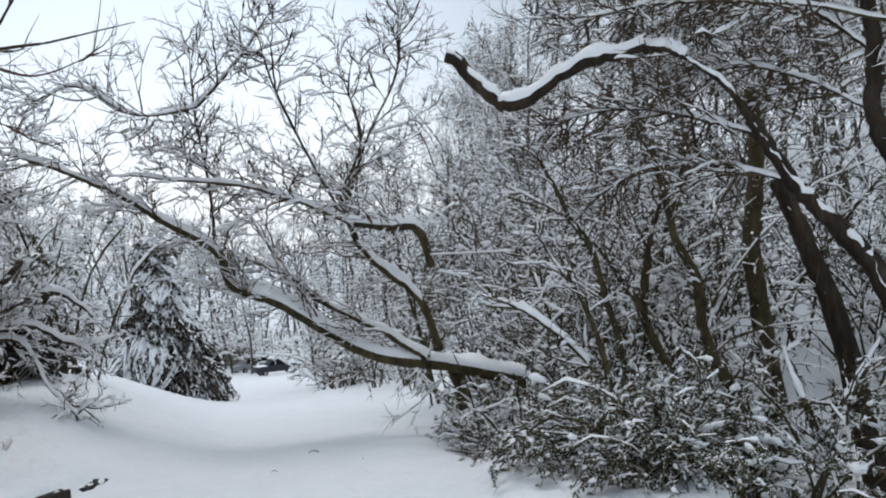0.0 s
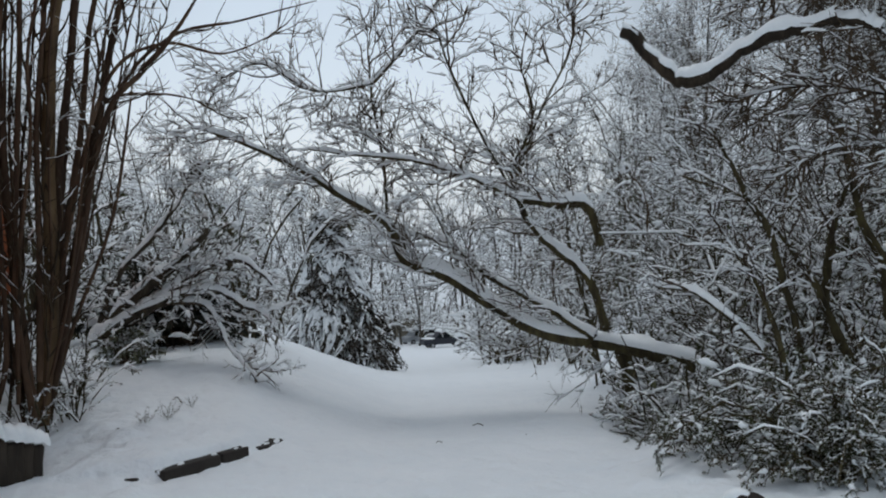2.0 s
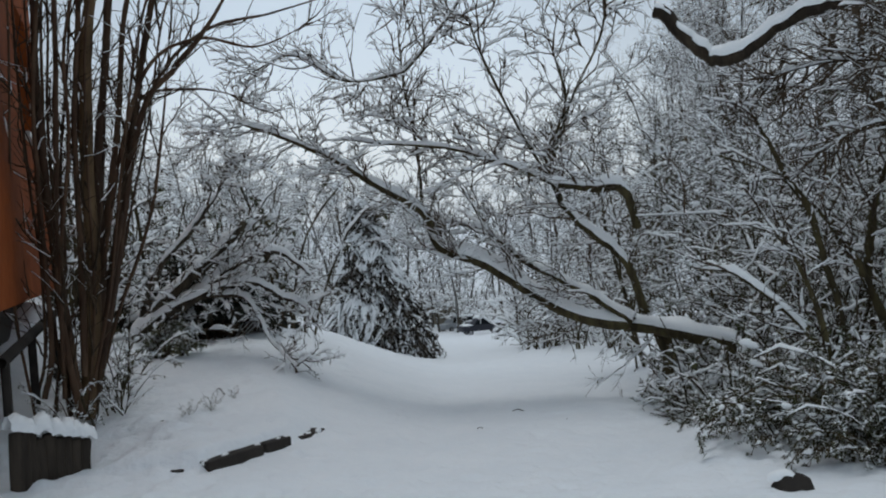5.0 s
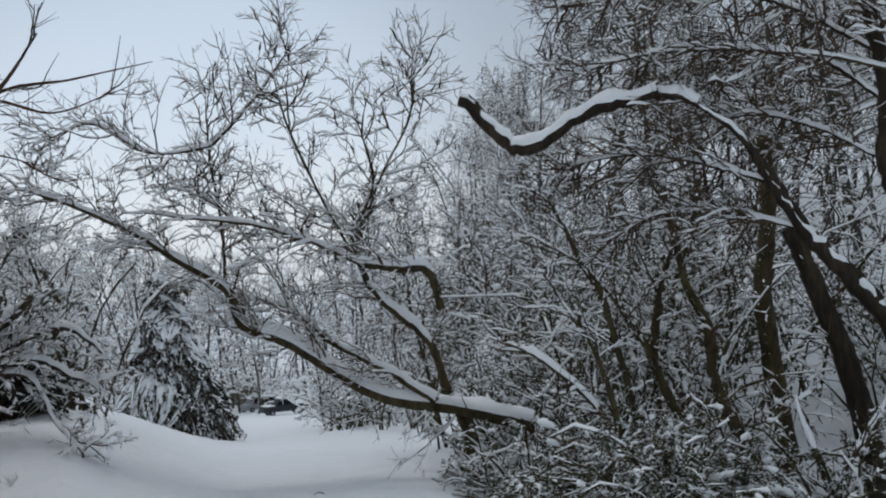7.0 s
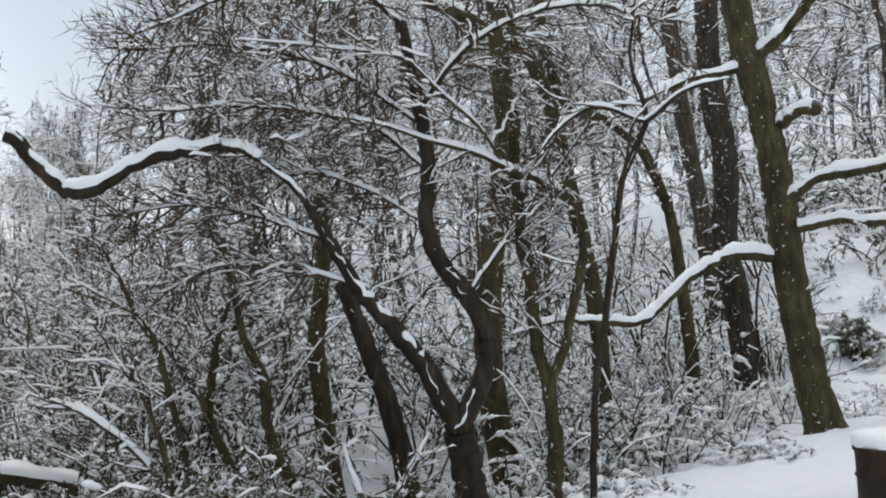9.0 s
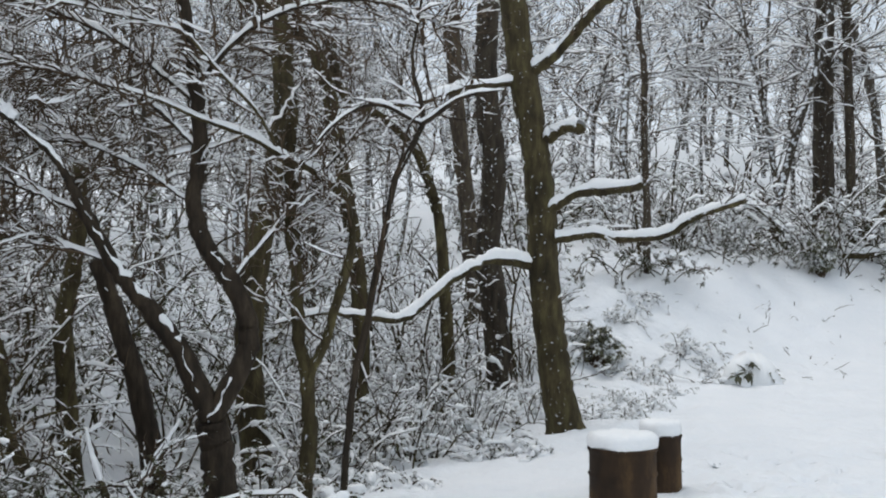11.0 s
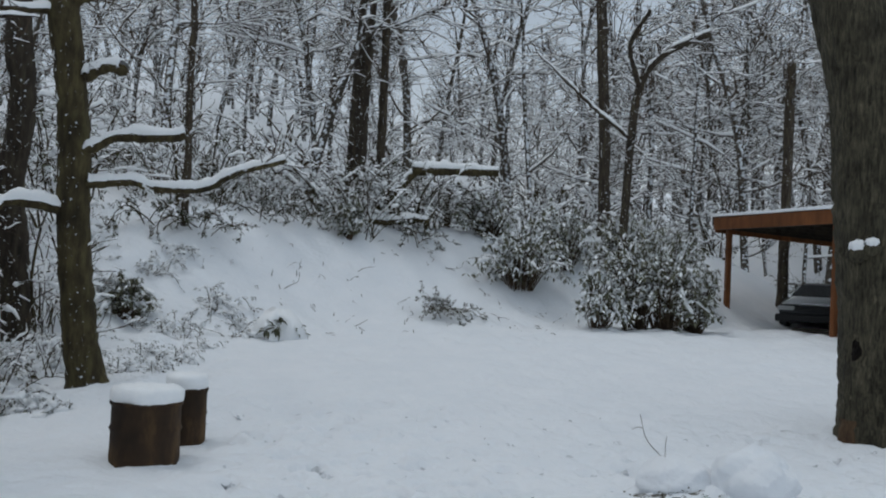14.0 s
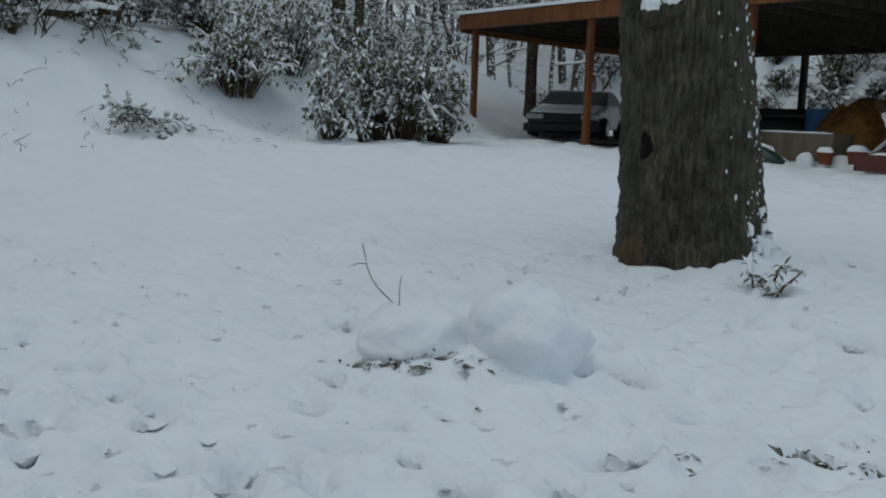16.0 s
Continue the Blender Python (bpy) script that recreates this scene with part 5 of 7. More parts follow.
def brush(seed, stems=9, height=2.2, out=0.55, snow=0.026, leaves=0, l2=5, l3=4, leaf=0.07, snow_share=0.45, sag=0.05, lumps=0, lump=0.045, stem_r=0.018, bare=0.25, fine=0.11, kf=2):
    rng = np.random.default_rng(seed)
    P = np.empty((stems, 7, 3))
    for i in range(stems):
        a = rng.uniform(0, 6.28)
        d = np.array([math.cos(a) * out * rng.uniform(0.2, 1.3), math.sin(a) * out * rng.uniform(0.2, 1.3), 1.0])
        p = np.array([rng.normal(0, 0.15), rng.normal(0, 0.15), -0.15])
        h = height * rng.uniform(0.6, 1.2)
        for q in range(7):
            P[i, q] = p
            d = d / np.linalg.norm(d) + rng.standard_normal(3) * 0.10 + np.array([0, 0, -sag * q])
            p = p + d / np.linalg.norm(d) * h / 6
    L2 = grow(P, l2, height * 0.36, 50, rng, 6, 0.2, 1.0, 0.30, 0.0, sag)
    L3 = grow(L2, l3, height * fine, 50, rng, kf, 0.15, 1.0, 0.35, 0.0)
    s = snowy_tubes(P, taper(stems, 7, stem_r, 0.007, rng), snow * 1.2, rng)
    c = [snowy_tubes(L2, taper(len(L2), 6, 0.0065, 0.003, rng), snow, rng, bare), snowy_tubes(L3, taper(len(L3), kf, 0.004, 0.002, rng), snow * 0.85, rng, bare)]
    out_ = [raw_mesh("stem", s[0], s[1], [BARK_MOSS, SNOW_SOFT], s[2]), None, None]
    if lumps:
        c.append(lump_tubes(np.concatenate([L2[:, 2:4], L2[:, 3:5]]), lumps, lump, rng))
    c = join(c)
    out_[1] = raw_mesh("crown", c[0], c[1], [TWIG, SNOW_SOFT], c[2])
    if leaves:
        q = leaf_quads(np.concatenate([L2[:, [2, 5]], L3[:, [0, -1]]]), leaves, leaf, rng, snow_share)
        out_[2] = raw_mesh("leaves", q[0], q[1], [LEAF, SNOW_SOFT], q[2])
    return out_


def plant_brush(meshes, x, y, scale, turn, label, group, name="bush", tilt=(0, 0), z=None):
    t = thing(name, x, y, 0, label, "bush", group)
    t.matrix_basis = pose(x, y, lay(x, y) if z is None else z, tilt[0], tilt[1], turn) @ Matrix.Diagonal((scale, scale, scale, 1))
    stem = part_mesh("stem", meshes[0], t)
    if name == "weed_clump":
        tagged(stem, kind="stuff")
    part_mesh("crown", meshes[1], t)
    if meshes[2]:
        part_mesh("leaves", meshes[2], t, "small dull leaves dusted with snow")
    return t


BRUSH = [brush(71, 8, snow=0.036, l2=4, lumps=28, lump=0.038, fine=0.08), brush(72, 7, 2.0, 0.8, snow=0.036, l2=4, lumps=28, lump=0.038, fine=0.08), brush(73, 9, 1.6, 0.7, snow=0.036, leaves=5, l2=4, lumps=20, lump=0.032, fine=0.08)]
THICKET = [brush(74, 6, 4.2, 0.40, 0.023, 4, 10, 5, 0.05, 0.3, 0.08, 60, 0.032, 0.022, 0.52, 0.075, 3), brush(75, 5, 4.6, 0.5, 0.023, 3, 11, 5, 0.05, 0.3, 0.09, 60, 0.032, 0.024, 0.54, 0.07, 3), brush(76, 7, 3.6, 0.45, 0.023, 6, 9, 5, 0.055, 0.35, 0.08, 50, 0.032, 0.020, 0.5, 0.08, 3)]
LOWBRUSH = [brush(77, 9, 1.3, 1.3, 0.05, 3, 5, 3, 0.07, 0.6, 0.16, 42, 0.060, 0.014, 0.15, 0.09), brush(78, 8, 1.0, 1.5, 0.05, 4, 5, 3, 0.07, 0.6, 0.18, 42, 0.065, 0.014, 0.15, 0.1)]
NEARBRUSH = [brush(79, 8, 1.7, 0.6, 0.015, 15, 6, 4, 0.043, 0.22, 0.12, 26, 0.035, 0.016, 0.5, 0.09, 3), brush(80, 7, 1.5, 0.8, 0.015, 17, 6, 4, 0.043, 0.2, 0.14, 24, 0.035, 0.014, 0.5, 0.09, 3)]
FARBRUSH = [brush(171, 7, snow=0.058, l2=5, l3=3, fine=0.09, bare=0.08), brush(172, 7, 2.0, 0.8, snow=0.058, l2=5, l3=3, fine=0.09, bare=0.08), brush(173, 7, 1.6, 0.8, snow=0.058, leaves=3, l2=5, l3=3, fine=0.09, bare=0.08)]


def build_brush():
    rng = np.random.default_rng(9)
    # thicket along the drive and down the gully side
    for i in range(46):
        az = rng.uniform(-31, -4.0)
        d = rng.uniform(9.6, 18) if i < 40 else rng.uniform(6.4, 9.0)
        if az < -13 and d > 9.1:
            d = rng.uniform(13.5, 20)
            if i % 3 == 0:
                continue
        if d < 9.1:
            az = rng.uniform(-20, -5.5)
        x, y = polar(az, d)
        plant_brush(BRUSH[i % 3] if az < -21 else THICKET[i % 3] if d > 9.1 else NEARBRUSH[i % 2], x, y, rng.uniform(0.9, 1.3) * (0.72 if az > -9 else 1) if d > 9.1 else rng.uniform(0.7, 1.1), rng.uniform(0, 360), "dense thicket shrub, every stem loaded with snow", "thicket along the drive", "thicket_shrub", (rng.normal(0, 8), rng.normal(0, 8)))
    for i in range(26):
        d = rng.uniform(13, 30)
        az = rng.uniform(-8, float(np.interp(d, [10, 14, 20, 30], [-3, 0.5, 3.5, 6.5])))
        x, y = polar(az, d)
        plant_brush(THICKET[i % 3], x, y, rng.uniform(0.7, 1.1), rng.uniform(0, 360), "dense thicket shrub beside the falling drive", "thicket along the drive", "thicket_shrub")
    for i in range(26):
        az, d = rng.uniform(-8, -1.2), rng.uniform(9.4, 15)
        x, y = polar(az, d)
        plant_brush(BRUSH[i % 3], x, y, rng.uniform(0.5, 0.85), rng.uniform(0, 360), "low snowy brush at the edge of the drive", "brush by the drive")
    for i in range(30):
        f = rng.uniform(0, 1)
        az, d = -0.7 - 5.4 * f + rng.normal(0, 0.5), 10.6 - 4.6 * f + rng.uniform(0, 0.9)
        x, y = polar(az, d)
        plant_brush(NEARBRUSH[i % 2], x, y, rng.uniform(0.28, 0.5), rng.uniform(0, 360), "leafy brush spilling over the edge of the drive", "brush at the drive's edge")
    for i in range(16):
        az, d = rng.uniform(-12, -5.2), rng.uniform(6.6, 9.6)
        x, y = polar(az, d)
        plant_brush(NEARBRUSH[i % 2], x, y, rng.uniform(0.42, 0.7), rng.uniform(0, 360), "leafy brush spilling over the edge of the drive", "brush at the drive's edge")
    for i in range(10):
        x, y = polar(rng.uniform(-13, -8.2), rng.uniform(5.9, 7.2))
        plant_brush(NEARBRUSH[i % 2], x, y, rng.uniform(0.35, 0.55), rng.uniform(0, 360), "leafy brush spilling over the edge of the drive", "brush at the drive's edge")
    # white shrubs at the foot of the drive
    for i in range(44):
        az, d = rng.uniform(1, 22), rng.uniform(108, 142)
        x, y = polar(az, d)
        plant_brush(FARBRUSH[i % 3], x, y, rng.uniform(2.2, 3.8), rng.uniform(0, 360), "far shrub white with snow at the foot of the drive", "shrubs at the foot of the drive", "far_shrub")
    # bank behind the carport
    for i in range(120):
        x, y = polar(rng.uniform(-106, -79), rng.uniform(24, 36))
        if 0.70 * x - 0.713 * y < 21.0:
            continue
        plant_brush(FARBRUSH[i % 3] if i % 2 else NEARBRUSH[i % 4 // 2], x, y, rng.uniform(0.6, 1.2), rng.uniform(0, 360), "brush on the bank behind the carport", "brush behind the carport", "bank_brush")
    # undergrowth on the hillside
    for i in range(105):
        az, d = rng.uniform(-103, -28), rng.uniform(15, 42)
        x, y = polar(az, d)
        u, s = 0.70 * x - 0.713 * y, 0.48 * x + 0.88 * y
        if (u > 11 and u < 24.0 and s < 17) or (az < -44 and s < 17.2):
            continue
        plant_brush((BRUSH if d < 20 else FARBRUSH)[i % 3], x, y, rng.uniform(0.8, 1.6), rng.uniform(0, 360), "tangled undergrowth under snow in the woods", "undergrowth of the woods", "undergrowth_shrub")
    for i in range(30):
        az, d = rng.uniform(-39, -14), rng.uniform(8.6, 12.5)
        x, y = polar(az, d)
        plant_brush(LOWBRUSH[i % 2], x, y, rng.uniform(0.6, 1.0), rng.uniform(0, 360), "low brush in the gully buried under snow", "brush in the gully")
    # gully side below the yard tree
    for i in range(44):
        az, d = rng.uniform(-44, -27), rng.uniform(9.6, 17)
        x, y = polar(az, d)
        plant_brush((LOWBRUSH + LOWBRUSH + BRUSH)[(i * 3) % 7], x, y, rng.uniform(0.4, 0.85), rng.uniform(0, 360), "small snowy brush on the gully side", "brush on the gully side")
    # saplings and stalks filling the slope behind the ivy-clad tree
    for i in range(12):
        az, d = rng.uniform(-43.5, -31), rng.uniform(14, 19)
        x, y = polar(az, d)
        plant_brush(BRUSH[i % 2], x, y, rng.uniform(0.7, 1.2), rng.uniform(0, 360), "snowy saplings and stalks on the slope", "saplings on the slope", "bush", (rng.normal(0, 9), rng.normal(0, 9)))
    # denser stalks in front of the ivy-clad tree
    for i in range(24):
        az, d = rng.uniform(-43.4, -29), rng.uniform(10.2, 13.6)
        x, y = polar(az, d)
        plant_brush((LOWBRUSH[0], BRUSH[0], BRUSH[1])[i % 3], x, y, rng.uniform(0.45, 0.8), rng.uniform(0, 360), "tangled stalks bent under snow on the gully side", "brush on the gully side", "bush", (rng.normal(0, 9), rng.normal(0, 9)))
    for i in range(30):
        az, d = rng.uniform(-53, -43.5), rng.uniform(11.8, 17)
        x, y = polar(az, d)
        if az < -48.5 and d < 14:
            continue
        plant_brush(LOWBRUSH[i % 2], x, y, rng.uniform(0.3, 0.6), rng.uniform(0, 360), "small bent brush on the snowy slope", "brush on the slope")
    for i in range(46):
        az, d = rng.uniform(-70, -46), rng.uniform(19.4, 23.5)
        x, y = polar(az, d)
        if 0.48 * x + 0.88 * y < 16.9:
            continue
        plant_brush(BRUSH[i % 3], x, y, rng.uniform(0.5, 1.0), rng.uniform(0, 360), "snowy brush along the crest of the bank", "brush on the crest")
    # left side beyond the bank
    for i in range(26):
        az, d = rng.uniform(21, 40), rng.uniform(14, 26)
        x, y = polar(az, d)
        plant_brush(BRUSH[i % 3], x, y, rng.uniform(1.0, 1.8), rng.uniform(0, 360), "snowed-under shrub on the bank", "shrubs on the bank", "bank_shrub", (rng.normal(0, 8), rng.normal(0, 8)))
    for i in range(64):
        az, d = rng.choice([rng.uniform(0.5, 8), rng.uniform(0.5, 8), rng.uniform(14.5, 26)]), rng.uniform(30, 66)
        if 12.5 < az < 19.5 and d < 34:
            continue
        x, y = polar(az, d)
        plant_brush(FARBRUSH[i % 3], x, y, rng.uniform(1.0, 2.0), rng.uniform(0, 360), "snowed-under shrub beside the drive", "shrubs down the drive", "drive_shrub")


build_brush()

# ---------- vehicles ----------
def coat(name, col, rough=0.35, metal=0.0, clear=0.0):
    m = surface(name, [(0.3, tuple(c * 0.85 for c in col)), (0.7, col)], 5, 4, rough=rough, bump=0.05, metal=metal)
    m.node_tree.nodes["Principled BSDF"].inputs["Coat Weight"].default_value = clear
    m.node_tree.nodes["Principled BSDF"].inputs["Specular IOR Level"].default_value = 0.5
    return m


RUBBER = coat("tyre_rubber", (0.02, 0.02, 0.02), 0.8)
STEEL = coat("wheel_steel", (0.35, 0.35, 0.36), 0.35, 0.8)
TINT = coat("dark_window_glass", (0.012, 0.014, 0.016), 0.25)
TINT.node_tree.nodes["Principled BSDF"].inputs["Specular IOR Level"].default_value = 0.06
LAMP = coat("lamp_glass", (0.55, 0.56, 0.55), 0.12)
TRIM = coat("black_trim", (0.018, 0.018, 0.019), 0.6)


def loft(outline, half):
    """A shell from a side outline (y, z); half(y, z) gives its half width."""
    bm = bmesh.new()
    L = [bm.verts.new((-half(y, z), y, z)) for y, z in outline]
    Rr = [bm.verts.new((half(y, z), y, z)) for y, z in outline]
    n = len(outline)
    for i in range(n):
        j = (i + 1) % n
        bm.faces.new((L[i], L[j], Rr[j], Rr[i]))
    bm.faces.new(L[::-1])
    bm.faces.new(Rr)
    bmesh.ops.recalc_face_normals(bm, faces=bm.faces)
    es = [e for e in bm.edges if e.calc_length() > 0.02]
    bmesh.ops.bevel(bm, geom=es, offset=0.035, segments=2, affect='EDGES', profile=0.6, clamp_overlap=True)
    return bm


def wheel(parent, x, y, r=0.32, w=0.2):
    for nm, rr, ww, mat in (("tyre", r, w, RUBBER), ("rim", r * 0.62, w + 0.02, STEEL)):
        bm = bmesh.new()
        bmesh.ops.create_cone(bm, cap_ends=True, segments=24, radius1=rr, radius2=rr, depth=ww, matrix=Matrix.Translation((x, y, r)) @ Matrix.Rotation(math.pi / 2, 4, 'Y'))
        bmesh.ops.bevel(bm, geom=[e for e in bm.edges if len(e.link_faces) == 2 and any(len(f.verts) > 4 for f in e.link_faces)], offset=0.03, segments=2, affect='EDGES')
        if nm == "tyre":
            t = part("wheel", bm, mat, parent)
        else:
            part("rim", bm, mat, t)


def vehicle(name, x, y, z, turn, label, paint, lower, cabin, glass, width, wheels, snow=None, category="car"):
    """Nose towards -y. lower, cabin: side outlines; glass: a slightly wider cabin band."""
    v = thing(name, x, y, z, label, category, rz=turn)
    hw = width / 2
    part("body", loft(lower, lambda a, b: hw * (1.0 if b > 0.35 else 0.96) - max(0, b - 0.75) * 0.12 - (0.10 if a < lower_min(lower) + 0.12 else 0)), paint, v, smooth=False)
    part("cabin", loft(cabin, lambda a, b: hw - 0.05 - max(0, b - 0.85) * 0.30), paint, v)
    part("windows", loft(glass, lambda a, b: hw - 0.042 - max(0, b - 0.85) * 0.30), TINT, v, "dark glass") if glass else None
    for wx, wy in wheels:
        wheel(v, wx, wy)
    return v


def lower_min(o):
    return min(p[0] for p in o)


def build_cars():
    paint = coat("dark_grey_paint", (0.03, 0.032, 0.035), 0.35, 0.3, 0.3)
    low = [(-2.2, 0.32), (-2.26, 0.55), (-2.16, 0.72), (-1.3, 0.90), (-0.9, 0.95), (1.5, 0.98), (2.15, 0.95), (2.25, 0.6), (2.2, 0.28)]
    cab = [(-0.95, 0.93), (-0.1, 1.34), (0.25, 1.40), (1.0, 1.39), (1.35, 1.30), (1.95, 0.96)]
    gl = [(-0.97, 0.955), (-0.17, 1.345), (0.20, 1.375), (1.0, 1.335), (1.32, 1.26), (1.82, 0.97)]
    # parked nose out under the first bay
    base = Matrix.Translation((23.35, 4.03, 0.72)) @ pose(0, 0, 0, 0, 0, -135.5)
    p = base @ Vector((0.15, 3.9, 0)) + Vector((0, 0.85, 0))
    c = vehicle("sedan", p.x, p.y, 0.74, -96.0, "dark grey sedan with a snow-dusted bonnet under the carport", paint, low, cab, gl, 1.78, [(-0.8, -1.4), (0.8, -1.4), (-0.8, 1.4), (0.8, 1.4)])
    for sx in (-1, 1):
        bm = bmesh.new()
        box(bm, sx * 0.62 - 0.20, -2.25, 0.56, sx * 0.62 + 0.20, -2.12, 0.70, 0.03)
        part("headlight", bm, LAMP, c, "clear headlight")
    bm = bmesh.new()
    box(bm, -0.86, -2.31, 0.24, 0.86, -2.17, 0.46, 0.04)
    part("bumper", bm, TRIM, c)
    bm = bmesh.new()
    box(bm, -0.4, -2.265, 0.58, 0.4, -2.16, 0.68, 0.02)
    part("grille", bm, TRIM, c)
    bm = bmesh.new()
    rng = np.random.default_rng(4)
    snow_slab(bm, -0.74, -2.10, 0.74, -0.98, 0, 0.035, rng, 0.12, 0.03)
    for v in bm.verts:
        v.co.z += 0.745 + (v.co.y + 2.1) * 0.185
    part("bonnet_snow", bm, SNOW_SOFT, c, "thin dusting of snow", True)
    c.matrix_basis = c.matrix_basis @ Matrix.Diagonal((0.95, 0.95, 0.80, 1))

    blue = coat("navy_paint", (0.010, 0.012, 0.022), 0.55)
    low = [(-2.55, 0.42), (-2.6, 0.75), (-2.5, 0.95), (-1.2, 1.05), (2.45, 1.05), (2.55, 0.5), (2.5, 0.40)]
    cab = [(-1.25, 1.03), (-0.65, 1.62), (-0.3, 1.70), (0.55, 1.70), (0.8, 1.62), (0.95, 1.03)]
    gl = [(-1.1, 1.05), (-0.6, 1.56), (-0.3, 1.62), (0.5, 1.62), (0.7, 1.56), (0.82, 1.05)]
    x, y = polar(10.55, 100)
    t = vehicle("pickup_truck", x, y, lay(x, y), -60, "navy pickup truck with snow on its roof and bed", blue, low, cab, gl, 1.85, [(-0.82, -1.6), (0.82, -1.6), (-0.82, 1.6), (0.82, 1.6)], category="truck")
    for nm, a in (("roof_snow", (-0.78, -0.62, 0.78, 0.75, 1.70, 0.26)), ("bed_snow", (-0.88, 0.9, 0.88, 2.5, 1.05, 0.55)), ("bonnet_snow", (-0.85, -2.4, 0.85, -1.25, 1.02, 0.12))):
        bm = bmesh.new()
        snow_slab(bm, a[0], a[1], a[2], a[3], a[4], a[5], rng, 0.2, 0.05)
        part(nm, bm, SNOW_SOFT, t, "deep snow", True)
    t.matrix_basis = t.matrix_basis @ Matrix.Diagonal((0.88, 0.88, 0.95, 1))
    x, y = polar(12.0, 120)
    low = [(-2.2, 0.35), (-2.25, 0.8), (-2.1, 0.95), (-1.2, 1.05), (2.2, 1.05), (2.25, 0.35)]
    cab = [(-1.3, 1.03), (-0.8, 1.70), (-0.5, 1.78), (2.0, 1.78), (2.2, 1.03)]
    gl = [(-1.15, 1.05), (-0.72, 1.62), (-0.5, 1.68), (1.9, 1.68), (2.05, 1.05)]
    grey = coat("pale_grey_paint", (0.32, 0.34, 0.36), 0.3, 0.3, 0.5)
    s = vehicle("van", x, y, lay(x, y), -40, "snow-covered pale van with dark windows", grey, low, cab, gl, 1.8, [(-0.8, -1.4), (0.8, -1.4), (-0.8, 1.4), (0.8, 1.4)], category="van")
    bm = bmesh.new()
    snow_slab(bm, -0.75, -0.8, 0.75, 2.1, 1.78, 0.25, rng, 0.25, 0.05)
    part("roof_snow", bm, SNOW_SOFT, s, "deep snow", True)
    # low shed at the bottom of the drive
    x, y = polar(13.7, 132)
    tan = surface("weathered_board", [(0.3, (0.16, 0.14, 0.11)), (0.7, (0.28, 0.25, 0.20))], 3, 4, (1, 1, 0.2), 0.8, 0.3)
    h = thing("shed", x, y, lay(x, y), "low tan shed with a snowy roof below the drive", "shed", rz=10)
    bm = bmesh.new()
    box(bm, -5, -2, -0.5, 5, 2, 2.3)
    part("wall", bm, tan, h)
    bm = bmesh.new()
    snow_slab(bm, -5.4, -2.4, 5.4, 2.4, 2.3, 0.35, rng, 0.6, 0.1)
    part("roof", bm, SNOW_SOFT, h, "snow-covered flat roof", True)


build_cars()

# ---------- under and before the carport ----------
CARPORT = Matrix.Translation((23.35, 4.03, 0.72)) @ pose(0, 0, 0, 0, 0, -135.5)


def in_carport(name, x, y, label, category, turn=0.0, z=0.0):
    p = CARPORT @ Vector((x, y, 0))
    return thing(name, p.x, p.y, (lay(p.x, p.y) if z == 0 else z), label, category, rz=-135.5 + turn)


def lumpy(bm, rx, ry, h, seed, seg=22, rings=9, rough=0.09, power=1.0, base=-0.06):
    """A heaped mound, uneven, open below the ground."""
    rng = np.random.default_rng(seed)
    ph = rng.uniform(0, 6.28, 6)
    rows = []
    for i in range(rings):
        t = i / rings
        a = t * math.pi / 2
        row = []
        for j in range(seg):
            g = 2 * math.pi * j / seg
            w = 1 + rough * (math.sin(3 * g + ph[0]) + 0.7 * math.sin(5 * g + ph[1] + 4 * t) + 0.5 * math.sin(8 * g + ph[2])) + rng.normal(0, rough * 0.25)
            row.append(bm.verts.new((rx * math.cos(a) ** power * math.cos(g) * w, ry * math.cos(a) ** power * math.sin(g) * w, base + (h - base) * math.sin(a) * (1 + rng.normal(0, rough * 0.2)))))
        rows.append(row)
    top = bm.verts.new((0, 0, h))
    for a, b in zip(rows, rows[1:]):
        for j in range(seg):
            bm.faces.new((a[j], a[(j + 1) % seg], b[(j + 1) % seg], b[j]))
    for j in range(seg):
        bm.faces.new((rows[-1][j], rows[-1][(j + 1) % seg], top))


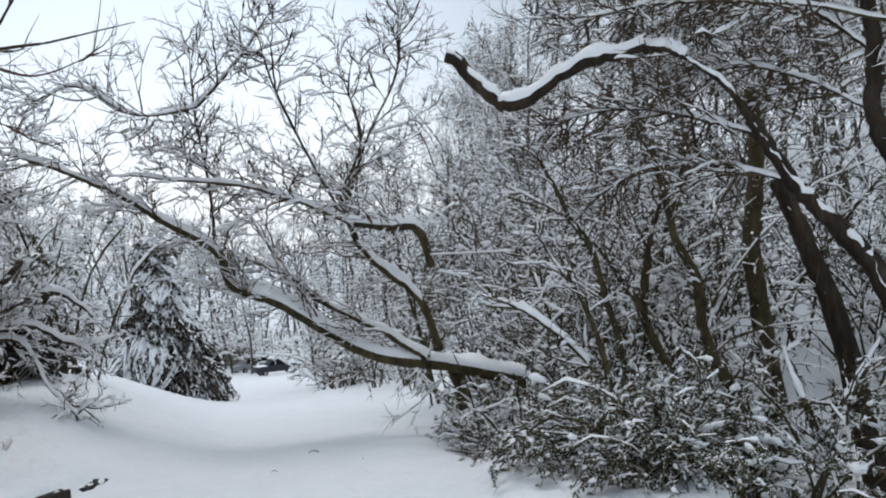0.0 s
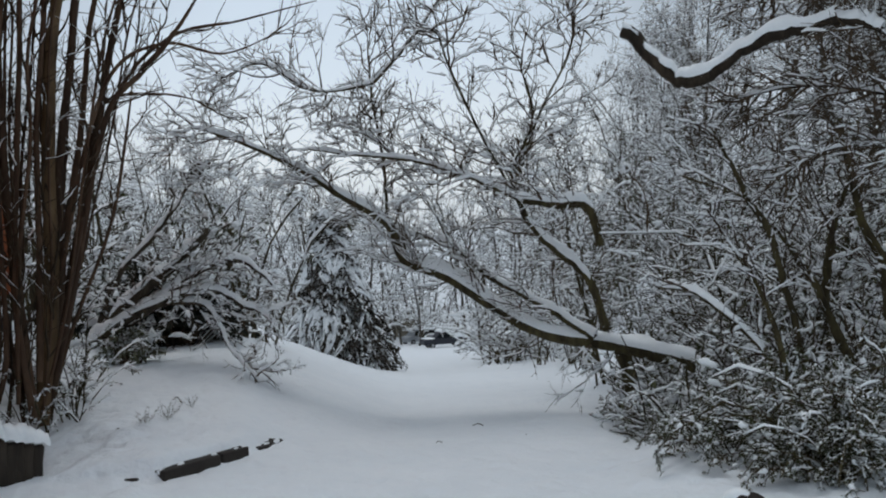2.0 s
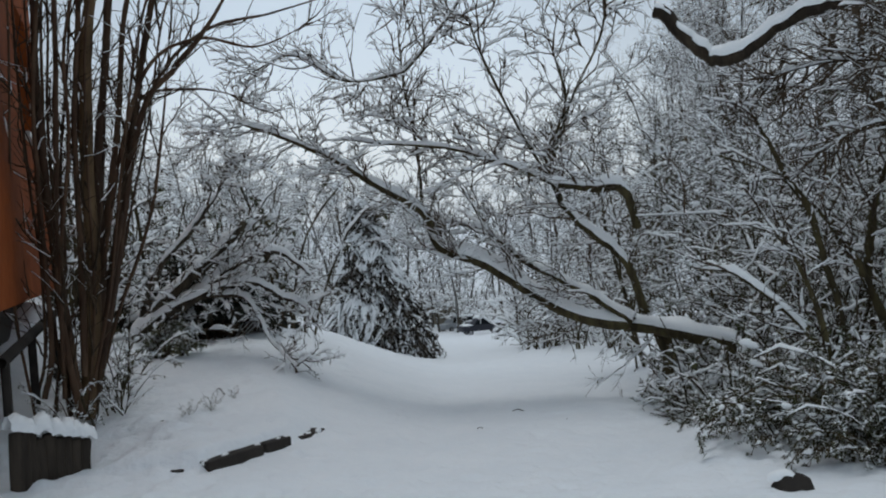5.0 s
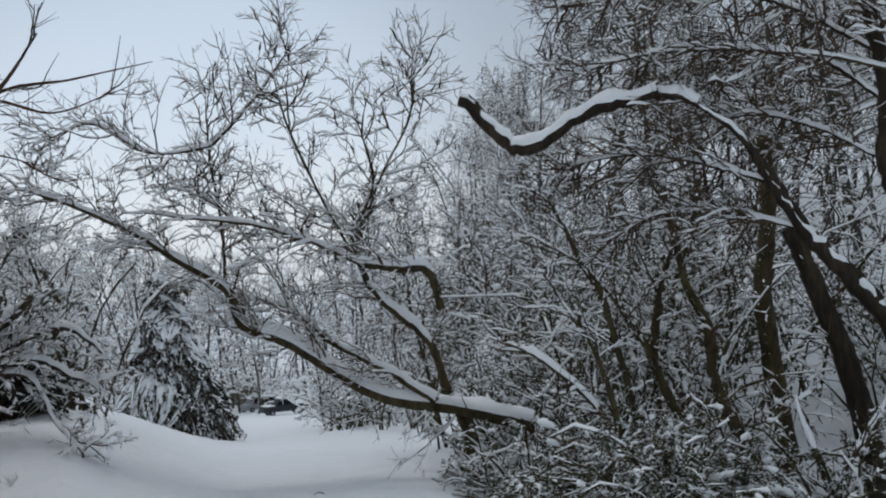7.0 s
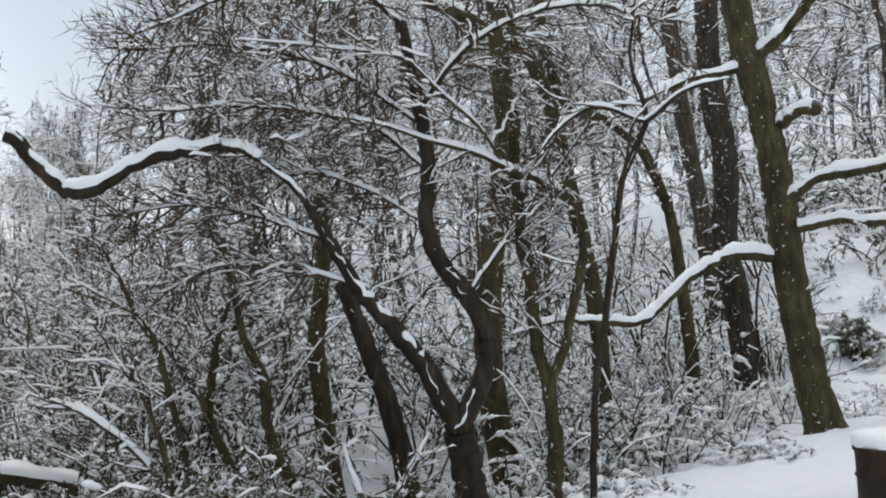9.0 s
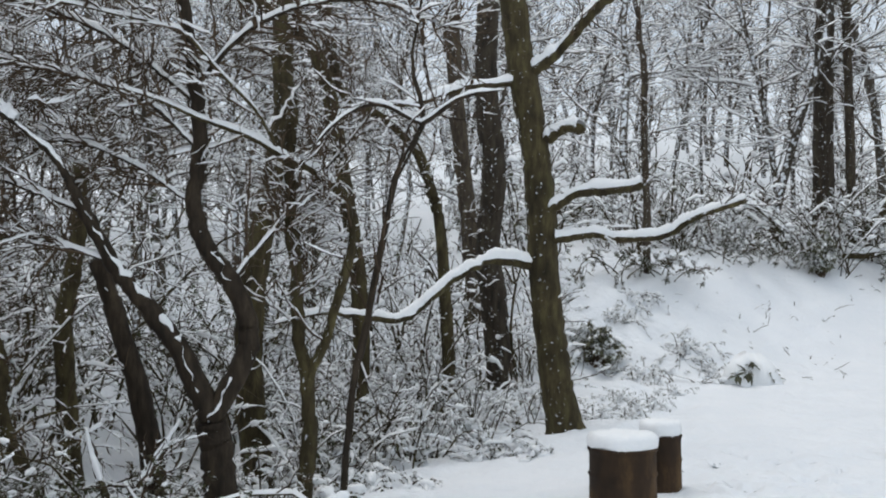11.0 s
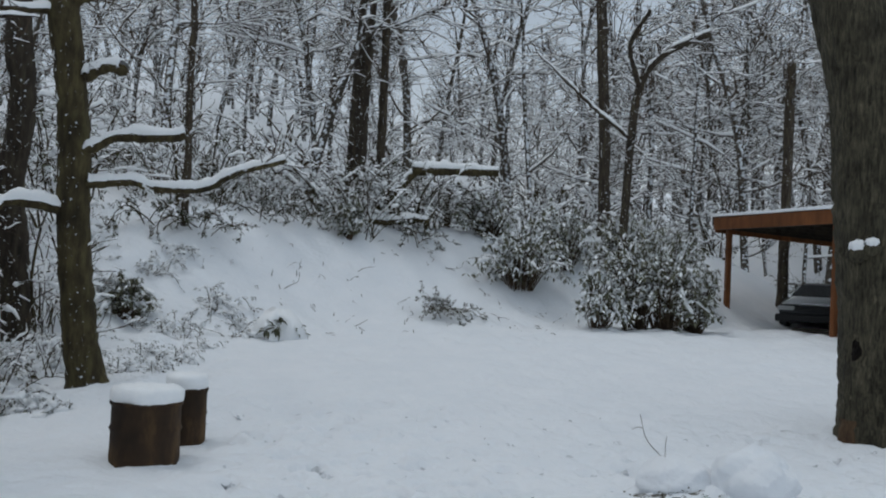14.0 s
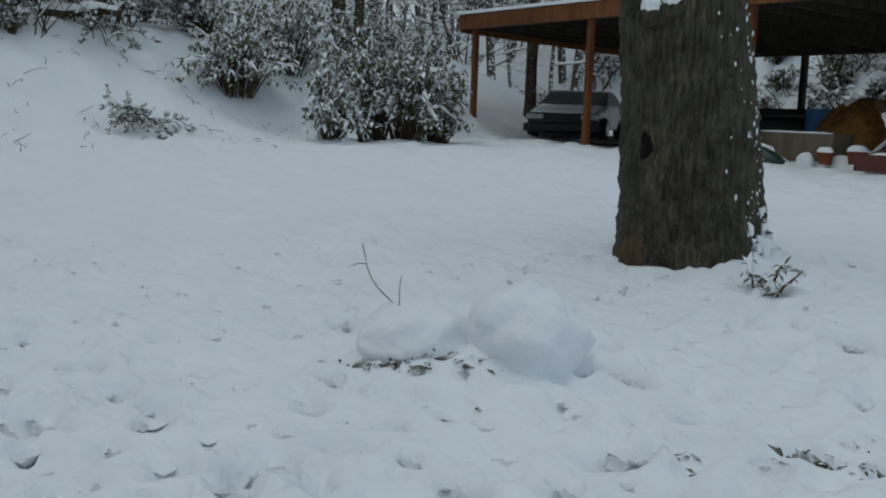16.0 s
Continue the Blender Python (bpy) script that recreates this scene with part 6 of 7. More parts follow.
def build_clutter():
    rng = np.random.default_rng(12)
    dark = coat("black_plastic", (0.010, 0.011, 0.012), 0.55)
    t = in_carport("stock_tank", 4.9, 3.6, "long black plastic tank stored under the carport", "tank", 12)
    bm = bmesh.new()
    lumpy(bm, 0.85, 0.55, 0.72, 3, 24, 7, 0.02, 0.35)
    part("shell", bm, dark, t, smooth=True)
    bm = bmesh.new()
    box(bm, -0.82, -0.58, 0.62, 0.82, -0.50, 0.70, 0.02)
    part("rim", bm, dark, t)
    b = in_carport("blue_drum", 5.95, 3.4, "bright blue plastic drum beside a tarpaulin heap", "drum")
    bm = bmesh.new()
    bmesh.ops.create_cone(bm, cap_ends=True, segments=24, radius1=0.27, radius2=0.25, depth=0.8, matrix=Matrix.Translation((0, 0, 0.4)))
    bmesh.ops.bevel(bm, geom=[e for e in bm.edges], offset=0.02, segments=2, affect='EDGES')
    part("barrel", bm, coat("blue_plastic", (0.03, 0.16, 0.36), 0.4), b)
    tarp = surface("ochre_tarpaulin", [(0.3, (0.15, 0.062, 0.015)), (0.6, (0.33, 0.155, 0.038)), (0.75, (0.42, 0.27, 0.11))], 4, 6, rough=0.45, bump=1.0, bump_scale=6, bump_dist=0.09, patches=0.5)
    for x, y, rx, ry, h, s in ((7.6, 2.3, 0.95, 0.8, 0.95, 5), (8.9, 2.7, 1.3, 0.9, 1.15, 6)):
        q = in_carport("tarpaulin_heap", x, y, "heap under a creased ochre tarpaulin", "tarpaulin", rng.uniform(-20, 20))
        bm = bmesh.new()
        lumpy(bm, rx, ry, h, s, 44, 16, 0.15, 1.15)
        part("sheet", bm, tarp, q, smooth=True)
        bm = bmesh.new()
        lumpy(bm, rx * 0.35, ry * 0.3, 0.03, s + 5, 14, 4, 0.2, 0.8, -0.1)
        for v in bm.verts:
            v.co.z += h * 0.98
            v.co.x -= rx * 0.2
        part("snow_patch", bm, SNOW_SOFT, q, "patch of snow", True)
    crate = surface("pale_crate_board", [(0.3, (0.11, 0.085, 0.055)), (0.7, (0.22, 0.18, 0.125))], 5, 5, (1, 1, 0.3), 0.75, 0.3)
    k = in_carport("wooden_box", 7.65, 0.75, "long pale wooden box with a snowy rim", "box", 8)
    for nm, a in (("front_board", (-0.55, -0.32, 0, 0.55, -0.28, 0.40)), ("back_board", (-0.55, 0.28, 0, 0.55, 0.32, 0.40)), ("end_board", (-0.59, -0.32, 0, -0.552, 0.32, 0.40)), ("end_board", (0.552, -0.32, 0, 0.59, 0.32, 0.40))):
        bm = bmesh.new()
        box(bm, *a, 0.006)
        part(nm, bm, crate, k)
    bm = bmesh.new()
    snow_slab(bm, -0.56, -0.33, 0.56, -0.26, 0.40, 0.025, rng, 0.12, 0.01)
    part("rim_snow", bm, SNOW_SOFT, k, smooth=True)
    # snow-covered sheet at the foot of the third post
    g = in_carport("ground_sheet", 7.3, -0.25, "dark green plastic sheet half buried in snow round a post", "sheet")
    bm = bmesh.new()
    lumpy(bm, 0.62, 0.42, 0.26, 8, 24, 7, 0.16, 1.4)
    part("sheet", bm, coat("green_plastic", (0.012, 0.035, 0.025), 0.5), g, smooth=True)
    bm = bmesh.new()
    lumpy(bm, 0.50, 0.36, 0.31, 9, 24, 7, 0.30, 1.5)
    part("snow", bm, SNOW_SOFT, g, "snow lying over the sheet", True)
    r = in_carport("red_crate", 9.5, -0.1, "small red crate in the snow", "crate", 10)
    bm = bmesh.new()
    for a in ((-0.3, -0.2, 0, 0.3, -0.17, 0.22), (-0.3, 0.17, 0, 0.3, 0.2, 0.22), (-0.3, -0.17, 0, -0.27, 0.17, 0.22), (0.27, -0.17, 0, 0.3, 0.17, 0.22)):
        box(bm, *a)
    part("side", bm, coat("red_plastic", (0.11, 0.025, 0.018), 0.6), r)
    bm = bmesh.new()
    lumpy(bm, 0.27, 0.17, 0.25, 4, 18, 6, 0.10, 0.7, 0.02)
    part("snow", bm, SNOW_SOFT, r, "snow heaped inside", True)
    # dark covered drum at the far end
    d = in_carport("covered_drum", 10.45, -0.3, "dark drum with a thick cap of snow", "drum")
    bm = bmesh.new()
    bmesh.ops.create_cone(bm, cap_ends=True, segments=28, radius1=0.36, radius2=0.34, depth=0.72, matrix=Matrix.Translation((0, 0, 0.34)))
    bmesh.ops.bevel(bm, geom=[e for e in bm.edges], offset=0.02, segments=2, affect='EDGES')
    part("barrel", bm, dark, d)
    bm = bmesh.new()
    lumpy(bm, 0.40, 0.40, 0.2, 6, 24, 7, 0.05, 0.5, 0.0)
    for v in bm.verts:
        v.co.z += 0.70
    part("snow_cap", bm, SNOW_SOFT, d, "thick cap of snow", True)
    # stored timber, bins and sacks in the shade
    for x, y, L, lay_n, tn in ((4.3, 5.0, 2.6, 5, 0), (7.6, 5.1, 3.2, 6, 3), (10.2, 4.8, 2.4, 5, -4)):
        st = in_carport("timber_stack", x, y, "dark stack of stored timber under the carport", "timber", tn)
        for q in range(lay_n):
            for w in range(3):
                bm = bmesh.new()
                o = rng.normal(0, 0.08)
                box(bm, -L / 2 + o, -0.36 + 0.25 * w, 0.17 * q - 0.02, L / 2 + o, -0.14 + 0.25 * w, 0.17 * q + 0.135, 0.01)
                part("plank", bm, DARKWOOD, st)
    for x, y, hh, rr in ((3.7, 3.4, 0.85, 0.30), (4.1, 2.6, 0.75, 0.27), (6.7, 4.0, 0.8, 0.28)):
        st = in_carport("dustbin", x, y, "dark grey dustbin under the carport", "bin")
        bm = bmesh.new()
        bmesh.ops.create_cone(bm, cap_ends=True, segments=24, radius1=rr * 0.86, radius2=rr, depth=hh, matrix=Matrix.Translation((0, 0, hh / 2)))
        part("body", bm, DARKBASE, st, smooth=False)
        bm = bmesh.new()
        lumpy(bm, rr * 1.06, rr * 1.06, 0.08, 5, 24, 5, 0.01, 0.5, 0.0)
        for v in bm.verts:
            v.co.z += hh
        part("lid", bm, DARKBASE, st, smooth=True)
    # a jumble of scrap boards, pots and snow before the tarpaulin
    scrap = [surface("weathered_scrap_board", [(0.3, (0.07, 0.052, 0.038)), (0.7, (0.19, 0.15, 0.11))], 5, 5, (1, 1, 0.3), 0.8, 0.3), surface("brown_scrap_board", [(0.3, (0.05, 0.030, 0.018)), (0.7, (0.13, 0.078, 0.045))], 5, 5, (1, 1, 0.3), 0.8, 0.3)]
    for i in range(11):
        L, wd = rng.uniform(0.7, 1.5), rng.uniform(0.08, 0.22)
        st = in_carport("scrap_board", rng.uniform(8.3, 10.3), rng.uniform(0.3, 1.7), "weathered scrap board leaning in a jumble, dusted with snow", "board")
        st["group"] = "scrap under the carport"
        st.matrix_basis = st.matrix_basis @ pose(0, 0, 0.02, rng.uniform(-25, 25), rng.uniform(-68, -8), rng.uniform(0, 360))
        bm = bmesh.new()
        box(bm, 0, -wd / 2, 0, L, wd / 2, 0.03, 0.005)
        part("plank", bm, scrap[i % 2], st)
        bm = bmesh.new()
        snow_slab(bm, L * 0.35, -wd * 0.42, L * rng.uniform(0.7, 0.98), wd * 0.42, 0.03, 0.03, rng, 0.06, 0.02)
        part("snow", bm, SNOW_SOFT, st, "strip of snow", True)
    clay = surface("terracotta", [(0.3, (0.12, 0.035, 0.020)), (0.7, (0.24, 0.075, 0.040))], 6, 5, rough=0.85, bump=0.3)
    for i, (x, y, r) in enumerate(((8.45, 0.15, 0.11), (8.8, 0.35, 0.13), (9.9, 0.1, 0.10))):
        st = in_carport("flower_pot", x, y, "red clay flower pot heaped with snow", "flower pot", 0)
        st["group"] = "clay pots before the carport"
        bm = bmesh.new()
        bmesh.ops.create_cone(bm, cap_ends=True, segments=20, radius1=r * 0.72, radius2=r, depth=r * 1.5, matrix=Matrix.Translation((0, 0, r * 0.75)))
        part("pot", bm, clay, st)
        bm = bmesh.new()
        bmesh.ops.create_cone(bm, cap_ends=True, segments=20, radius1=r * 1.08, radius2=r * 1.1, depth=r * 0.3, matrix=Matrix.Translation((0, 0, r * 1.4)))
        part("rim", bm, clay, st)
        bm = bmesh.new()
        lumpy(bm, r * 1.02, r * 1.02, r * 0.7, 70 + i, 18, 6, 0.10, 0.8, 0.0)
        for v in bm.verts:
            v.co.z += r * 1.53
        part("snow", bm, SNOW_SOFT, st, "heap of snow", True)
    for i in range(9):
        st = in_carport("snow_lump", rng.uniform(7.9, 10.4), rng.uniform(-0.2, 1.3), "lump of snow on the scrap heap", "snow")
        st["group"] = "snow lumps on the scrap"
        r = rng.uniform(0.08, 0.2)
        bm = bmesh.new()
        lumpy(bm, r, r * 0.8, r * rng.uniform(0.6, 1.2), 90 + i, 18, 6, 0.22, 0.9, -0.05)
        part("snow", bm, SNOW_SOFT, st, smooth=True)
    # bare earth under the roof
    bm = bmesh.new()
    nx, ny = 26, 14
    g2 = [[bm.verts.new((0.6 + 11.2 * i / nx, 0.75 + 0.45 * math.sin(i * 1.7) * (j == 0) + 5.0 * j / ny, 0)) for j in range(ny + 1)] for i in range(nx + 1)]
    for row in g2:
        for v in row:
            w = CARPORT @ v.co
            v.co.z = lay(w.x, w.y) - 0.72 + 0.045
    for i in range(nx):
        for j in range(ny):
            bm.faces.new((g2[i][j], g2[i][j + 1], g2[i + 1][j + 1], g2[i + 1][j]))
    me = bpy.data.meshes.new("earth_floor")
    bm.to_mesh(me)
    bm.free()
    me.materials.append(surface("bare_earth", [(0.3, (0.030, 0.022, 0.015)), (0.7, (0.085, 0.065, 0.045))], 3, 7, rough=0.9, bump=0.6, bump_dist=0.04))
    e = new("earth_floor", me)
    e.matrix_basis = CARPORT
    tagged(e, "dark bare earth sheltered by the carport roof", "ground", kind="structure")


build_clutter()

# ---------- evergreen bushes by the carport ----------
BROADLEAF = surface("olive_broadleaf", [(0.3, (0.085, 0.087, 0.055)), (0.7, (0.19, 0.185, 0.12))], 3, 3, rough=0.5, bump=0.0, rand=0.15)


def leafy_bush(name, x, y, w, h, seed, label, sprays=150, leaf=0.13, snow_share=0.5, droop=0.5, group="evergreen bushes by the carport", depth=None, leafage=None):
    rng = np.random.default_rng(seed)
    t = thing(name, x, y, lay(x, y), label, "bush", group)
    n = sprays
    a = rng.uniform(0, 6.28, n)
    u = rng.uniform(0.0, 1.0, n)
    rr = np.sqrt(1 - (u * 0.92) ** 2) * rng.uniform(0.3, 1.25, n)
    tip = np.stack([np.cos(a) * rr * w, np.sin(a) * rr * (depth or w), 0.10 * h + u * h * rng.uniform(0.6, 1.15, n)], 1)
    root = np.stack([tip[:, 0] * 0.25, tip[:, 1] * 0.25, np.zeros(n) - 0.1], 1)
    P = np.empty((n, 6, 3))
    for q in range(6):
        s = q / 5
        P[:, q] = root * (1 - s) + tip * s
        P[:, q, 2] += h * 0.28 * math.sin(s * math.pi) * (1 - 0.3 * s) + rng.normal(0, 0.02, n)
    L2 = grow(P, 3, h * 0.22, 45, rng, 4, 0.5, 1.0, 0.2, -0.02, droop * 0.3)
    st = snowy_tubes(P, taper(n, 6, 0.014, 0.004, rng), 0.02, rng)
    part_mesh("stem", raw_mesh("stem", st[0], st[1], [TWIG, SNOW_SOFT], st[2]), t)
    q1 = leaf_quads(P[:, 1:], 9, leaf, rng, snow_share, droop)
    q2 = leaf_quads(L2, 5, leaf, rng, snow_share, droop)
    c = join([q1, q2])
    part_mesh("foliage", raw_mesh("foliage", c[0], c[1], [leafage or BROADLEAF, SNOW_SOFT], c[2], smooth=False), t)
    # pads of snow on the outer shoots
    k = rng.choice(n, n // 3, replace=False)
    s2 = snowy_tubes(P[k][:, 3:] + np.array([0, 0, 0.02]), taper(len(k), 3, 0.02, 0.012, rng), 0.075, rng)
    part_mesh("snow_pad", raw_mesh("snow_pad", s2[0], s2[1], [SNOW_SOFT], np.zeros(len(s2[1]), int)), t)["kind"] = "stuff"
    return t


for az, d, w, h, sd, lab, share, dr in ((-73.2, 18.4, 0.50, 1.35, 1, "drooping evergreen bush weighed down to the ground by snow", 0.72, 0.9),
                                       (-75.3, 19.0, 0.75, 1.9, 2, "broad evergreen bush with snowy drooping leaves", 0.55, 0.6),
                                       (-76.9, 19.0, 0.75, 1.75, 3, "dense olive evergreen bush dusted with snow", 0.42, 0.5),
                                       (-78.5, 19.3, 0.55, 1.4, 4, "dense olive evergreen bush beside a carport post", 0.42, 0.5),
                                       (-68.6, 20.2, 0.95, 1.35, 5, "round evergreen bush on the bank under snow", 0.55, 0.6),
                                       (-71.0, 21.6, 0.8, 1.2, 6, "evergreen bush on the bank edge", 0.42, 0.5),
                                       (-66.6, 21.6, 0.7, 1.0, 7, "evergreen bush beside a fallen log", 0.45, 0.5),
                                       (-74.5, 22.5, 0.9, 1.4, 8, "tall evergreen thicket on the bank", 0.42, 0.5),
                                       (-77.3, 22.8, 0.8, 1.5, 9, "tall evergreen thicket behind the carport", 0.42, 0.5)):
    bx, by = polar(az, d)
    leafy_bush("evergreen_bush", bx, by, w * 1.02, h * 0.96, sd, lab, int(105 * w / 0.8), 0.105, share + 0.25, min(1.0, dr + 0.2))
for az, d, w, h, sd, lab in ((-58.65, 19.5, 0.25, 0.75, 11, "small dark evergreen on the crest of the bank"), (-46.4, 15.2, 0.40, 0.55, 12, "dark evergreen clump half buried in snow")):
    bx, by = polar(az, d)
    leafy_bush("dark_shrub", bx, by, w, h, sd, lab, 70, 0.10, 0.5, 0.6, "dark shrubs on the bank")
# evergreens added to darken the bank, standing in for its shade
for i in range(22):
    bp = CARPORT @ Vector((0.55 * i + 0.4 * math.sin(i * 2.3), 8.0 + 0.9 * (0.5 + 0.5 * math.sin(i * 1.9)) + (1.2 if i % 3 == 0 else 0), 0))
    leafy_bush("bank_evergreen", bp.x, bp.y, 0.42 + 0.1 * math.sin(i), 0.62 + 0.2 * math.cos(i * 1.3), 140 + i, "low evergreen added to darken the bank behind the carport", 34, 0.12, 0.35, 0.6, "evergreens behind the carport")
# a low shrub with a cushion of snow
sx, sy = polar(-54.8, 14.9)
sh = leafy_bush("low_shrub", sx, sy, 0.40, 0.34, 13, "low dark shrub with a cushion of snow on top", 30, 0.14, 0.1, 0.8, "dark shrubs on the bank")
bm = bmesh.new()
lumpy(bm, 0.40, 0.36, 0.42, 14, 30, 9, 0.20, 1.0, -0.04)
part("snow_cushion", bm, SNOW_SOFT, sh, "rounded cushion of snow", True)

# thin bare shrubs and dead stalks
for az, d, sc in ((-64.3, 18.0, 0.62), (-64.9, 18.2, 0.5), (-47.6, 12.6, 0.3), (-49.6, 12.4, 0.28), (-50.8, 13.2, 0.28), (-48.3, 11.4, 0.28), (-46.4, 11.6, 0.3), (-51.5, 15.8, 0.5), (-50.2, 17.6, 0.7), (-53.6, 18.9, 0.7), (-55.6, 19.3, 0.6), (-47.5, 17.4, 0.8), (-62.6, 20.2, 0.7), (-57.0, 19.8, 0.6)):
    bx, by = polar(az, d)
    plant_brush(LOWBRUSH[0] if d < 17 else NEARBRUSH[1], bx, by, sc * 1.2, az * 7, "thin bare shrub bent under snow", "thin shrubs on the bank", "bare_shrub")

# ---------- snow heap, sticks and trodden patches ----------
def build_heap():
    x, y = polar(-82.0, 7.5)
    h = thing("snow_heap", x, y, lay(x, y), "rolled heap of snow with lumps round its foot", "snow heap")
    for nm, ox, oy, oz, rx, ry, rz, sd in (("mound", 0, 0, 0.17, 0.27, 0.27, 0.26, 1), ("lump", 0.06, 0.56, 0.06, 0.30, 0.30, 0.22, 2)):
        bm = bmesh.new()
        bmesh.ops.create_icosphere(bm, subdivisions=5 if nm == "mound" else 4, radius=1.0)
        for v in bm.verts:
            p = v.co.copy()
            w = 1 + 0.13 * float(grain(p.x + 2 * p.z, p.y + sd, 0.8)) + 0.10 * float(grain(p.x - p.z, p.y + p.z + sd, 0.34)) + 0.03 * float(grain(p.x + p.z * 0.7, p.y - p.z + sd, 0.15))
            v.co = Vector((ox + p.x * rx * w, oy + p.y * ry * w, oz + p.z * rz * w))
        part(nm, bm, SNOW, h, smooth=True)
    # dead leaves and grass showing at its foot
    rng = np.random.default_rng(17)
    slush = surface("muddy_slush", [(0.38, (0.05, 0.045, 0.035)), (0.5, (0.20, 0.19, 0.17)), (0.62, (0.68, 0.70, 0.73))], 16, 6, rough=0.6, bump=0.5)
    litter = surface("wet_dead_leaves", [(0.3, (0.035, 0.030, 0.018)), (0.6, (0.10, 0.085, 0.050)), (0.75, (0.15, 0.14, 0.085))], 12, 5, rough=0.8, bump=0.3)
    for az, d, s, n in ((-76.6, 7.38, 0.09, 60), (-78.4, 7.36, 0.10, 60), (-80.0, 7.3, 0.05, 22), (-82.4, 5.50, 0.13, 70), (-84.2, 5.02, 0.13, 60), (-80.0, 5.17, 0.06, 44), (-86.7, 6.42, 0.05, 50), (-87.8, 6.38, 0.07, 40), (-91.2, 6.55, 0.13, 90), (-94.0, 6.52, 0.11, 80),
                        (-94.9, 6.30, 0.07, 50), (-95.8, 6.33, 0.10, 70), (-97.1, 5.78, 0.13, 70), (-97.6, 5.08, 0.08, 40), ):
        px, py = polar(az, d)
        P = np.empty((n, 2, 3))
        P[:, 0] = np.stack([px + rng.normal(0, s * 0.6, n), py + rng.normal(0, s, n), np.zeros(n)], 1)
        P[:, 0, 2] = land(P[:, 0, 0], P[:, 0, 1]) + relief(P[:, 0, 0], P[:, 0, 1]) + 0.012
        P[:, 1] = P[:, 0] + rng.normal(0, 0.03, (n, 3)) * (1, 1, 0.4)
        q = leaf_quads(P, 1, 0.034, rng, 0.35, 0.05)
        # a ragged floor of slush and mud under the leaves
        ga = np.arange(18) * np.pi / 9
        rim = np.stack([np.cos(ga) * s * 1.25 * rng.uniform(0.5, 1.2, 18), np.sin(ga) * s * 1.5 * rng.uniform(0.5, 1.2, 18)], 1)
        dv = np.concatenate([[(0, 0)], rim * 0.5, rim])
        dv = np.column_stack([dv[:, 0] + px, dv[:, 1] + py, np.zeros(len(dv))])
        dv[:, 2] = land(dv[:, 0], dv[:, 1]) + relief(dv[:, 0], dv[:, 1]) + 0.006
        b = np.arange(18)
        df = np.concatenate([np.stack([np.zeros(9, int), 1 + b[::2], 1 + b[1::2], 1 + (b[::2] + 2) % 18], 1), np.stack([1 + b, 19 + b, 19 + (b + 1) % 18, 1 + (b + 1) % 18], 1)])
        q = join([q, (dv, df, np.full(len(df), 2))])
        tagged(new("dead_leaf_patch", raw_mesh("dead_leaf_patch", q[0] - np.array([px, py, lay(px, py)]), q[1], [litter, SNOW_SOFT, slush], q[2])), "wet dead leaves and grass trodden through the snow", "leaves", kind="stuff").matrix_basis = pose(px, py, lay(px, py))
    # discs lining the prints, grey for both slush and shade; bits of leaf in some
    grey = surface("slush_and_shade", [(0.35, (0.50, 0.52, 0.54)), (0.65, (0.76, 0.78, 0.81))], 14, 5, rough=0.6, bump=0.5)
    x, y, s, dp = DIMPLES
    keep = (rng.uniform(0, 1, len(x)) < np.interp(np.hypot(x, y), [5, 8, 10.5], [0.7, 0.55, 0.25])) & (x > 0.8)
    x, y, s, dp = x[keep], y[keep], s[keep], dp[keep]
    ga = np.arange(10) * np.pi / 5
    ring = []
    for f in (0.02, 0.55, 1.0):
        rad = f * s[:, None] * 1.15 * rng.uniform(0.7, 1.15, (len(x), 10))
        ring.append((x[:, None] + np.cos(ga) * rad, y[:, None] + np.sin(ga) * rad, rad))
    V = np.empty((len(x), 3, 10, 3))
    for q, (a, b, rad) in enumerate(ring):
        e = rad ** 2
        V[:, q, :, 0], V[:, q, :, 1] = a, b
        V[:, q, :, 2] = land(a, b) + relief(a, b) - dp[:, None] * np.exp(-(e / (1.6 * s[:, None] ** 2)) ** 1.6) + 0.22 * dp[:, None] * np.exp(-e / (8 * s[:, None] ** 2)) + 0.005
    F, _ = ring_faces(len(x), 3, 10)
    tagged(new("slush_and_shade", raw_mesh("slush_and_shade", V.reshape(-1, 3), F[:, ::-1], [grey])), "grey lining of prints in the snow, slush and shade in one colour", "slush", kind="stuff")
    n = len(x) // 8
    P = np.empty((n, 2, 3))
    P[:, 0] = V[:n, 1, 3]
    P[:, 0, 2] += 0.012
    P[:, 1] = P[:, 0] + rng.normal(0, 0.02, P[:, 0].shape) * (1, 1, 0.3)
    q = leaf_quads(P, 2, 0.03, rng, 0.3, 0.0)
    tagged(new("leaf_litter", raw_mesh("leaf_litter", q[0], q[1], [litter, SNOW_SOFT], q[2])), "specks of dead leaf in the trodden snow", "leaves", kind="stuff")
    # dead stalks and grass showing through the snow of the bank
    n = 460
    az, d = rng.uniform(-74, -44, n), rng.uniform(11.5, 20, n)
    on = (0.48 * -np.sin(np.radians(az)) + 0.88 * np.cos(np.radians(az))) * d > 13.2
    az, d = az[on], d[on]
    n = len(az)
    bx, by = -np.sin(np.radians(az)) * d, np.cos(np.radians(az)) * d
    P = np.empty((n, 4, 3))
    P[:, 0] = np.stack([bx, by, land(bx, by) - 0.02], 1)
    dirn = rng.standard_normal((n, 3)) * (1, 1, 0.3) + (0, 0, 0.5)
    L = rng.uniform(0.05, 0.22, n) * np.where(rng.uniform(0, 1, n) < 0.15, 2.2, 1)
    for q in range(1, 4):
        dirn = dirn + rng.standard_normal((n, 3)) * 0.4 + (0, 0, -0.15)
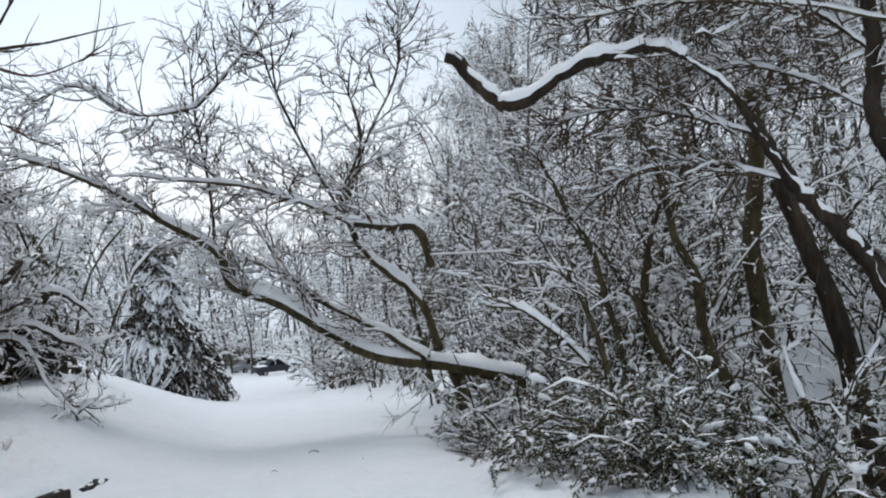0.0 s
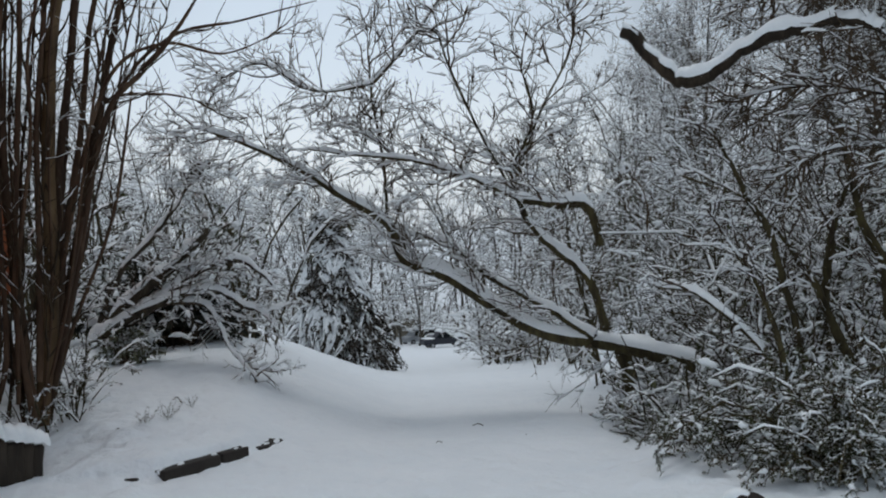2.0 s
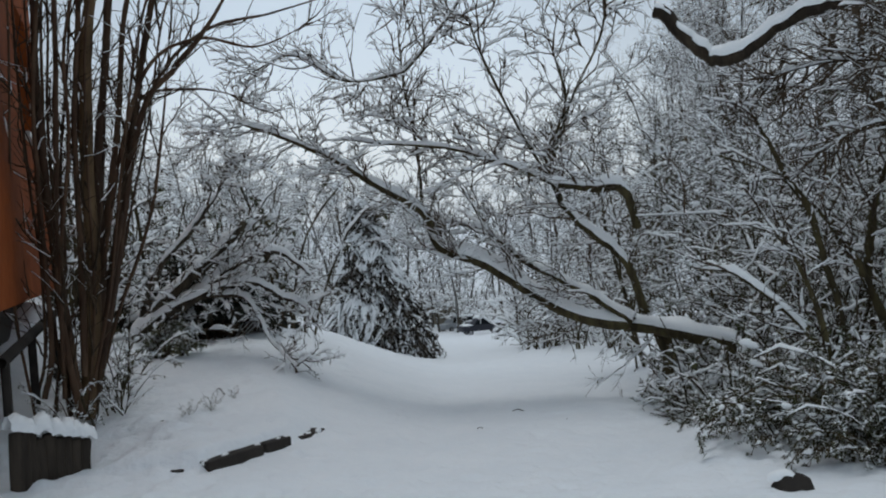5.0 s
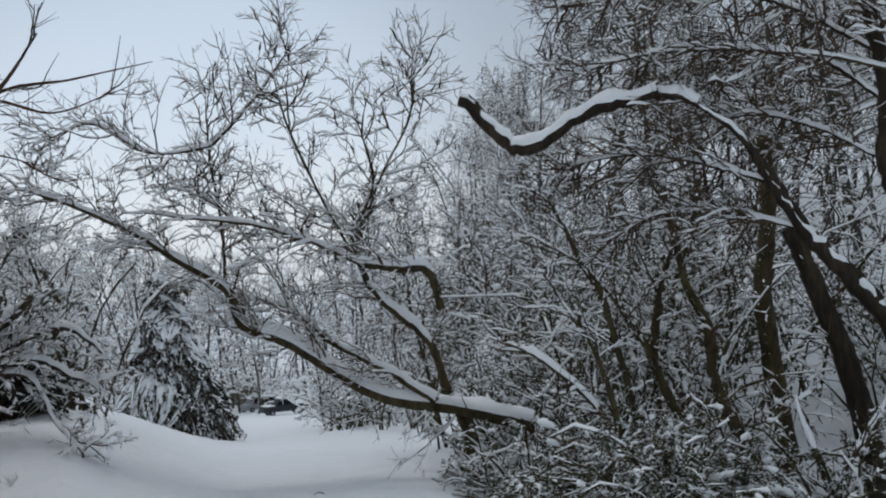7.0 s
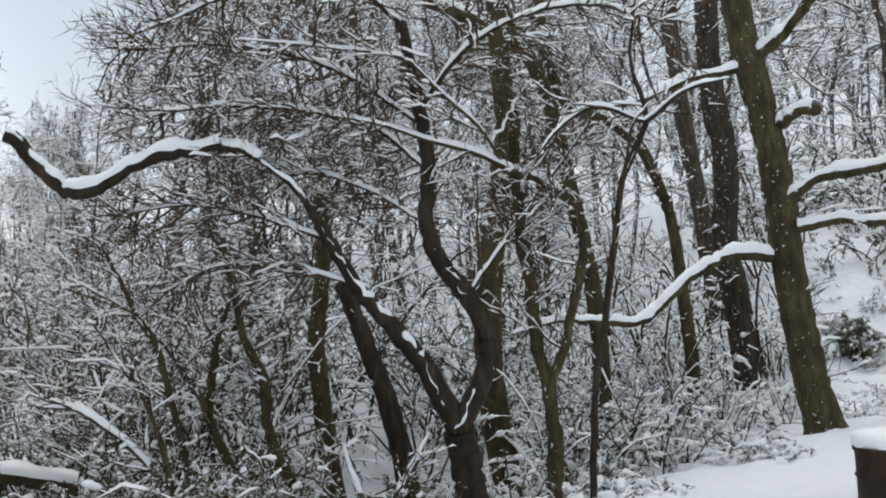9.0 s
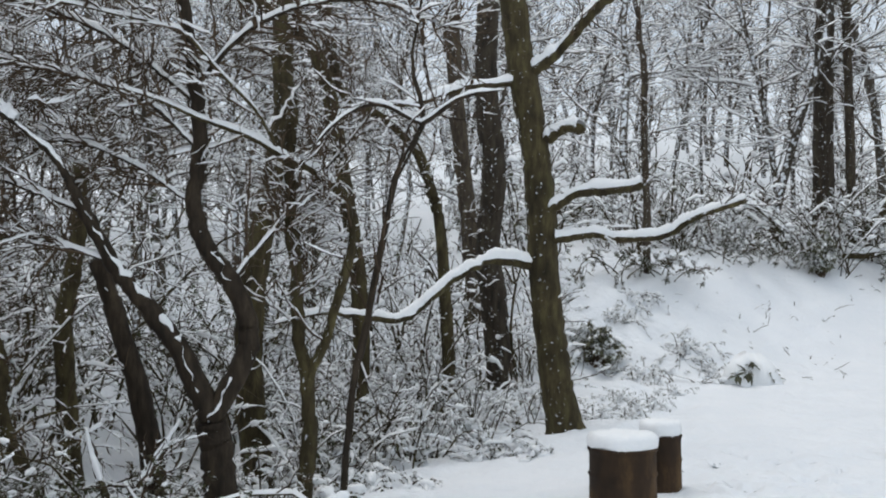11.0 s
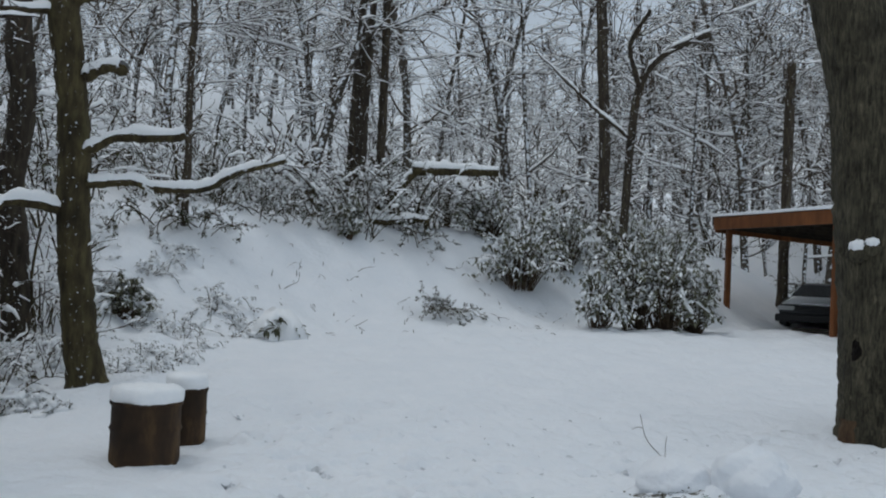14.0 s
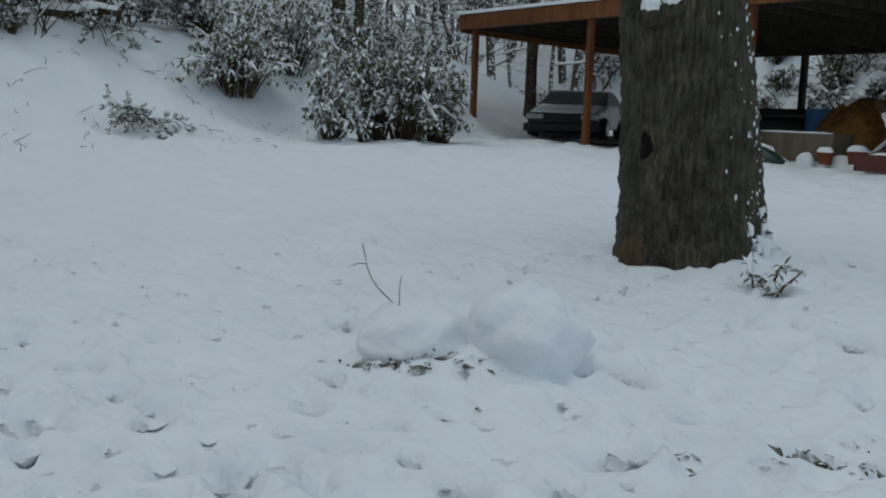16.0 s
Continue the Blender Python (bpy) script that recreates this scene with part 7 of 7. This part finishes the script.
        dirn /= np.linalg.norm(dirn, axis=1, keepdims=True)
        P[:, q] = P[:, q - 1] + dirn * (L / 3)[:, None]
    P[:, 1:, 2] = np.maximum(P[:, 1:, 2], (land(P[:, 1:, 0], P[:, 1:, 1]) + 0.015))
    c = snowy_tubes(P, taper(n, 4, 0.006, 0.003, rng), 0.012, rng, 0.6)
    q = leaf_quads(P[:, [1, 3]], 1, 0.05, rng, 0.4, 0.2)
    c = join([c, (q[0], q[1], q[2] * 1)])
    tagged(new("dead_stalks", raw_mesh("dead_stalks", c[0], c[1], [TWIG, SNOW_SOFT], c[2])), "dead stalks and leaves poking through snow on the bank", "weeds", kind="stuff")


def stick(name, pts, r0, label, twigs=()):
    c = spline(pts, 16)
    t = thing(name, *pts[0], label, "stick", "fallen sticks")
    v, f = tubes((c - np.array(pts[0]))[None], taper(1, 16, r0, r0 * 0.5), 6)
    part_mesh("shaft", raw_mesh("shaft", v, f, [BARK]), t)
    for a in twigs:
        cc = spline(a, 8) - np.array(pts[0])
        v, f = tubes(cc[None], taper(1, 8, r0 * 0.6, r0 * 0.3), 5)
        part_mesh("twig", raw_mesh("twig", v, f, [BARK]), t)


build_heap()
# dark stone at the edge of the drive
stx, sty = polar(-6.1, 5.6)
st = thing("stone", stx, sty, lay(stx, sty), "dark rounded stone half under snow at the drive's edge", "stone", rz=15)
bm = bmesh.new()
lumpy(bm, 0.12, 0.08, 0.07, 61, 24, 8, 0.08, 0.7)
part("rock", bm, DARKBASE, st, smooth=True)
bm = bmesh.new()
lumpy(bm, 0.075, 0.06, 0.035, 62, 22, 6, 0.16, 0.9, -0.02)
for v in bm.verts:
    v.co += Vector((-0.04, 0.02, 0.058))
part("snow_cap", bm, SNOW_SOFT, st, "cap of snow", True)
def gpt(az, d, h=0.0):
    x, y = polar(az, d)
    return (x, y, lay(x, y) + h)


stick("stick", [gpt(-77.9, 7.7, 0.18), gpt(-76.9, 7.7, 0.26), gpt(-76.1, 7.7, 0.38), gpt(-75.75, 7.7, 0.55)], 0.0045, "thin forked stick standing in the snow", ([gpt(-77.2, 7.5, 0.29), gpt(-77.2, 7.5, 0.38), gpt(-77.25, 7.5, 0.44)], [gpt(-75.95, 7.5, 0.49), gpt(-75.6, 7.5, 0.49), gpt(-75.3, 7.5, 0.47)]))
for az, d, da, hh in ((-51.2, 9.2, 0.9, 0.03), (-70.8, 16.8, 0.3, 0.05), (-96.3, 8.2, 0.7, 0.06), (8.4, 9.8, 0.7, 0.06), (6.0, 9.0, 0.3, 0.04), (10.8, 8.6, 0.5, 0.05), (5.2, 9.6, 0.2, 0.05), (28.6, 8.4, 0.7, 0.06), (25.5, 9.4, 0.5, 0.08)):
    stick("twig_in_snow", [gpt(az, d, 0.01), gpt(az + da * 0.5, d + 0.12, hh * 0.5), gpt(az + da, d + 0.05, hh * 0.35)], 0.006, "broken twig lying on the snow")
# sapling at the oak's foot
sx, sy = polar(-91.6, 9.25)
leafy_bush("sapling", sx, sy, 0.22, 0.24, 21, "little leafy sapling in the snow at the oak's foot", 6, 0.06, 0.5, 0.2, "saplings")

# ---------- west side: spruce, house corner, palisade, timber edging ----------
NEEDLE = surface("dark_spruce_needle", [(0.3, (0.026, 0.021, 0.016)), (0.7, (0.082, 0.066, 0.050))], 4, 3, rough=0.7, bump=0.0)


def build_spruce():
    x, y = polar(16.3, 27.2)
    z = lay(x, y) + 0.05
    rng = np.random.default_rng(44)
    t = thing("spruce", x, y, z, "dark spruce with drooping boughs under heavy pads of snow", "tree")
    H, R0 = 4.1, 2.15
    v, f = tubes(np.array([[(0, 0, -0.2), (-0.10, -0.03, 1.5), (-0.28, -0.07, 3.2), (-0.40, -0.11, H)]]), np.array([[0.14, 0.11, 0.06, 0.01]]), 8)
    part_mesh("trunk", raw_mesh("trunk", v, f, [BARK]), t)
    rows = []
    for lev in range(19):
        h = 0.50 + (H - 0.70) * (lev / 18) ** 0.95
        r = R0 * (1 - h / H) ** 0.8 * (1 + 0.13 * math.sin(h * 4.7 + 1)) + 0.14
        nb = 9 if lev < 10 else 7
        for q in range(nb):
            a = 2 * math.pi * (q + rng.uniform(-0.4, 0.4)) / nb + lev * 0.9
            rows.append((h + rng.normal(0, 0.06), a, r * rng.uniform(0.62, 1.15)))
    s = np.linspace(0, 1, 7)
    pads, fringe, tips = [], [], []
    for h, a, L in rows:
        u = np.array([math.cos(a), math.sin(a), 0])
        n = np.array([-math.sin(a), math.cos(a), 0])
        drop = rng.uniform(0.55, 0.95)
        c = u * (L * s * (1 - 0.12 * s))[:, None]
        c[:, 2] = h + 0.12 * L * np.sin(s * 2.4) - drop * L * s ** 1.8
        c[:, :2] += np.array([-0.085, -0.024]) * h
        open_side = (u[0] * -0.55 + u[1] * -0.83)
        gap = abs(h - 2.25) < 0.20 and open_side > -0.1
        w = 0.30 * L * np.sin(np.pi * (0.12 + 0.80 * s)) * rng.uniform(0.75, 1.2) + 0.03
        fringe.append(np.stack([c[2:6], c[2:6]], 1).reshape(-1, 3)[:6])
        for k in (-1.0, -0.55, 0.0, 0.55, 1.0):
            e = c + n * (k * w)[:, None]
            e[:, 2] -= 0.55 * w * k * k
            fringe.append(e[1:7])
        if gap or rng.uniform() > (0.80 if open_side > 0 else 0.25):
            continue
        if h < 1.7 and u[1] < -0.5 and u[0] > -0.25 and rng.uniform() < 0.85:
            continue
        full = rng.uniform(0.7, 1.25)
        for k in (-0.5, 0.0, 0.5):
            e = c[1:6] + n * ((k + rng.normal(0, 0.1)) * w[1:6])[:, None] + np.array([0, 0, 0.05]) + rng.standard_normal((5, 3)) * 0.04
            e[:, 2] -= 0.55 * w[1:6] * k * k
            pads.append((e, np.array([0.3, 0.8, 1.0, 0.8, 0.3]) * (0.055 * L + 0.035) * full * rng.uniform(0.6, 1.3)))
        for k in np.linspace(-1.05, 1.05, 13):
            if rng.uniform() < 0.2:
                continue
            e = c[3:7] + n * ((k + rng.normal(0, 0.08)) * w[3:7])[:, None] + np.array([0, 0, 0.03])
            e[:, 2] -= 0.6 * w[3:7] * k * k
            e = np.vstack([e, e[-1:] + u * 0.05 - np.array([0, 0, rng.uniform(0.05, 0.16)])]) + rng.standard_normal((5, 3)) * 0.02
            pads.append((e, np.array([0.5, 1.0, 0.85, 0.7, 0.2]) * 0.042 * full * rng.uniform(0.6, 1.3)))
    E, Wd = np.array([p[0] for p in pads]), np.array([p[1] for p in pads])
    v, f = tubes(E, Wd, 7, 0.20, rng)
    v = v.reshape(len(E), 5, 7, 3)
    v[..., 2] = E[:, :, None, 2] + (v[..., 2] - E[:, :, None, 2]) * 0.75
    part_mesh("snow_pad", raw_mesh("snow_pad", v.reshape(-1, 3), f, [SNOW_SOFT]), t, "thick pads of snow on the boughs")["kind"] = "stuff"
    B = np.array([f for f in fringe if len(f) == 6])
    c = snowy_tubes(B, taper(len(B), 6, 0.020, 0.010, rng), 0.030, rng, 0.5)
    part_mesh("bough", raw_mesh("bough", c[0], c[1], [NEEDLE, SNOW_SOFT], c[2]), t, "drooping boughs")
    L2 = grow(B, 8, 0.34, 38, rng, 3, 0.15, 1.0, 0.12, -0.18, 0.30)
    c = snowy_tubes(L2, taper(len(L2), 3, 0.016, 0.006, rng), 0.045, rng, 0.22)
    part_mesh("spray", raw_mesh("spray", c[0], c[1], [NEEDLE, SNOW_SOFT], c[2]), t, "hanging sprays tipped with snow")
    q = leaf_quads(L2, 4, 0.15, rng, 0.42, 0.8)
    part_mesh("needle_tuft", raw_mesh("needle_tuft", q[0], q[1], [NEEDLE, SNOW_SOFT], q[2], smooth=False), t)["kind"] = "stuff"


build_spruce()

ORANGE = surface("rust_orange_render", [(0.3, (0.20, 0.047, 0.012)), (0.7, (0.31, 0.082, 0.022))], 2.5, 6, rough=0.85, bump=0.25, bump_scale=30, patches=0.3)


ORANGE.node_tree.nodes["Principled BSDF"].inputs["Specular IOR Level"].default_value = 0.08


def build_house():
    ax, ay = polar(34.15, 12.6)
    bx, by = polar(36.4, 8.4)
    turn = math.degrees(math.atan2(by - ay, bx - ax))
    h = thing("house", ax, ay, lay(ax, ay), "rust-orange house corner with a white-barred window", "house", rz=turn)
    g = -lay(ax, ay)
    L = 6.4

    def slab(name, mat, *a, par=None, bev=0.0, label=""):
        bm = bmesh.new()
        box(bm, *a, bev)
        return part(name, bm, mat, par or h, label)
    # local x runs along the wall towards the yard, local -y points into the house
    w0, w1, s0, s1 = 0.72, 1.75, 2.95, 4.25
    slab("wall", ORANGE, 0, -0.22, 1.30 + g, w0, 0, 6.3 + g)
    slab("wall", ORANGE, w1, -0.22, 1.30 + g, L, 0, 6.3 + g)
    slab("wall", ORANGE, w0, -0.22, 1.30 + g, w1, 0, s0 + g)
    slab("wall", ORANGE, w0, -0.22, s1 + g, w1, 0, 6.3 + g)
    slab("lower_wall", ORANGE, -0.30, -0.26, 1.28 + g, L, 0.035, 2.45 + g, label="slightly proud lower band of wall")
    slab("end_wall", ORANGE, -0.22, -5.0, 1.30 + g, -0.003, -0.225, 6.3 + g)
    # dark colour paints the shadow below the raised wall
    slab("footing", DARKBASE, -0.1, -5.0, -0.1, L, -0.30, 1.29 + g, label="set-back footing, dark colour standing for the shade under the wall")
    win = slab("window", TINT, w0 + 0.05, -0.17, s0 + 0.05 + g, w1 - 0.05, -0.14, s1 - 0.05 + g, label="dark window pane")
    white = coat("window_paint", (0.55, 0.55, 0.53), 0.5)
    for a in ((w0, -0.20, s0, w0 + 0.05, -0.10, s1), (w1 - 0.05, -0.20, s0, w1, -0.10, s1), (w0 + 0.05, -0.20, s0, w1 - 0.05, -0.10, s0 + 0.05), (w0 + 0.05, -0.20, s1 - 0.05, w1 - 0.05, -0.10, s1),
              (w0 + 0.05, -0.135, (s0 + s1) / 2 - 0.02, w1 - 0.05, -0.11, (s0 + s1) / 2 + 0.02), ((w0 + w1) / 2 - 0.015, -0.134, s0 + 0.05, (w0 + w1) / 2 + 0.015, -0.112, s1 - 0.05)):
        slab("frame_bar", white, a[0], a[1], a[2] + g, a[3], a[4], a[5] + g, par=win)
    slab("sill", white, w0 - 0.05, -0.10, s0 - 0.06 + g, w1 + 0.05, 0.06, s0 - 0.003 + g)
    slab("eave", DARKWOOD, -0.45, -5.2, 6.3 + g, L, 0.40, 6.45 + g)
    bm = bmesh.new()
    snow_slab(bm, -0.47, -5.2, L, 0.42, 6.45 + g, 0.14, np.random.default_rng(2), 0.3)
    part("roof_snow", bm, SNOW, h, "snow on the roof edge", True)
    # dark stair rail falling towards the yard
    p0, p1 = polar(34.1, 10.3), polar(36.9, 8.0)
    r = thing("stair_rail", p0[0], p0[1], lay(*p0), "dark timber rail sloping down beside the house", "rail")
    a, b = np.array([0, 0, 0.62]), np.array([p1[0] - p0[0], p1[1] - p0[1], 0.40])
    v, f = tubes(np.array([[a, (a + b) / 2, b]]), np.full((1, 3), 0.045), 6)
    part_mesh("handrail", raw_mesh("handrail", v, f, [DARKBASE]), r)
    for s in (0.05, 0.5, 0.95):
        q = a + (b - a) * s
        v, f = tubes(np.array([[(q[0], q[1], -0.1), (q[0], q[1], q[2] * 0.5), (q[0], q[1], q[2])]]), np.full((1, 3), 0.035), 6)
        part_mesh("post", raw_mesh("post", v, f, [DARKBASE]), r)


build_house()


def build_palisade():
    rng = np.random.default_rng(6)
    x0, y0 = polar(36.6, 7.45)
    t = thing("log_edging", x0, y0, lay(x0, y0), "row of short dark upright logs capped with snow", "edging")
    n = 9
    for i in range(n):
        az = 36.6 - i * 0.42
        x, y = polar(az, 7.45 + 0.03 * i)
        hh = 0.40 - 0.018 * i + rng.uniform(-0.02, 0.02)
        lean = rng.normal(0.03 * (i / n), 0.01)
        P = np.array([[(x - x0, y - y0, -0.1), (x - x0 + lean * 0.3, y - y0, hh * 0.5), (x - x0 + lean, y - y0, hh - 0.02), (x - x0 + lean, y - y0, hh)]])
        v, f = tubes(P, np.array([[0.050, 0.048, 0.047, 0.040]]), 10, 0.04, rng)
        f = np.vstack([f, [[30, 31, 32, 33], [30, 33, 34, 35], [30, 35, 36, 37], [30, 37, 38, 39]]])
        part_mesh("log", raw_mesh("log", v, f, [DARKWOOD]), t)
    c = spline([(polar(36.9 - q * 1.05, 7.45 + 0.06 * q)[0] - x0, polar(36.9 - q * 1.05, 7.45 + 0.06 * q)[1] - y0, 0.40 - 0.04 * q) for q in range(5)], 26)
    c[:, 2] += rng.normal(0, 0.008, 26)
    q = join(snow_caps([c], [np.full(26, 0.065)], 0.075, rng))
    part_mesh("snow_cap", raw_mesh("snow_cap", q[0], q[1], [SNOW_SOFT]), t, "band of snow on the log tops")


build_palisade()


def build_timbers():
    rng = np.random.default_rng(16)
    runs = ((29.2, 7.35, 27.9, 7.30, 0.0), (27.0, 7.22, 23.9, 7.62, 0.05), (23.75, 7.66, 22.3, 7.85, 0.035), (21.7, 8.05, 20.4, 8.35, 0.02))
    for a0, d0, a1, d1, h in runs:
        p, q = polar(a0, d0), polar(a1, d1)
        z0, z1 = lay(*p), lay(*q)
        t = thing("edging_timber", p[0], p[1], min(z0, z1) - 0.055, "dark landscape timber half buried in snow along the drive", "timber", "timbers along the drive", rz=math.degrees(math.atan2(q[1] - p[1], q[0] - p[0])))
        L = math.hypot(q[0] - p[0], q[1] - p[1])
        bm = bmesh.new()
        box(bm, 0, -0.07, -0.12, L, 0.07, h + 0.06, 0.012)
        part("beam", bm, DARKBASE, t)
        # crumbs of snow clinging to the top edge
        n = int(L * 9)
        q = np.stack([rng.uniform(0, L, n), rng.uniform(-0.06, 0.0, n), np.full(n, h + 0.055)], 1)
        sz = rng.uniform(0.012, 0.035, n)
        P = np.stack([q + np.array([e, 0, 0]) * sz[:, None] + rng.standard_normal((n, 3)) * 0.004 for e in (-1.5, -0.6, 0.6, 1.5)], 1)
        v, f = tubes(P, np.stack([0.2 * sz, 0.8 * sz, 0.75 * sz, 0.2 * sz], 1), 7, 0.12, rng)
        part_mesh("snow_crumb", raw_mesh("snow_crumb", v, f, [SNOW_SOFT]), t, "crumbs of snow")["kind"] = "stuff"


build_timbers()
# evergreen under the bowed shrub, its leaves coloured dark for the shade there
SHADE_LEAF = surface("evergreen_shade_tone", [(0.3, (0.010, 0.011, 0.008)), (0.7, (0.030, 0.032, 0.022))], 3, 3, rough=0.8, bump=0.0)
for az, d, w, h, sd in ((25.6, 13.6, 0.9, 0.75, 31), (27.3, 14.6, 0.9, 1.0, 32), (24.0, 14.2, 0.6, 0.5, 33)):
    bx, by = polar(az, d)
    leafy_bush("hollow_evergreen", bx, by, w, h, sd, "evergreen coloured dark for the shade under a bowed shrub", 130, 0.12, 0.06, 0.3, "dark evergreens on the bank", None, SHADE_LEAF)
bx, by = polar(28.2, 11.9)
leafy_bush("rounded_evergreen", bx, by, 0.34, 0.42, 34, "small rounded evergreen beside the bank", 80, 0.08, 0.4, 0.4, "dark evergreens on the bank")
for az, d, sc in ((31.2, 9.4, 0.42), (32.0, 9.7, 0.4), (31.0, 10.2, 0.5), (33.2, 9.0, 0.35), (26.3, 8.8, 0.10), (27.6, 8.6, 0.09), (25.0, 9.2, 0.07)):
    bx, by = polar(az, d)
    plant_brush(BRUSH[2], bx, by, sc, az * 31, "dead leafy weeds poking through the snow", "weeds by the house", "weed_clump")
